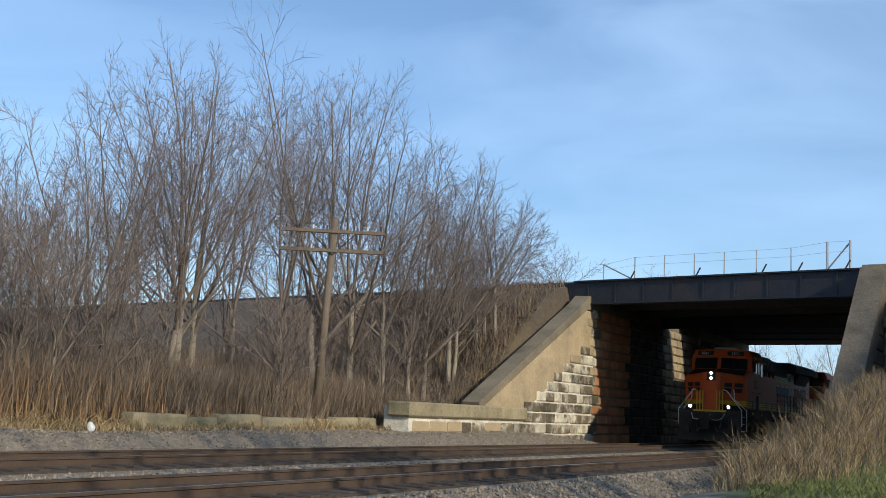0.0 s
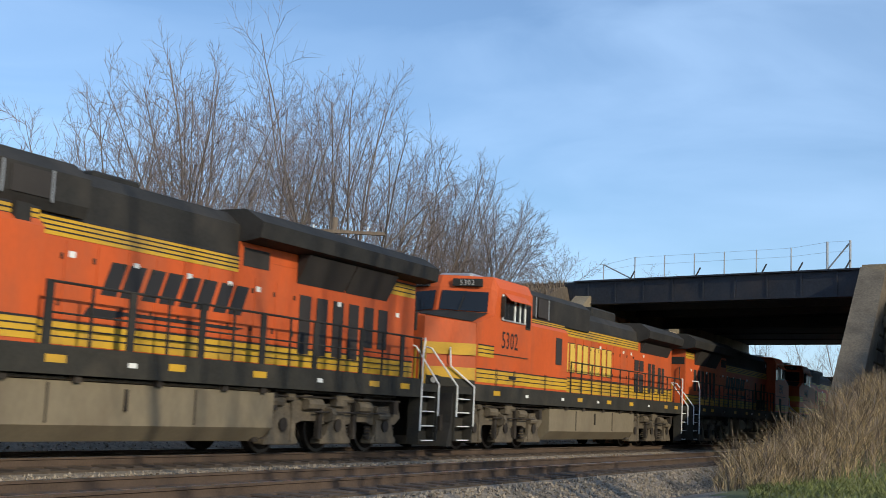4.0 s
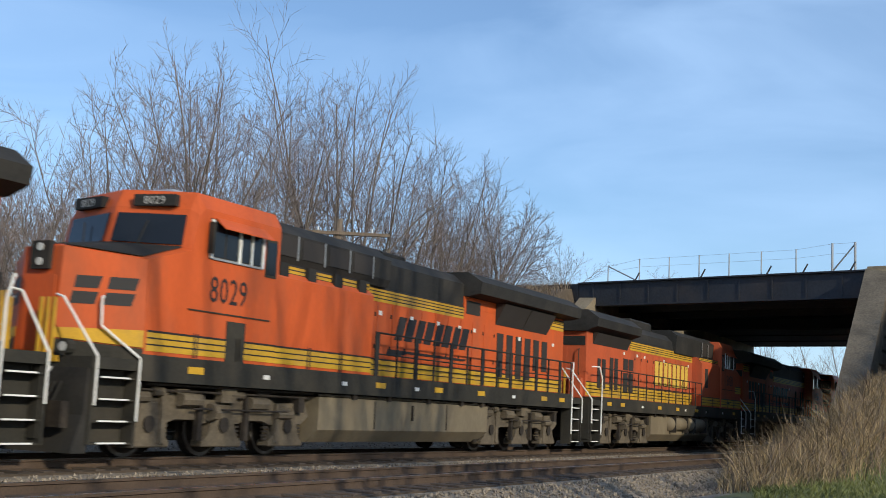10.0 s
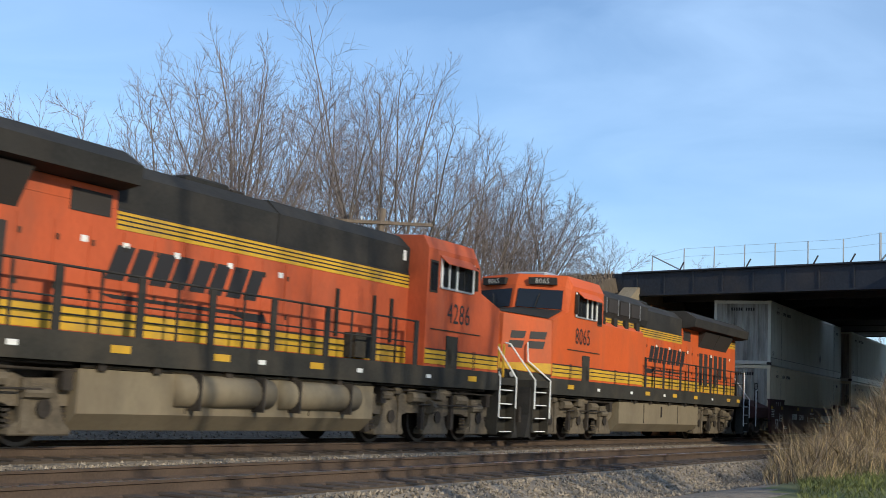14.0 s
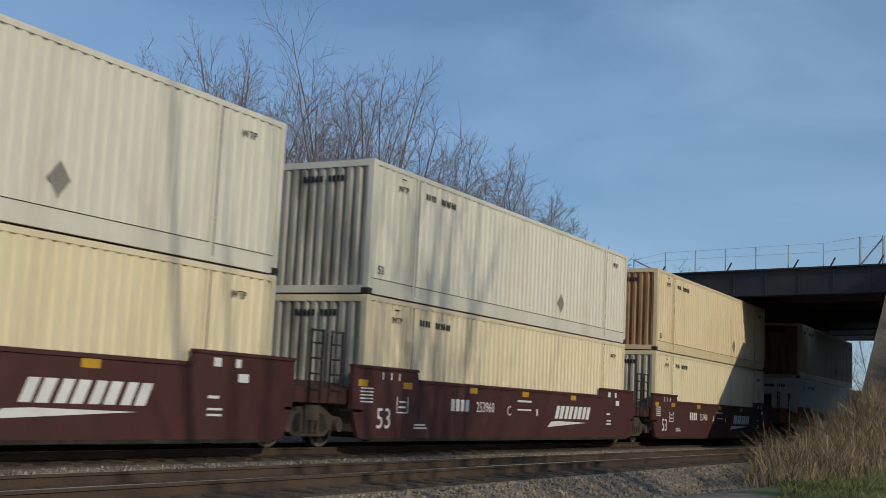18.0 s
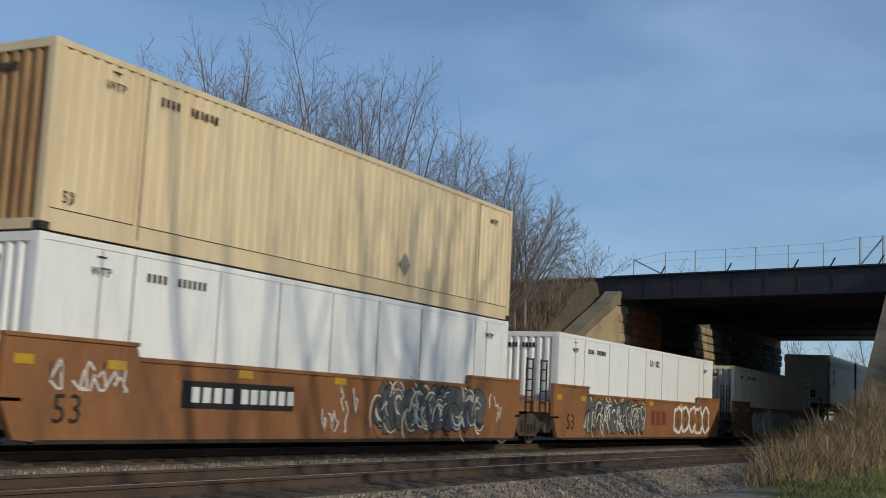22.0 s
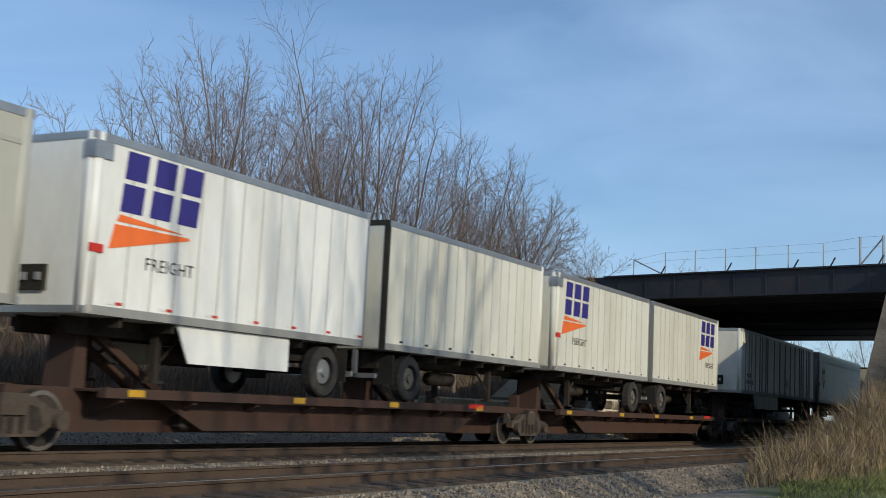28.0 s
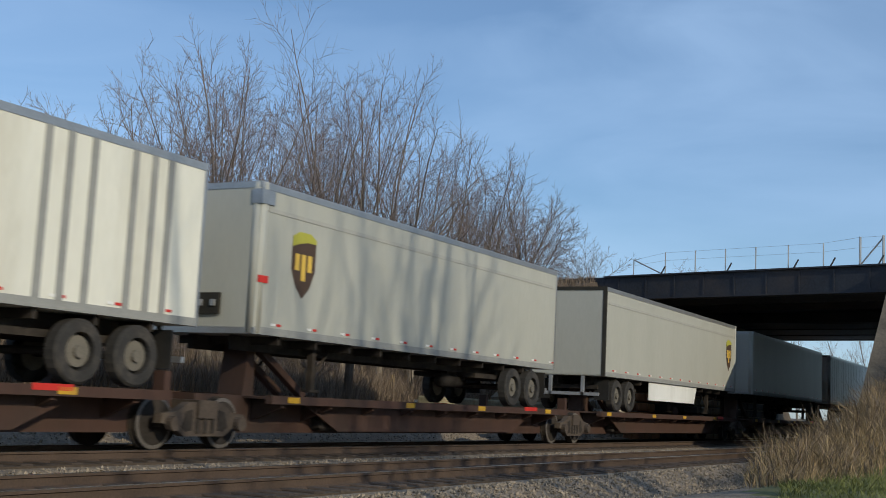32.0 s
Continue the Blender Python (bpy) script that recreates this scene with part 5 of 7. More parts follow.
def heritage_loco(s, label, tank):
    """The older type: gold word mark, taller stepped roof, grey tank."""
    loco = car("locomotive", s, label, "locomotive", group="locomotives of the train")
    underframe(loco, tank, True)
    nose_and_cab(loco)
    front_end(loco, False)
    rear_end(loco)
    bm = bmesh.new()
    prism(bm, [(-1.44, 1.7), (-1.44, 3.5), (-1.2, 3.74), (1.2, 3.74), (1.44, 3.5), (1.44, 1.7)], "x", 5.53, 8.6)
    part("equipment_cabinet", bm, ORANGE, loco, "orange equipment cabinet")
    bm = bmesh.new()
    prism(bm, [(-1.1, 3.745), (-1.15, 4.45), (-0.85, 4.66), (0.85, 4.66), (1.15, 4.45), (1.1, 3.745)], "x", 5.53, 11.4)
    part("raised_roof", bm, BLACK, loco, "black raised roof section")
    for x in (5.8, 6.8):
        side_parts(loco, x, x + 0.75, 1.16, 3.85, 4.4, DOOR_GREY, "roof_window", "dark framed opening")
        side_parts(loco, x + 0.78, x + 0.84, 1.17, 3.82, 4.42, GALV, "roof_frame")
    bm = bmesh.new()
    prism(bm, [(-1.02, 1.7), (-1.02, 3.82), (1.02, 3.82), (1.02, 1.7)], "x", 8.61, 21.5)
    part("hood", bm, ORANGE, loco, "orange long hood")
    bm = bmesh.new()
    prism(bm, [(-1.0, 3.83), (-0.95, 4.18), (-0.7, 4.42), (0.7, 4.42), (0.95, 4.18), (1.0, 3.83)], "x", 11.41, 17.0)
    part("hood_roof", bm, BLACK, loco, "black hood roof")
    part("exhaust_box", bevelled(13.1, 15.6, -0.6, 0.6, 4.4, 4.76, 0.05), BLACK, loco, "black exhaust silencer box")
    part("horn", cylinders([(12.2, 12.6, 0.3, 4.5, 0.06)]), GREASE, loco)
    bm = bmesh.new()
    prism(bm, [(-1.03, 3.825), (-1.44, 3.98), (-1.48, 4.25), (-1.1, 4.52), (1.1, 4.52), (1.48, 4.25), (1.44, 3.98), (1.03, 3.825)], "x", 17.01, 21.65)
    rad = part("radiator_housing", bm, BLACK, loco, "black overhanging radiator housing")
    for s_ in (-1, 1):
        bm = bmesh.new()
        prism(bm, [(s_ * 1.026, 3.45), (s_ * 1.2, 3.82), (s_ * 1.026, 3.82)], "x", 17.3, 20.9)
        part("intake_grille", bm, DOOR_GREY, rad)
    stripe(loco, 8.62, 17.0, 1.02, 3.50, 3.82, 3)
    stripe(loco, 5.54, 8.6, 1.32, 3.56, 3.74)
    stripe(loco, 8.62, 21.46, 1.02, 1.74, 2.18, 3)
    stripe(loco, 1.9, 5.5, 1.5, 1.76, 2.10, 2)
    stripe(loco, 5.54, 8.6, 1.44, 1.76, 2.10, 2)
    stripe(loco, 1.95, 2.95, 1.5, 2.42, 2.72, 2)
    for s_ in (-1, 1):
        bm = bmesh.new()
        for z0, z1 in ((1.76, 2.10), (2.42, 2.72)):
            v = [bm.verts.new(p) for p in ((0.94, s_ * 0.42, z0), (1.84, s_ * 1.505, z0), (1.845, s_ * 1.50, z1), (0.95, s_ * 0.42, z1))]
            w = [bm.verts.new(p.co + Vector((-0.012, s_ * 0.01, 0))) for p in v]
            bm.faces.new(w)
            for i in range(4):
                bm.faces.new((v[i], v[(i + 1) % 4], w[(i + 1) % 4], w[i]))
        part("nose_stripe", bm, YELLOW, loco, "yellow nose stripes")
    for x, w, z0, z1 in ((16.6, 0.5, 2.75, 3.15), (17.2, 0.5, 2.75, 3.15), (16.6, 0.5, 1.95, 2.65), (17.2, 0.5, 1.95, 2.65), (18.3, 0.35, 2.0, 3.1), (18.8, 0.35, 2.0, 3.1), (19.6, 0.35, 2.0, 3.0), (20.1, 0.3, 2.0, 3.0)):
        side_parts(loco, x, x + w, 1.03, z0, z1, DOOR_GREY, "louvre_door", "dark louvre door")
    hood_doors(loco, 8.8, 16.5, 1.02, 2.21, 3.46)
    rear_face(loco, 21.5)
    for x in (9.2, 12.7, 15.2, 16.1, 17.6):
        side_parts(loco, x, x + 0.14, 1.035, 3.28, 3.38, WHITE_MARK, "small_placard")
    side_parts(loco, 7.6, 8.1, 1.44, 2.5, 3.3, DOOR_GREY, "cabinet_door")
    side_parts(loco, 4.0, 4.5, 1.5, 1.9, 2.0, INK, "cab_mark", thick=0.013)
    part("cab_ledge", mirror_sides([(2.9, 5.3, 1.5, 1.52, 2.52, 2.545)]), DARK, loco)
    logo_blocks(loco, 9.35, 2.38, 0.9, 1.2, 1.036, GOLD, INK, 0.0)
    handrails(loco, 8.8, 21.2, 0.95, False)
    return loco


def number_on(loco, text):
    for turned in (False, True):
        words(text, 0.66, 4.0, 1.508, 2.72, INK, loco, "road_number", turned, label="black road number", wide=0.82)
    for s in (-1, 1):
        ob = words(text, 0.2, 0, 0, 0, DULL_WHITE, loco, "board_number", label="white number on the black board")
        ob.matrix_basis = Matrix.Translation((2.80, s * 0.74, 4.42)) @ Matrix.Rotation(-s * 0.22, 4, "Z") @ pose(-0.104, 0, -0.07, 90, 0, -90)


PITCH = 22.44
lead = modern_loco(57.3, "orange and black diesel locomotive with headlights lit", True)
old = heritage_loco(57.3 + PITCH, "orange diesel locomotive with gold lettering and yellow stripes", TANK_TAN)
grey = heritage_loco(57.3 + 3 * PITCH, "orange diesel locomotive with gold lettering and grey fuel tank", TANK_GREY)
plain = modern_loco(57.3 + 4 * PITCH, "orange diesel locomotive with broad black radiator wings")
narrow = modern_loco(57.3 + 2 * PITCH, "orange diesel locomotive running backwards, smooth black roof", False, True)
ROLLING[-1] = (narrow, 57.3 + 2 * PITCH, True)
number_on_list = [(lead, "3831"), (old, "5302"), (narrow, "7592"), (grey, "4468"), (plain, "8029")]
for i, src, num, turned in ((5, old, "5028", True), (6, narrow, "4286", True), (7, plain, "8065", False)):
    s = 57.3 + i * PITCH
    c = copy_thing(src, pose(s, TRACK, 0))
    ROLLING.append((c, s, turned))
    number_on_list.append((c, num))
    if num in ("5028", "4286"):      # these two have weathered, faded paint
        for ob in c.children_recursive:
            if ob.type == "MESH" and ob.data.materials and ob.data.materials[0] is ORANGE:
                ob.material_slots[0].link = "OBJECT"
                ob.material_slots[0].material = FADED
for loco, num in number_on_list:
    number_on(loco, num)


# ---- containers ----
def corrugated(x0, x1, lat, z0, z1, pitch, depth, side):
    """A wall of trapezoid ribs on one side, standing proud of a flat sheet."""
    bm = bmesh.new()
    n = max(1, int((x1 - x0) / pitch))
    step = (x1 - x0) / n
    pts = []
    for i in range(n):
        a = x0 + i * step
        pts += [(a, 0), (a + step * 0.42, 0), (a + step * 0.54, depth), (a + step * 0.88, depth)]
    pts.append((x1, 0))
    low = [bm.verts.new((x, side * (lat - d), z0)) for x, d in pts]
    top = [bm.verts.new((x, side * (lat - d), z1)) for x, d in pts]
    for i in range(len(pts) - 1):
        bm.faces.new((low[i], low[i + 1], top[i + 1], top[i]))
    return bm


def end_ribs(x, lat, z0, z1, n, depth):
    bm = bmesh.new()
    step = 2 * lat / n
    pts = []
    for i in range(n):
        a = -lat + i * step
        pts += [(a, 0), (a + step * 0.35, 0), (a + step * 0.5, depth), (a + step * 0.85, depth)]
    pts.append((lat, 0))
    low = [bm.verts.new((x + d, y, z0)) for y, d in pts]
    top = [bm.verts.new((x + d, y, z1)) for y, d in pts]
    for i in range(len(pts) - 1):
        bm.faces.new((low[i], low[i + 1], top[i + 1], top[i]))
    return bm


def box_paint(name, base, dirt, amount):
    return material(name, base, 0.55, vary=0.07, scale=0.7, fine=12, bump=0.02, dirt=dirt, dirt_amount=amount, dirt_scale=0.7, stretch=(1.2, 1, 0.18))


PALE = box_paint("pale_container", (0.66, 0.63, 0.52), (0.33, 0.29, 0.2), 0.35)
CREAM = box_paint("cream_container", (0.73, 0.63, 0.42), (0.40, 0.29, 0.16), 0.35)
TAN = box_paint("tan_container", (0.70, 0.57, 0.36), (0.36, 0.22, 0.10), 0.35)
CLEAN = box_paint("white_container", (0.82, 0.82, 0.80), (0.5, 0.5, 0.48), 0.25)
RUST_END = material("rusty_end_wall", (0.33, 0.20, 0.09), 0.7, vary=0.2, scale=1.0, fine=12, bump=0.05, dirt=(0.13, 0.05, 0.022), dirt_amount=0.95, dirt_scale=1.2, stretch=(1, 2.2, 0.22))
# Dirty end walls, with the shade of the forward face put into the colour.
SHADE_END = material("shaded_dirty_end_wall", (0.40, 0.37, 0.31), 0.7, vary=0.2, scale=1.0, fine=12, bump=0.05, dirt=(0.08, 0.066, 0.05), dirt_amount=0.9, dirt_scale=1.0, stretch=(1, 2.2, 0.22))


def container(s, z, mat, end_mat, label, smooth=False, diamond=True, marks=True):
    c = car("container", s, label, "container", z=z, group="containers on the well cars")
    L, h, w = 16.15, 2.88, 1.3
    part("core", boxes((0.06, L - 0.06, -w + 0.07, w - 0.07, 0.02, h - 0.06)), mat, c)
    part("roof", boxes((0.0, L, -w, w, h - 0.05, h)), mat, c)
    for side in (-1, 1):
        if smooth:
            part("side_wall", one_side([(0.1, L - 0.1, w - 0.06, w - 0.012, 0.18, h - 0.1)], side), mat, c)
            for x in (1.3, 4.2, 6.0, 7.8, 9.6, 11.5, 14.9):
                part("seam", one_side([(x, x + 0.03, w - 0.012, w - 0.004, 0.2, h - 0.1)], side), GALV, c)
        else:
            part("side_wall", corrugated(0.12, L - 0.12, w - 0.006, 0.34, h - 0.09, 0.262, 0.036, side), mat, c, "vertically corrugated side")
        low = part("bottom_rail", one_side([(0, L, w - 0.05, w + 0.002, 0.0, 0.15), (0.1, L - 0.1, w - 0.05, w - 0.012, 0.15, 0.335)], side), mat, c, "plain lower rail band")
        # Dark strip paints the shadow line above the lower rail.
        part("rail_shadow_gap", one_side([(0.1, L - 0.1, w - 0.02, w - 0.008, 0.325, 0.34)], side), GREASE, low)
        part("top_rail", one_side([(0, L, w - 0.06, w + 0.002, h - 0.10, h - 0.004)], side), mat, c)
        for x in (0.0, L - 0.14):
            part("corner_post", one_side([(x, x + 0.14, w - 0.12, w + 0.004, 0.0, h - 0.004)], side), mat, c)
        for x in (1.92, L - 2.02):
            part("lifting_post", one_side([(x, x + 0.10, w - 0.05, w + 0.003, 0.0, h - 0.004)], side), mat, c)
            part("post_seam", one_side([(x + 0.10, x + 0.125, w - 0.05, w + 0.005, 0.1, h - 0.1)], side), GREASE, c)
        if diamond:
            bm = bmesh.new()
            prism(bm, [(10.6, 0.5), (10.83, 0.78), (10.6, 1.06), (10.37, 0.78)], "y", side * (w - 0.003), side * (w + 0.004))
            part("diamond_placard", bm, material("placard_grey", (0.24, 0.22, 0.18), 0.6, vary=0.2) if "placard_grey" not in bpy.data.materials else bpy.data.materials["placard_grey"], c)
        if marks:
            dims = [(2.35 + k * 0.13, 2.42 + k * 0.13, w, w + 0.004, h - 0.49, h - 0.35) for k in range(4)] + [(3.1 + k * 0.13, 3.17 + k * 0.13, w, w + 0.004, h - 0.49, h - 0.35) for k in range(6)]
            dims += [(1.2, 1.4, w, w + 0.004, h - 0.24, h - 0.21)]
            part("marking_bars", one_side(dims, side), DOOR_GREY, c, "small dark marking bars")
    part("front_wall", end_ribs(0.004, w - 0.12, 0.16, h - 0.14, 10, 0.05), end_mat, c, "ribbed front end wall")
    part("front_frame", boxes((-0.004, 0.10, -w, w, 0.0, 0.16), (-0.004, 0.10, -w, w, h - 0.14, h - 0.01), (-0.006, 0.10, -w - 0.002, -w + 0.13, 0, h - 0.01), (-0.006, 0.10, w - 0.13, w + 0.002, 0, h - 0.01)), mat, c)
    if marks:
        words("53", 0.26, 0.5, w + 0.006, 0.44, INK, c, "length_mark", label="black length number")
        for x in (1.3, L - 1.1):
            words("WTP", 0.2, x, w + 0.006, h - 0.52, DOOR_GREY, c, "lift_mark", label="small dark stencilled letters")
        part("end_marks", boxes(*[(-0.012, -0.006, -0.55 + k * 0.11, -0.48 + k * 0.11, h - 0.46, h - 0.32) for k in range(10) if k != 4]), INK, c)
    for x in (0.0, L - 0.17):
        for y in (-w, w - 0.16):
            for zz in (-0.002, h - 0.11):
                part("corner_casting", boxes((x - 0.008, x + 0.178, y - 0.006, y + 0.166, zz, zz + 0.115)), GREASE if zz < 0.5 else mat, c)
    return c


LOW, HIGH = 0.33, 3.25
pale = container(240.95, HIGH, PALE, SHADE_END, "pale grey-cream corrugated container stacked on another")
low_cream = container(240.95, LOW, CREAM, SHADE_END, "cream corrugated container in a well car")
for s, z, src in ((260.35, HIGH, pale), (260.35, LOW, low_cream), (279.75, LOW, low_cream), (343.0, LOW, low_cream)):
    c = copy_thing(src, pose(s, TRACK, z))
    ROLLING.append((c, s, False))
tan = container(279.75, HIGH, TAN, RUST_END, "tan corrugated container with a rust-streaked end")
c = copy_thing(tan, pose(303.75, TRACK, HIGH))
ROLLING.append((c, 303.75, False))
white = container(303.75, LOW, CLEAN, CLEAN, "clean white smooth-sided container in a well car", True, False)
c = copy_thing(white, pose(323.4, TRACK, LOW))
words("53 / 102", 0.3, 8.73, 1.308, 2.30, INK, c, "size_mark", label="black size numbers")
ROLLING.append((c, 323.4, False))


# ---- freight trucks ----
def freight_side():
    bm = bmesh.new()
    for s in (-1,):
        prism(bm, [(-1.15, 0.46), (-1.12, 0.62), (-0.75, 0.66), (-0.45, 0.82), (0.45, 0.82), (0.75, 0.66), (1.12, 0.62), (1.15, 0.46), (0.85, 0.44), (0.55, 0.24), (-0.55, 0.24), (-0.85, 0.44)], "y", s * 0.98, s * 1.14)
    return bm


def freight_holes():
    bm = bmesh.new()
    prism(bm, [(-0.62, 0.40), (-0.52, 0.66), (-0.34, 0.70), (-0.34, 0.34), (-0.5, 0.32)], "y", -1.145, -1.13)
    prism(bm, [(0.62, 0.40), (0.52, 0.66), (0.34, 0.70), (0.34, 0.34), (0.5, 0.32)], "y", -1.145, -1.13)
    return bm


IRON = material("brown_cast_iron", (0.065, 0.049, 0.037), 0.85, vary=0.3, scale=2.5, fine=20, bump=0.2, dirt=(0.11, 0.085, 0.06), dirt_amount=0.5, dirt_scale=1.5)
F_SIDE, F_HOLE = mesh_of(freight_side(), "side_frame", IRON), mesh_of(freight_holes(), "frame_opening", GREASE)
F_SPRING = mesh_of(rods(((0, -1.12, 0.30), (0, -1.12, 0.60), 0.06), n=8), "spring", GREASE)
F_CAP = mesh_of(rods(((0, -1.13, 0.46), (0, -1.26, 0.46), 0.13), n=12), "bearing_cap", IRON)


def freight_truck(parent, x):
    t = new("truck")
    t.parent, t.location = parent, (x, 0, 0)
    both_sides("side_frame", F_SIDE, t, 0.0, "cast iron side frame")
    both_sides("frame_opening", F_HOLE, t, 0.0)
    for dx in (-0.2, 0.0, 0.2):
        both_sides("spring", F_SPRING, t, dx)
    part("bolster", boxes((-0.25, 0.25, -1.2, 1.2, 0.55, 0.86)), IRON, t)
    for dx in (-0.9, 0.9):
        wheelset(t, dx, True)
        both_sides("bearing_cap", F_CAP, t, dx)
    return t


# ---- well cars ----
def well_paint(name, base, dirt, amount):
    return material(name, base, 0.7, vary=0.15, scale=0.9, fine=14, bump=0.04, dirt=dirt, dirt_amount=amount, dirt_scale=0.6, stretch=(1, 1, 0.4))


MAROON = well_paint("maroon_car_paint", (0.066, 0.022, 0.019), (0.06, 0.033, 0.025), 0.6)
RUSTY = well_paint("rusty_brown_paint", (0.26, 0.115, 0.042), (0.12, 0.062, 0.033), 0.75)
TAGS = [material("graffiti_pale_green", (0.40, 0.48, 0.38), 0.6, vary=0.15, scale=3, bump=0), material("graffiti_grey", (0.10, 0.10, 0.10), 0.6, vary=0.3, scale=3, bump=0), material("graffiti_cream", (0.62, 0.58, 0.42), 0.6, vary=0.15, scale=3, bump=0), material("graffiti_white", (0.66, 0.66, 0.63), 0.6, vary=0.1, scale=3, bump=0), material("graffiti_black", (0.02, 0.02, 0.022), 0.6, vary=0.1, scale=3, bump=0), material("graffiti_teal", (0.26, 0.42, 0.38), 0.6, vary=0.25, scale=3, bump=0)]


def well_car(s, mat, label, front_joint, rear_joint):
    """One unit of a well car; s is the container's front, the body runs over the trucks at both ends."""
    c = car("well_car", s, label, "freight car", group="well cars")
    L, lat = 16.15, 1.46
    f = -1.62 if front_joint else -3.7
    r = L + (1.62 if rear_joint else 3.7)
    for side in (-1, 1):
        bm = bmesh.new()
        prism(bm, [(-0.3, 0.22), (0.1, 0.18), (L - 0.1, 0.18), (L + 0.3, 0.22), (L + 0.55, 0.8), (L + 0.55, 1.68), (L - 2.3, 1.70), (L - 2.4, 1.47), (2.15, 1.47), (2.05, 1.70), (-0.6, 1.68), (-0.6, 0.8)], "y", side * (lat - 0.1), side * lat)
        part("side_sill", bm, mat, c, "deep side sill of the well")
        part("top_chord", one_side([(2.15, L - 2.4, lat - 0.12, lat + 0.03, 1.43, 1.50), (-0.6, 2.1, lat - 0.12, lat + 0.03, 1.66, 1.72), (L - 2.35, L + 0.55, lat - 0.12, lat + 0.03, 1.66, 1.72)], side), mat, c)
        part("bottom_chord", one_side([(0.1, L - 0.1, lat - 0.15, lat + 0.03, 0.15, 0.21)], side), GREASE, c)
        for x, w in ((1.45, 0.4), (4.7, 0.4), (7.8, 0.4), (11.2, 0.4), (-0.4, 0.36)):
            part("reflector", one_side([(x, x + w, lat + 0.001, lat + 0.007, 1.28, 1.42)], side), YELLOW, c, "yellow reflector")
        for x0 in (-0.6, L + 0.3):
            part("platform_step", one_side([(x0, x0 + 0.4, lat - 0.3, lat, 0.75, 0.8)], side), GREASE, c)
    part("well_floor", boxes((0.3, L - 0.3, -1.36, 1.36, 0.20, 0.31)), GREASE, c)
    for x0, x1, joint, sgn in ((f, 0.02, front_joint, -1), (L - 0.02, r, rear_joint, 1)):
        bm = bmesh.new()
        prism(bm, [(-1.40, 0.86), (-1.40, 1.30), (-0.6, 1.62), (0.6, 1.62), (1.40, 1.30), (1.40, 0.86)] if not joint else [(-1.3, 0.9), (-1.3, 1.2), (-0.4, 1.35), (0.4, 1.35), (1.3, 1.2), (1.3, 0.9)], "x", x0 if joint or sgn > 0 else x0 + 0.7, x1 if joint or sgn < 0 else x1 - 0.7)
        part("end_platform", bm, mat, c, "end platform over the truck")
        xe = x0 + (0.35 if joint else 1.0) if sgn < 0 else x1 - (0.35 if joint else 1.0)
        for side in (-1, 1):
            part("ladder", one_side([(xe - 0.02, xe + 0.02, 1.30, 1.34, 0.9, 2.35), (xe + 0.38, xe + 0.42, 1.30, 1.34, 0.9, 2.35)] + [(xe, xe + 0.4, 1.30, 1.34, z, z + 0.035) for z in (1.15, 1.45, 1.75, 2.05, 2.3)], side), GREASE, c, "dark end ladder with grab irons")
        if not joint:
            bm = bmesh.new()
            rod(bm, (x0 if sgn < 0 else x1 - 1.0, 0, 0.85), (x0 + 1.0 if sgn < 0 else x1, 0, 0.85), 0.12, 8)
            part("coupler", bm, GREASE, c)
            xb = x0 + 1.15 if sgn < 0 else x1 - 1.4
            part("brake_box", bevelled(xb, xb + 0.25, -0.4, 0.4, 1.6, 2.3, 0.03), GREASE, c)
            if sgn < 0:
                for side in (-1, 1):
                    grab(c, [(x0 + 0.85, side * 1.42, 0.5), (x0 + 0.85, side * 1.42, 2.0), (x0 + 1.05, side * 1.42, 2.05)])
    freight_truck(c, f if front_joint else f + 1.95)
    if not rear_joint:
        freight_truck(c, r - 1.95)
    return c


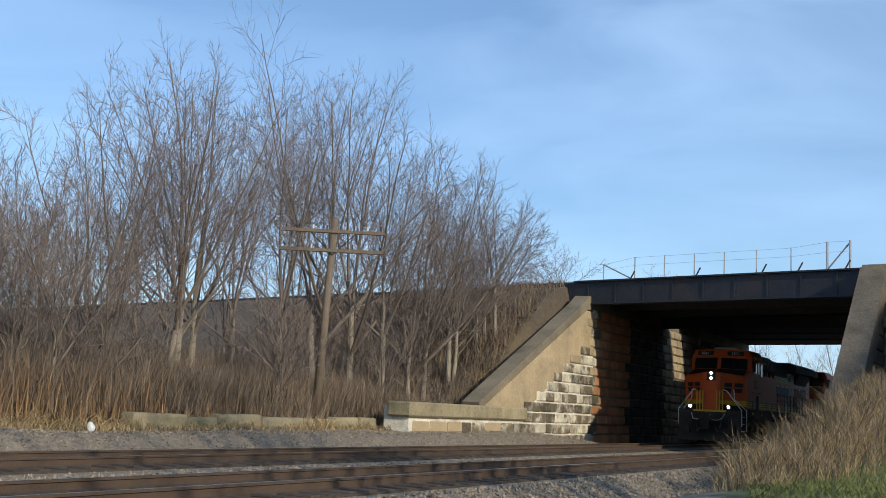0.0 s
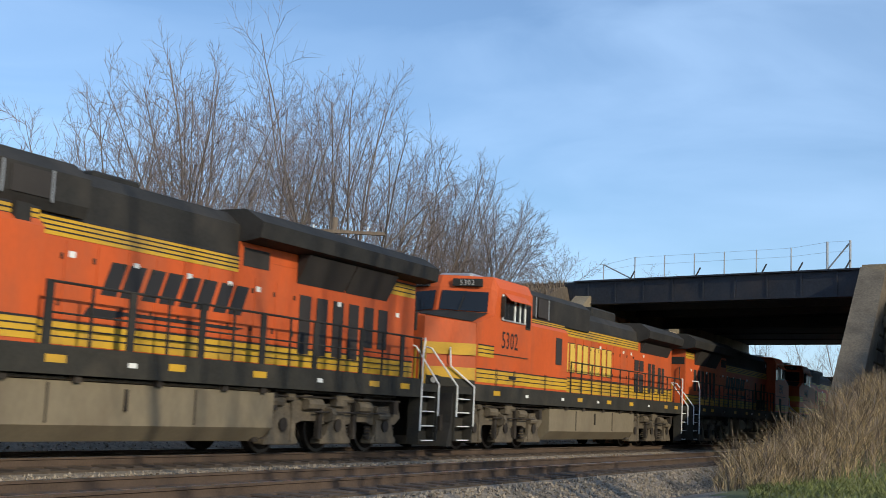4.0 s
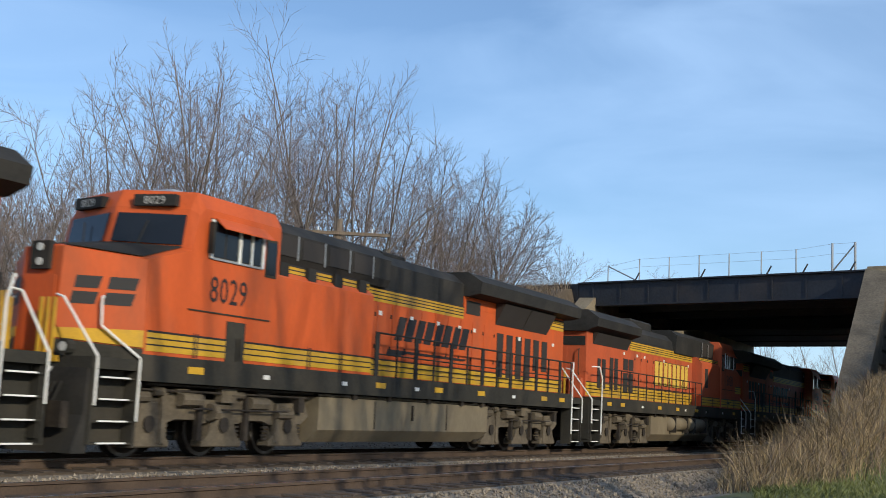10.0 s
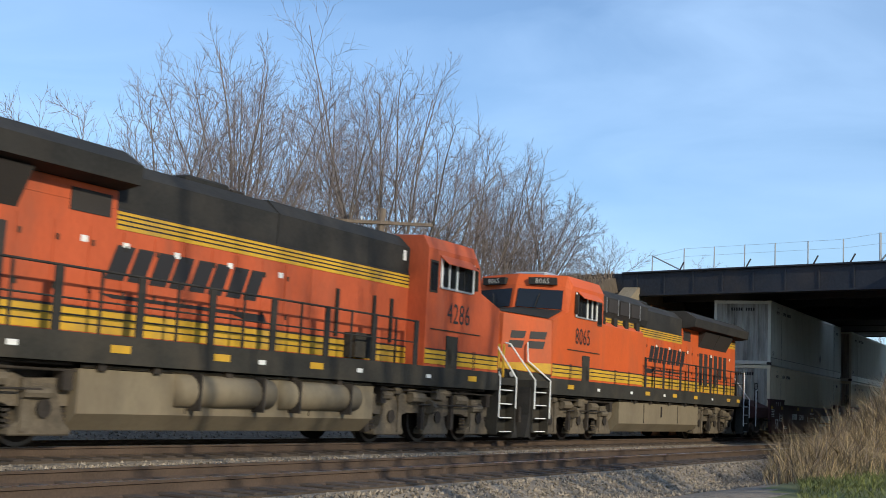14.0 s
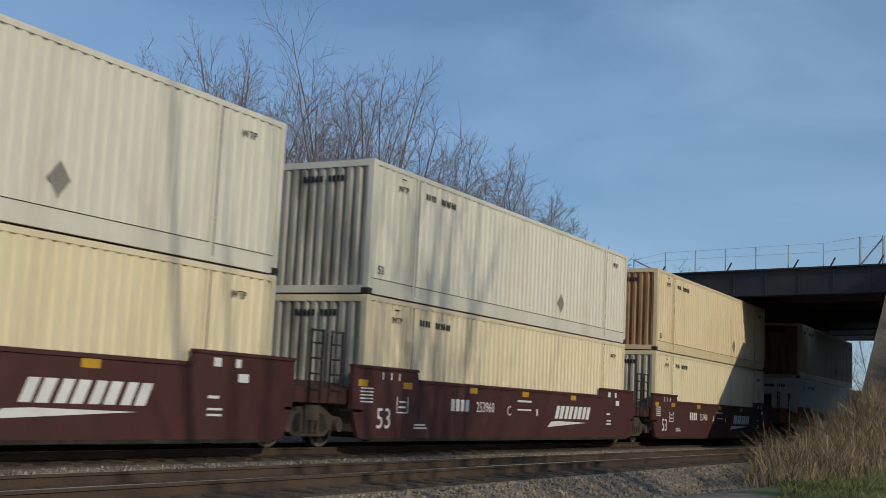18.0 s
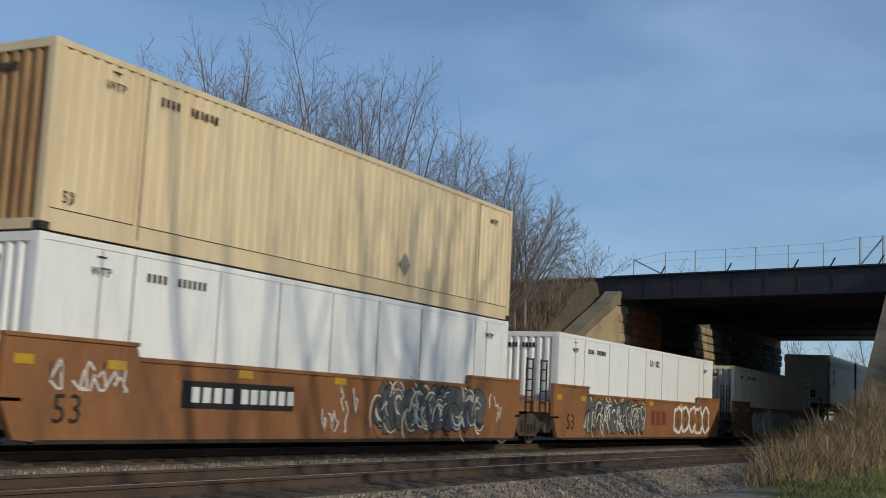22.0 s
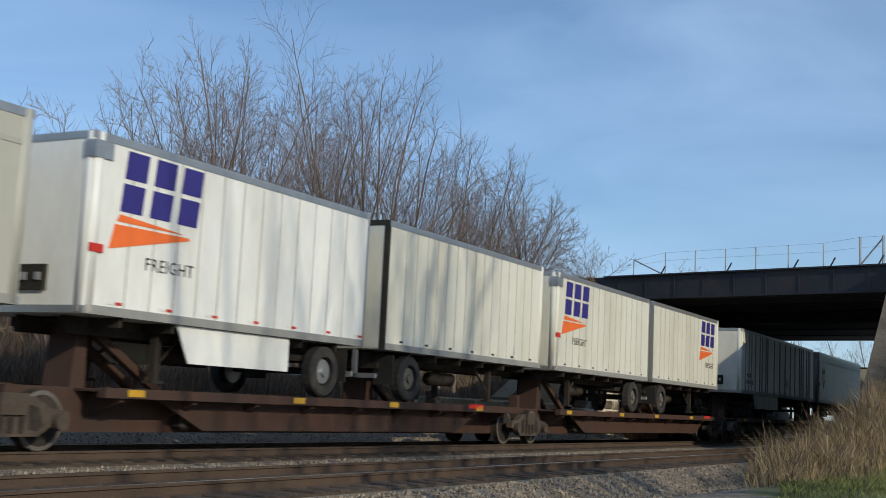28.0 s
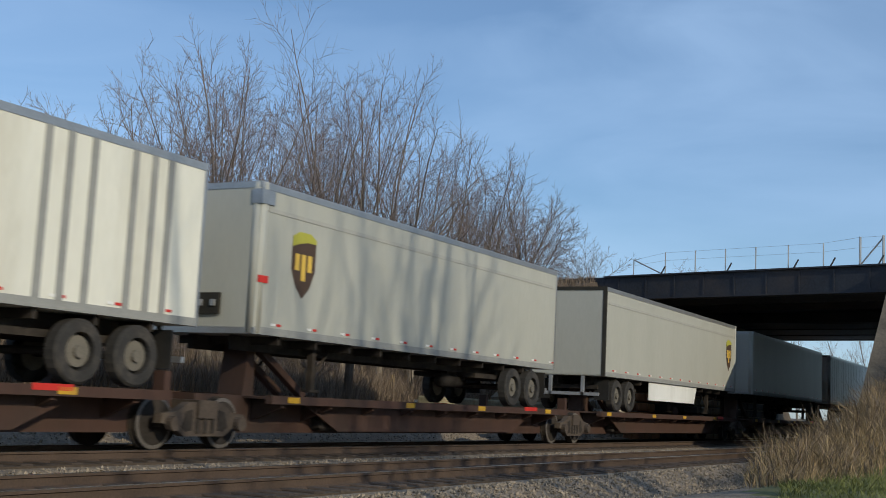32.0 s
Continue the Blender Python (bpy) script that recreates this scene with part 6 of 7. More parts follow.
def mark_maroon(c, letter):
    lat = 1.462
    words("53", 0.62, 0.68, lat, 0.42, WHITE_MARK, c, "length_mark", label="white length number")
    words(letter, 0.36, 7.0, lat, 0.78, WHITE_MARK, c, "unit_letter", label="white unit letter")
    part("owner_bars", one_side([(3.75 + k * 0.25, 3.92 + k * 0.25, lat, lat + 0.004, 0.84, 1.12) for k in range(4)], -1), WHITE_MARK, c, "white marking bars")
    words("253960", 0.36, 5.6, lat, 0.84, WHITE_MARK, c, "car_number", label="white car number", wide=0.9)
    bm = bmesh.new()
    for k in range(4):
        for i, quad in enumerate(twin_bars(10.05 + k * 0.68, 0.56, 0.74, 0.36, 0.45)):
            prism(bm, quad, "y", -lat, -lat - 0.004 - 0.0003 * i)
    prism(bm, [(9.55, 0.50), (12.5, 0.64), (10.3, 0.67), (9.8, 0.65)], "y", -lat, -lat - 0.004)
    part("word_mark", bm, WHITE_MARK, c, "white slanted word mark blocks")
    dims = [(0.55 + k * 0.35, 0.6 + k * 0.35, lat, lat + 0.004, 1.45, 1.6) for k in range(3)] + [(1.2, 1.7, lat, lat + 0.004, 0.75, 0.78), (1.2, 1.23, lat, lat + 0.004, 0.75, 1.1), (1.67, 1.7, lat, lat + 0.004, 0.75, 1.1), (1.3, 1.6, lat, lat + 0.004, 0.86, 0.9), (1.3, 1.6, lat, lat + 0.004, 0.98, 1.01), (7.5, 8.4, lat, lat + 0.004, 1.14, 1.19), (7.5, 8.4, lat, lat + 0.004, 0.92, 0.96), (14.2, 14.6, lat, lat + 0.004, 0.6, 0.64), (14.2, 14.6, lat, lat + 0.004, 0.7, 0.74), (14.2, 14.5, lat, lat + 0.004, 0.9, 0.95), (15.0, 15.3, lat, lat + 0.004, 1.2, 1.35), (14.3, 14.5, lat, lat + 0.004, 1.45, 1.6), (14.9, 15.05, lat, lat + 0.004, 1.45, 1.6)]
    dims += [(-0.3, 0.2, lat, lat + 0.004, 0.95 + 0.07 * k, 0.98 + 0.07 * k) for k in range(5)] + [(8.75, 8.85, lat, lat + 0.004, 0.8, 0.98), (2.0, 2.6, lat, lat + 0.004, 0.42, 0.45), (2.0, 2.5, lat, lat + 0.004, 0.49, 0.52)]
    tagged(part("small_stencils", one_side(dims, -1), WHITE_MARK, c, "small white stencil bars"), kind="stuff")


def blob(rng, x, z, w, h, n=9):
    pts = []
    for i in range(n):
        a = 2 * math.pi * i / n
        k = rng.uniform(0.65, 1.15)
        pts.append((x + math.cos(a) * w * k, min(1.47, max(0.32, z + math.sin(a) * h * k))))
    return pts


def graffiti(c, x0, x1, seed, fills):
    """Spray-painted tag: overlapping outlined lumps, no letters."""
    rng = random.Random(seed)
    lat = 1.464
    d = 0.0
    x = x0
    while x < x1:
        w = rng.uniform(0.28, 0.5)
        pts = blob(rng, x, 0.86 + rng.uniform(-0.06, 0.06), w, 0.55)
        for grow_by, m in ((1.05, TAGS[4]), (1.0, TAGS[rng.choice(fills)])):
            cx, cz = sum(p[0] for p in pts) / len(pts), sum(p[1] for p in pts) / len(pts)
            d += 0.0012
            bm = bmesh.new()
            prism(bm, [(cx + (px - cx) * grow_by, cz + (pz - cz) * grow_by) for px, pz in pts], "y", -lat, -lat - d)
            part("graffiti_patch", bm, m, c)
        for k in range(rng.randint(5, 8)):
            bm = bmesh.new()
            a, r0, zc = rng.uniform(0, 6.28), rng.uniform(0.08, 0.24), rng.uniform(0.6, 1.12)
            q = [Vector((x + math.cos(a + t * 0.5) * r0 * (1 + 0.2 * t), -lat - d - 0.001, zc + math.sin(a + t * 0.5) * r0 * (1 + 0.3 * t))) for t in range(6)]
            t = rng.uniform(0.012, 0.03)
            edge = []
            for i, u in enumerate(q):
                d_ = (q[min(i + 1, 5)] - q[max(i - 1, 0)]).normalized().cross(Vector((0, 1, 0))) * t
                edge.append((bm.verts.new(u - d_), bm.verts.new(u + d_)))
            for e, f in zip(edge, edge[1:]):
                bm.faces.new((e[0], f[0], f[1], e[1]))
            part("graffiti_stroke", bm, TAGS[rng.choice((2, 3, 2, 4))], c)
        x += w * rng.uniform(0.8, 1.1)


def bubbles(c, x0, x1, n, layers, seed):
    """A row of tall rounded sprayed shapes, each in shrinking layers of paint, with a dark slit or two."""
    rng = random.Random(seed)
    lat, step = 1.464, (x1 - x0) / n
    for k in range(n):
        cx, tilt = x0 + (k + 0.5) * step + rng.uniform(-0.05, 0.05), rng.uniform(-0.16, 0.16)
        hw, hh, cz = step * rng.uniform(0.58, 0.68), rng.uniform(0.5, 0.58), 0.86 + rng.uniform(-0.04, 0.04)
        pull = [rng.uniform(0.85, 1.12) for _ in range(16)]
        for j, (size, m) in enumerate(layers):
            pts = []
            for i in range(16):
                a = 2 * math.pi * i / 16
                u, v = math.copysign(abs(math.cos(a)) ** 0.6, math.cos(a)) * hw * pull[i], math.copysign(abs(math.sin(a)) ** 0.6, math.sin(a)) * hh * pull[i]
                inset = (1 - size) * 0.5
                u, v = u - math.copysign(min(abs(u), inset), u), v - math.copysign(min(abs(v), inset), v)
                pts.append((cx + u + tilt * v, min(1.6, max(0.3, cz + v))))
            bm = bmesh.new()
            prism(bm, pts, "y", -lat, -lat - 0.002 - 0.002 * j - 0.0006 * (k % 3))
            part("graffiti_patch", bm, m, c)
        d = lat + 0.003 + 0.002 * len(layers)
        for zc in ((cz + 0.2, cz - 0.22) if k % 2 else (cz - 0.1,)):
            part("graffiti_slit", prisms("y", ([(cx - hw * 0.1, zc - 0.13), (cx + hw * 0.06, zc - 0.15), (cx + hw * 0.12, zc + 0.12), (cx - hw * 0.03, zc + 0.14)], -d, -d - 0.002)), TAGS[4], c)


def scrawl(c, x0, x1, z0, z1, seed, mat):
    rng = random.Random(seed)
    bm = bmesh.new()
    lat = 1.466
    x = x0
    while x < x1:
        p = Vector((x, -lat, rng.uniform(z0, z1)))
        for k in range(5):
            q = Vector((p.x + rng.uniform(-0.1, 0.16), -lat, min(z1, max(z0, p.z + rng.uniform(-0.3, 0.3)))))
            t = (q - p).normalized().cross(Vector((0, 1, 0))) * 0.018
            bm.faces.new([bm.verts.new(v) for v in (p - t, q - t, q + t, p + t)])
            p = q
        x += 0.22
    part("spray_scrawl", bm, mat, c)


WELL = [
    (240.95, MAROON, "maroon articulated well car with white markings", False, True, "B"), (260.35, MAROON, "maroon middle well car unit with white markings", True, True, "C"),
    (279.75, MAROON, "maroon end well car unit with white markings", True, False, "A"), (303.75, RUSTY, "rust-brown well car with graffiti on its sill", False, True, ""),
    (323.4, RUSTY, "rust-brown middle well car unit, heavily tagged", True, True, ""), (343.0, RUSTY, "rust-brown end well car unit with bubble graffiti", True, False, ""),
]
wells = []
for s, m, label, fj, rj, letter in WELL:
    c = well_car(s, m, label, fj, rj)
    wells.append(c)
    if letter:
        mark_maroon(c, letter)
    else:
        words("53", 0.62, 0.68, 1.462, 0.45, INK, c, "length_mark", label="dark length number")
for c, a, b in ((wells[3], 3.2, 6.4), (wells[5], 10.8, 14.0)):
    part("number_panel", one_side([(a, b, 1.461, 1.465, 0.72, 1.18)], -1), INK, c, "black number panel")
    part("number_bars", one_side([(a + 0.25 + k * 0.3, a + 0.45 + k * 0.3, 1.465, 1.469, 0.82, 1.08) for k in range(4)] + [(a + 1.6 + k * 0.28, a + 1.8 + k * 0.28, 1.465, 1.469, 0.82, 1.08) for k in range(6)], -1), WHITE_MARK, c)
graffiti(wells[3], 9.6, 14.4, 3, (1, 1, 1))
scrawl(wells[3], 0.3, 2.0, 0.95, 1.45, 8, TAGS[3])
scrawl(wells[3], 7.4, 8.6, 0.35, 1.3, 9, TAGS[3])
scrawl(wells[3], 14.9, 15.5, 0.5, 1.3, 10, TAGS[3])
graffiti(wells[4], 2.2, 7.2, 5, (1, 1, 1))
bubbles(wells[4], 10.6, 15.1, 5, ((1.06, TAGS[4]), (0.94, TAGS[3]), (0.72, RUSTY)), 6)
for k in range(3):
    part("brand_block", boxes((8.0 + k * 0.6, 8.4 + k * 0.6, -1.470, -1.464, 0.62, 1.1)), material("dull_red_mark", (0.17, 0.04, 0.025), 0.7, vary=0.15) if k == 0 else bpy.data.materials["dull_red_mark"], wells[4])
bubbles(wells[5], 2.6, 6.4, 4, ((1.04, TAGS[4]), (0.94, TAGS[2]), (0.6, TAGS[3])), 7)
bubbles(wells[5], 6.4, 10.0, 4, ((1.04, TAGS[4]), (0.92, TAGS[0]), (0.55, TAGS[5])), 17)
scrawl(wells[5], 10.2, 10.7, 0.6, 1.4, 11, TAGS[3])


# ---- spine cars ----
SPINE = well_paint("spine_car_brown", (0.06, 0.031, 0.021), (0.04, 0.028, 0.021), 0.7)


def spine_unit(s0, s1, label, front_end_, rear_end_):
    L = s1 - s0
    c = car("spine_car", s0, label, "freight car", group="spine cars")
    part("centre_sill", prisms("y", ([(0.3, 0.72), (1.4, 0.28), (L - 1.4, 0.28), (L - 0.3, 0.72), (L - 0.3, 0.98), (0.3, 0.98)], -0.62, 0.62)), SPINE, c, "deep centre sill")
    for side in (-1, 1):
        part("side_channel", one_side([(1.6, L - 1.2, 1.22, 1.38, 0.84, 1.0)], side), SPINE, c, "rusty brown side channel")
        part("deck_plate", one_side([(L * 0.42, L - 1.3, 0.46, 1.22, 0.93, 0.97), (1.7, L * 0.30, 0.46, 1.22, 0.93, 0.97)], side), SPINE, c)
        for k in range(9):
            x = 2.0 + k * (L - 4.0) / 8
            part("cross_bearer", prisms("x", ([(side * 0.45, 0.45), (side * 1.3, 0.78), (side * 1.3, 0.9), (side * 0.45, 0.9)], x, x + 0.12)), SPINE, c)
        for x in (2.1, 6.6, 10.2, 14.4):
            if x < L - 1.5:
                part("reflector", one_side([(x, x + 0.38, 1.381, 1.387, 0.87, 0.98)], side), YELLOW, c, "yellow reflector")
        part("red_flag_plate", one_side([(L - 4.2, L - 3.4, 1.381, 1.387, 0.92, 1.02)], side), REDDISH, c)
        part("side_web", prisms("y", ([(3.2, 0.83), (4.4, 0.33), (L - 4.2, 0.33), (L - 3.0, 0.83)], side * 1.0, side * 1.04)), SPINE, c, "deep brown web plate")
        part("end_guard", one_side([(L - 1.4, L - 1.25, 1.15, 1.38, 0.84, 1.32)], side), SPINE, c)
    for x0, x1, lat in ((4.0, 6.2, 0.9), (9.0, 10.4, 0.8)):
        part("brake_rigging", bevelled(x0, x1, -lat, lat, 0.34, 0.61, 0.05), GREASE, c)
    freight_truck(c, 0.0 if not front_end_ else 1.9)
    if rear_end_:
        freight_truck(c, L - 1.9)
    if front_end_ or rear_end_:
        bm = bmesh.new()
        if front_end_:
            rod(bm, (-0.1, 0, 0.85), (1.0, 0, 0.85), 0.12, 8)
        if rear_end_:
            rod(bm, (L - 1.0, 0, 0.85), (L + 0.1, 0, 0.85), 0.12, 8)
        part("coupler", bm, GREASE, c)
    return c


def hitch(c, x):
    """Trailer hitch: an inclined strut and a stand."""
    h = part("trailer_hitch", prisms("y", ([(x - 0.1, 0.98), (x + 0.25, 0.98), (x + 0.2, 2.0), (x, 2.0)], -0.3, 0.3), ([(x + 0.2, 1.9), (x + 0.3, 2.0), (x + 2.0, 1.05), (x + 1.85, 0.98)], -0.35, -0.2), ([(x + 0.2, 1.9), (x + 0.3, 2.0), (x + 2.0, 1.05), (x + 1.85, 0.98)], 0.2, 0.35)), SPINE, c, "trailer hitch with diagonal strut")
    part("hitch_plate", boxes((x - 0.25, x + 0.45, -0.45, 0.45, 1.98, 2.06)), GREASE, h)


# ---- trailers ----
def sheet_paint(name, base, dirt=(0.35, 0.33, 0.28), amount=0.3):
    return material(name, base, 0.45, vary=0.05, scale=0.8, fine=12, bump=0.02, dirt=dirt, dirt_amount=amount, dirt_scale=0.6, stretch=(1, 1, 0.3))


T_WHITE = sheet_paint("white_trailer_sheet", (0.80, 0.80, 0.77))
T_WARM = sheet_paint("ivory_trailer_sheet", (0.70, 0.685, 0.60), (0.36, 0.32, 0.22), 0.4)
T_GREY = sheet_paint("grey_trailer_sheet", (0.42, 0.415, 0.365), (0.33, 0.33, 0.29), 0.3)
ALU = material("aluminium_trim", (0.42, 0.42, 0.42), 0.4, metal=0.7, vary=0.15, scale=3, bump=0.03)
POST_GREY = material("grey_side_post", (0.27, 0.27, 0.255), 0.6, vary=0.15, bump=0.02)
GRIMY = material("grimy_plastic", (0.06, 0.055, 0.045), 0.45, vary=0.35, scale=1.5, fine=14, bump=0.15, dirt=(0.13, 0.115, 0.09), dirt_amount=0.7, dirt_scale=1.2, stretch=(3, 1, 0.4))
DIM = material("dull_seam", (0.38, 0.37, 0.335), 0.6, vary=0.1, bump=0)


HUB = material("dusty_hub", (0.14, 0.125, 0.1), 0.8, vary=0.25, scale=4, bump=0.1)


def road_wheel(parent, x, lat_sign, bright=False):
    bm = bmesh.new()
    s = lat_sign
    prof = [(0.50, 1.02), (0.50, 1.22), (0.46, 1.26), (0.30, 1.26), (0.30, 1.02)]
    n = 22
    rings = []
    for i in range(n):
        a = 2 * math.pi * i / n
        rings.append([bm.verts.new((math.cos(a) * r, s * y, math.sin(a) * r)) for r, y in prof])
    for i in range(n):
        a, b = rings[i], rings[(i + 1) % n]
        for k in range(len(prof) - 1):
            bm.faces.new((a[k], b[k], b[k + 1], a[k + 1]))
    w = part("road_wheel", bm, TYRE, parent, "black rubber tyre")
    w.location = (x, 0, -0.58)
    rim = bmesh.new()
    rod(rim, (0, s * 1.03, 0), (0, s * 1.20, 0), 0.30, 16, 0.24)
    rod(rim, (0, s * 1.20, 0), (0, s * 1.26, 0), 0.10, 10)
    part("wheel_hub", rim, ALU if bright else HUB, w, "bright wheel hub" if bright else "dusty wheel hub")


def trailer(s, length, mat, label, ribs=0.0, rib_mat=None, axles=1, dark_end=False, fair=None, skirt=(2.25, 5.5), gloss_corner=False, backwards=False):
    """Box trailer on a spine car; z of the body's floor is 2.1 above the rails."""
    t = car("semi_trailer", s, label, "trailer", z=2.1, group="trailers on the spine cars")
    w, h = 1.295, 2.83
    part("body", bevelled(0.0, length, -w, w, 0.0, h, 0.05, 2), mat, t, "sheet-metal box body")
    part("roof_rail", boxes((0.02, length - 0.02, -w - 0.012, -w + 0.05, h - 0.14, h - 0.01), (0.02, length - 0.02, w - 0.05, w + 0.012, h - 0.14, h - 0.01)), ALU, t, "aluminium roof rail")
    part("bottom_rail", mirror_sides([(0.05, length - 0.05, w - 0.04, w + 0.014, 0.0, 0.14)]), POST_GREY, t, "dull grey bottom rail")
    for side in (-1, 1):
        if ribs:
            n = int((length - 0.5) / ribs)
            for k in range(1, n):
                x = 0.3 + k * (length - 0.6) / n
                wd = 0.05 if rib_mat is ALU else 0.012
                part("side_post", one_side([(x - wd, x + wd, w, w + (0.022 if rib_mat is ALU else 0.006), 0.14, h - 0.14)], side), rib_mat, t)
        n = int(length / 0.62)
        dims = [(0.5 + k * (length - 0.9) / n, 0.5 + k * (length - 0.9) / n + 0.16, w + 0.003, w + 0.012, 0.18, 0.225) for k in range(n + 1)]
        part("reflective_tape", one_side(dims[::2], side), WHITE_MARK, t)
        part("reflective_tape", one_side([(a + 0.18, b + 0.16, c_, d, e, f) for a, b, c_, d, e, f in dims[::2]], side), REDDISH if mat is T_WHITE or length > 12 else INK, t)
    for z0 in (0.0, h - 0.12):
        part("front_frame", boxes((-0.012, 0.06, -w, w, z0, z0 + 0.12)), ALU, t)
    for y in (-w + 0.02, w - 0.22):
        bm = bmesh.new()
        rod(bm, (0.12, y + 0.1, 0.02), (0.12, y + 0.1, h - 0.01), 0.145, 14)
        part("corner_post", bm, mat, t, "rounded front corner post", True)
        if gloss_corner:
            part("corner_cap", boxes((-0.035, 0.36, y - 0.055 if y < 0 else y + 0.02, y + 0.18 if y < 0 else y + 0.255, h - 0.42, h - 0.15)), ALU, t, "bright metal corner cap")
            part("warning_strip", boxes((0.02, 0.3, y - 0.052 if y < 0 else y + 0.02, y + 0.15 if y < 0 else y + 0.252, 0.95, 1.08)), REDDISH, t, "red warning strip")
    box_ = part("connection_box", boxes((-0.06, 0.0, -0.5, 0.1, 0.35, 0.75)), DARK, t, "dark connector box")
    for k in range(2):
        part("glad_hand", boxes((-0.1, -0.06, -0.42 + k * 0.3, -0.32 + k * 0.3, 0.5, 0.62)), GALV, box_)
    part("rear_frame", boxes((length - 0.06, length + 0.012, -w - 0.004, -w + 0.12, 0, h), (length - 0.06, length + 0.012, w - 0.12, w + 0.004, 0, h), (length - 0.06, length + 0.012, -w + 0.12, w - 0.12, h - 0.12, h)), DARK if dark_end else ALU, t, "rear door frame")
    part("chassis", boxes((0.4, length - 0.3, -0.55, -0.42, -0.28, -0.004), (0.4, length - 0.3, 0.42, 0.55, -0.28, -0.004), (length - 4.2 if axles == 2 else length - 2.2, length - 0.4, -0.9, 0.9, -0.4, -0.28)), GREASE, t)
    for k in range(int(length / 1.3)):
        part("cross_member", boxes((0.9 + k * 1.25, 0.98 + k * 1.25, -1.2, 1.2, -0.16, -0.004)), GREASE, t)
    part("air_tank", rods(((length - 5.0, -0.3, -0.5), (length - 3.9, -0.3, -0.5), 0.17), n=12), GREASE, t, "dark air tank", True)
    part("tank_bracket", boxes((length - 4.7, length - 4.2, -0.36, -0.24, -0.36, -0.16)), GREASE, t)
    xl = 2.6 if length > 12 else 2.2
    for side in (-1, 1):
        lg = part("landing_leg", one_side([(xl, xl + 0.13, 0.72, 0.85, -0.95, -0.004), (xl - 0.1, xl + 0.23, 0.68, 0.9, -1.0, -0.95)], side), GREASE, t, "landing gear leg")
        part("leg_brace", rods(((xl + 0.06, side * 0.78, -0.75), (xl + 0.9, side * 0.7, -0.05), 0.03)), GREASE, lg)
        xs_ = [length - 1.3] if axles == 1 else [length - 2.6, length - 1.35]
        for x in xs_:
            road_wheel(t, x, side, fair is T_WHITE and length < 9)
        part("mud_flap", one_side([(length - 0.55, length - 0.52, 0.75, 1.25, -0.75, -0.1)], side), BLACK, t)
        if fair:
            bm = bmesh.new()
            prism(bm, [(skirt[0], -0.01), (skirt[1], -0.01), (skirt[1], -0.64), (skirt[0] + 0.35, -0.64)], "y", side * 1.2, side * 1.23)
            part("side_skirt", bm, fair, t, "white aerodynamic side skirt" if fair is T_WHITE else "dark grimy plastic side skirt")
    for x in ([length - 1.3] if axles == 1 else [length - 2.6, length - 1.35]):
        part("axle", rods(((x, -1.0, -0.58), (x, 1.0, -0.58), 0.07)), GREASE, t)
    part("under_ride_bar", boxes((length - 0.1, length - 0.02, -1.1, 1.1, -0.62, -0.52), (length - 0.1, length - 0.02, -0.6, -0.5, -0.62, 0), (length - 0.1, length - 0.02, 0.5, 0.6, -0.62, 0)), GALV, t)
    if backwards:      # the doors lead: mirror the whole trailer end for end
        for ob in [t, *t.children_recursive]:
            if ob.parent and ob.location.x:
                ob.location.x = length - ob.location.x
            elif ob.type == "MESH" and (ob.parent is t or not ob.parent.location.x):
                ob.data.transform(Matrix.Translation((length, 0, 0)) @ Matrix.Diagonal((-1, 1, 1, 1)))
                ob.data.flip_normals()
    return t


def wedge_logo(t, x, z, k=1.0):
    """Navy blocks over an orange wedge and a small dark bar: plain shapes."""
    lat = 1.298
    for i in range(3):
        for z0, z1 in ((0.0, 0.45), (0.53, 0.98)):
            a, b = 0.04 + i * 0.68 + 0.1 * z0, 0.04 + i * 0.68 + 0.1 * z1
            part("logo_block", prisms("y", ([(x + u * k, z + v * k) for u, v in ((a, z0), (a + 0.5, z0), (b + 0.5, z1), (b, z1))], -lat, -lat - 0.006)), BLUE, t, "plain navy logo block")
    part("logo_wedge", prisms("y", ([(x - 0.15 * k, z - 0.62 * k), (x + 1.75 * k, z - 0.24 * k), (x + 1.72 * k, z - 0.20 * k), (x - 0.05 * k, z - 0.22 * k)], -lat, -lat - 0.006), ([(x - 0.02 * k, z - 0.17 * k), (x + 1.6 * k, z - 0.16 * k), (x + 0.05 * k, z - 0.05 * k)], -lat, -lat - 0.006)), FLAME, t, "orange logo wedge")
    words("FREIGHT", 0.3 * k, x + 1.3 * k, lat, z - 0.86 * k, INK, t, "lettering", label="small dark word under the wedge")


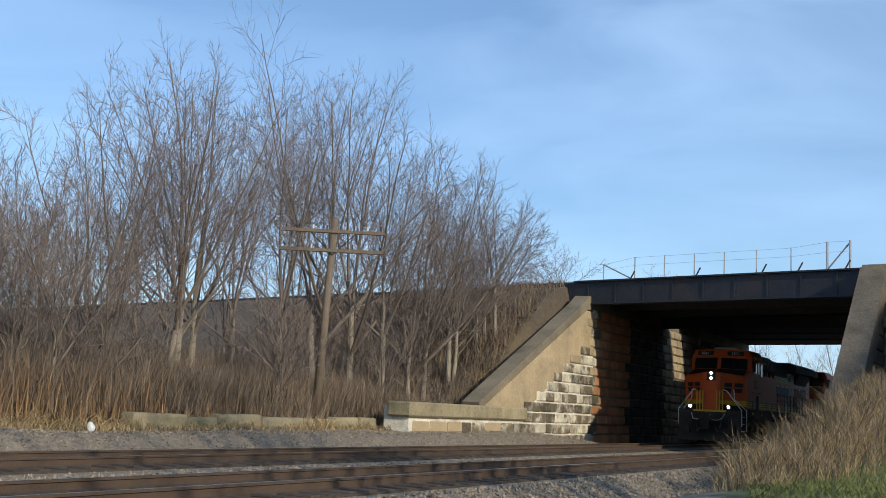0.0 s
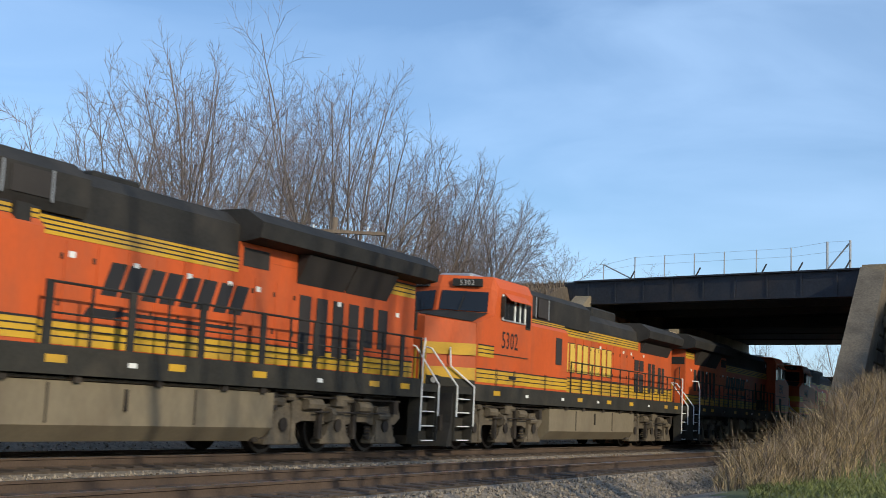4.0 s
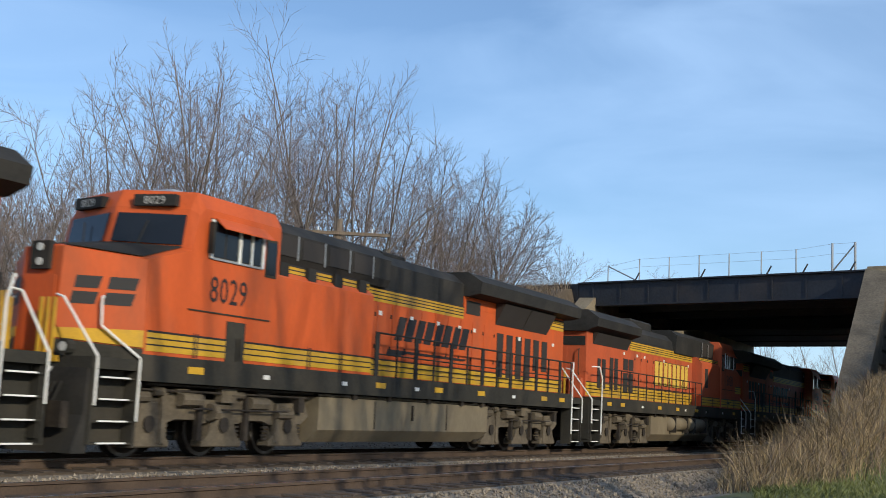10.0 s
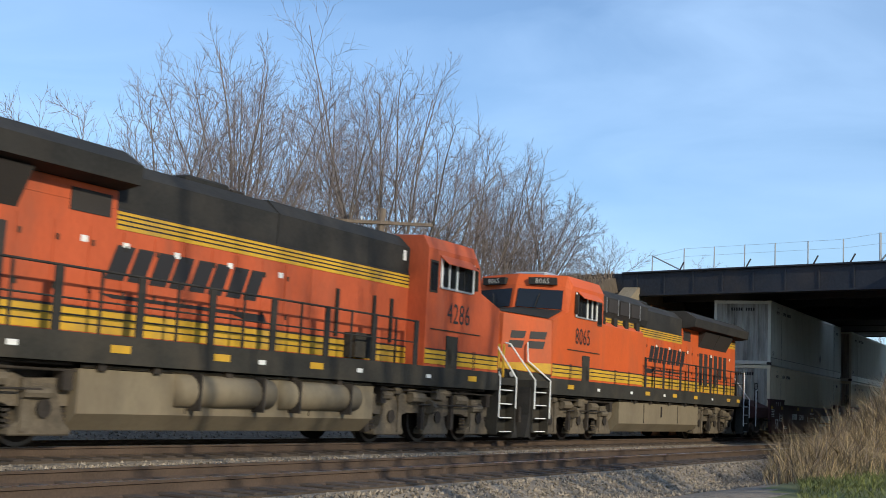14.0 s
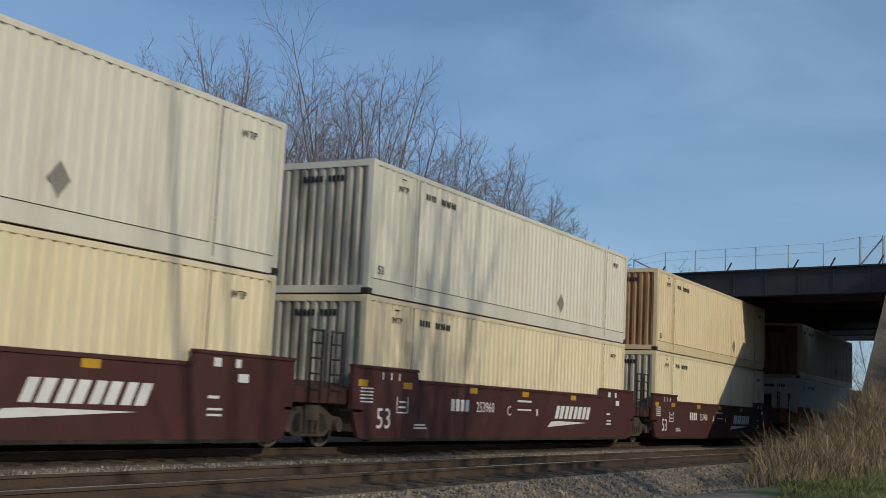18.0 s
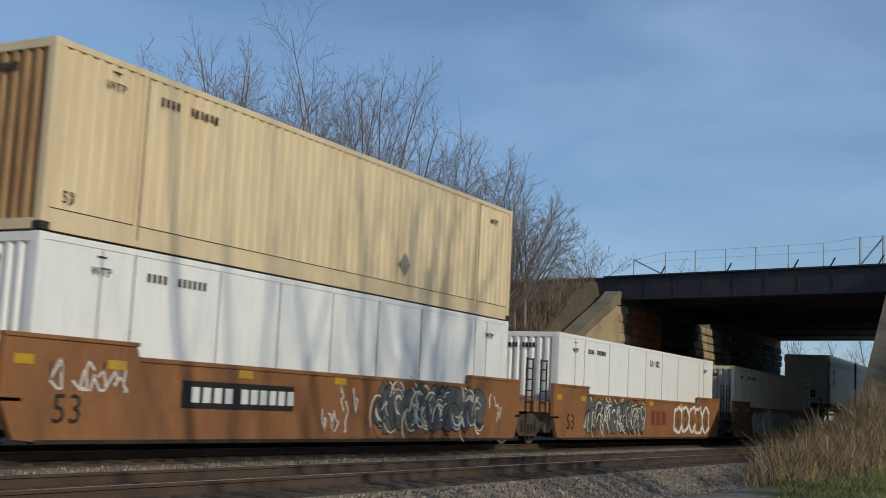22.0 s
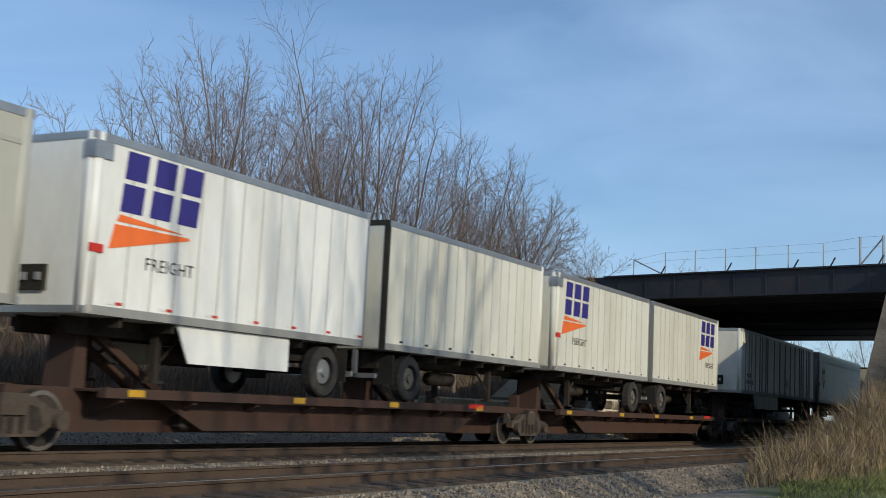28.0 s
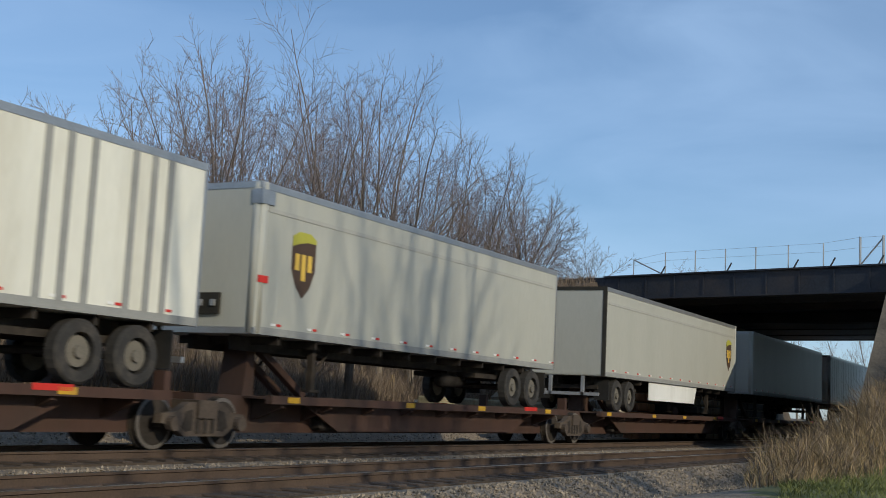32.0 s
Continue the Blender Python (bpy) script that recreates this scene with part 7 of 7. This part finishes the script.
def shield_logo(t, x, z, k=1.0):
    lat = 1.298
    out = [(-0.42, 0.55), (-0.2, 0.66), (0.2, 0.66), (0.42, 0.55), (0.42, -0.1), (0.25, -0.45), (0.0, -0.68), (-0.25, -0.45), (-0.42, -0.1)]
    part("shield", prisms("y", ([(x + a * k, z + b * k) for a, b in out], -lat, -lat - 0.005)), BROWN, t, "brown shield emblem")
    part("shield_crest", prisms("y", ([(x + a * k, z + b * k) for a, b in ((-0.42, 0.35), (-0.42, 0.56), (-0.2, 0.67), (0.2, 0.67), (0.42, 0.56), (0.42, 0.48), (0.1, 0.48), (-0.2, 0.42))], -lat - 0.005, -lat - 0.009)), SHIELD, t, "green-gold crest of the shield")
    for i in range(3):
        part("shield_bar", prisms("y", ([(x + (-0.3 + i * 0.22) * k, z - (0.12 + (0.2 if i == 1 else 0)) * k), (x + (-0.15 + i * 0.22) * k, z - (0.12 + (0.2 if i == 1 else 0)) * k), (x + (-0.15 + i * 0.22) * k, z + 0.22 * k), (x + (-0.3 + i * 0.22) * k, z + 0.22 * k)], -lat - 0.005, -lat - 0.009)), GOLD, t)


SPINES = [(362.95, 382.4, True, False), (382.4, 400.6, False, False), (400.6, 421.1, False, True), (421.1, 439.2, True, False), (439.2, 456.4, False, False), (456.4, 475.6, False, False), (475.6, 494.2, False, True), (494.2, 513.0, True, False)]
spines = [spine_unit(a, b, "rust-brown skeletal spine car carrying road trailers", f, r) for a, b, f, r in SPINES]
for i, xs_ in enumerate(((2.6, 12.0), (2.0, 11.0), (2.4, 11.4), (3.0,), (2.2,), (3.1,), (3.0,), (3.0,))):
    for x in xs_:
        hitch(spines[i], x)

u1 = trailer(364.7, 8.53, T_GREY, "light grey short trailer with a brown shield emblem", 0, None, 1, gloss_corner=True)
shield_logo(u1, 1.4, 1.55, 0.95)
u2 = trailer(374.0, 8.2, T_GREY, "light grey short trailer with the emblem far from its doors", 0, None, 1, True, backwards=True)
shield_logo(u2, 6.75, 1.6, 0.95)
for t_ in (u1, u2):
    part("side_band", mirror_sides([(0.2, 8.0, 1.295, 1.306, 2.28, 2.36)]), DIM, t_, "grey seam band below the roof")
y1 = trailer(383.45, 8.05, T_WHITE, "white short trailer with navy and orange logo shapes", 0.55, DIM, 1, fair=T_WHITE, gloss_corner=True)
wedge_logo(y1, 0.58, 1.66, 1.0)
p1 = trailer(392.35, 8.5, T_WARM, "plain ivory short trailer with ribbed sides and dark door frame", 0.5, DIM, 1, True, backwards=True)
y2 = trailer(401.85, 8.3, T_WARM, "ivory short trailer with navy and orange logo shapes", 0.5, DIM, 1, gloss_corner=True)
wedge_logo(y2, 0.58, 1.66, 0.98)
y3 = trailer(410.6, 8.45, T_WARM, "ivory short trailer with the logo far from its doors", 0.5, DIM, 1, backwards=True)
wedge_logo(y3, 5.9, 1.66, 0.98)
m1 = trailer(422.9, 15.7, T_WARM, "long white sheet-and-post trailer with grey ribs", 0.0, None, 2, fair=GRIMY, skirt=(2.4, 7.4))
for x in (0.62, 1.25, 1.72, 2.45, 3.3, 3.75, 4.5, 4.85, 6.2, 7.4, 8.6, 9.8, 10.9, 12.0, 12.45, 12.95, 13.85, 14.3, 14.7):
    side_parts(m1, x, x + 0.14, 1.295, 0.14, 2.69, POST_GREY, "side_post", "grey side post", thick=0.02)
part("diamond_placard", prisms("y", ([(9.1, 0.45), (9.33, 0.72), (9.1, 0.99), (8.87, 0.72)], -1.297, -1.303)), DIM, m1)
part("marking_bars", one_side([(1.0 + k * 0.2, 1.12 + k * 0.2, 1.297, 1.302, 0.72, 0.9) for k in range(4)] + [(0.95 + k * 0.2, 1.07 + k * 0.2, 1.297, 1.302, 0.42, 0.6) for k in range(6)], -1), INK, m1)
u3 = trailer(440.2, 14.1, T_GREY, "light grey long trailer with a brown shield emblem", 0, None, 2, gloss_corner=True)
shield_logo(u3, 1.44, 1.42, 0.95)
u4 = trailer(458.4, 16.0, T_GREY, "light grey long trailer with its emblem far from the doors", 0, None, 2, True, fair=T_WHITE, skirt=(5.6, 11.4), backwards=True)
shield_logo(u4, 14.8, 1.5, 0.95)
for t_, ln in ((u3, 14.1), (u4, 16.2)):
    part("side_band", mirror_sides([(0.2, ln - 0.3, 1.295, 1.306, 2.28, 2.36)]), DIM, t_, "grey seam band below the roof")
u5 = trailer(477.4, 16.2, T_GREY, "plain light grey long trailer in the bridge's shade", 0, None, 2)
u6 = trailer(496.0, 16.2, T_WHITE, "plain white long trailer beyond the bridge", 0.6, DIM, 2)


# ---- stone courses of the far wall, last ----
rng = random.Random(9)
STONES = {}


def stone_block(w, h, kind):
    key = (round(w, 1), kind, rng.randrange(2))
    if key not in STONES:
        STONES[key] = mesh_of(stone_mesh(key[0], h, len(STONES)), "block", {"s": STAINED, "r": RUSTY_BLOCK, "b": BLOCK, "c": CONCRETE, "k": SHADE_BLOCK, "w": WHITENED}[kind])
    return STONES[key]


def wing_top(x):
    """Upper edge of the coursed stone below the smooth wing panel."""
    if x < 46.6:
        return 0.72
    if x < 51.5:
        return 1.24 + (x - 46.6) * 0.43
    if x < 54.7:
        return 3.35 + (x - 51.5) * 0.42
    return 6.12


H = 0.46
for row in range(14):
    z = -0.3 + row * H
    x = 36.55 + rng.uniform(0, 0.5)
    while x < 88.0:
        w = round(rng.uniform(0.8, 1.5), 1)
        if z + H * 0.6 < wing_top(x + w / 2):
            # Under the bridge: shade-dark blocks, plain ones where the slot's sun lands.
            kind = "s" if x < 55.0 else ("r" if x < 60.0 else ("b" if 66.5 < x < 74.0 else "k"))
            if kind == "s" and x > 47 and rng.random() < 0.22:
                kind = "w"
            if kind == "s" and z > 2.6 and rng.random() < 0.4:
                kind = "b"
            if x < 46.6 and z > 0.15 and rng.random() < 0.3:
                kind = "c"
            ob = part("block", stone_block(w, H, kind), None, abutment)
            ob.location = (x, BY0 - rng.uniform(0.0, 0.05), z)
        x += w


def travelled(t):
    """Metres that the train has run since the start."""
    if t <= 9:
        return 13.37 * t
    if t <= 12:
        return 120.33 + 13.37 * (t - 9) - 0.25 / 6 * (t - 9) ** 2
    return 160.065 + 13.12 * (t - 12)


def motions():
    """The whole train rolls past towards -x."""
    times = [0, 4.5, 9, 10.5, 12, 17, 22, 27, 32]
    for ob, s, turned in ROLLING:
        z = ob.location.z
        if turned:
            walk(ob, [(t, pose(s + 22.9 - travelled(t), TRACK, z, 0, 0, 180)) for t in times])
        else:
            walk(ob, [(t, pose(s - travelled(t), TRACK, z)) for t in times])


motions()
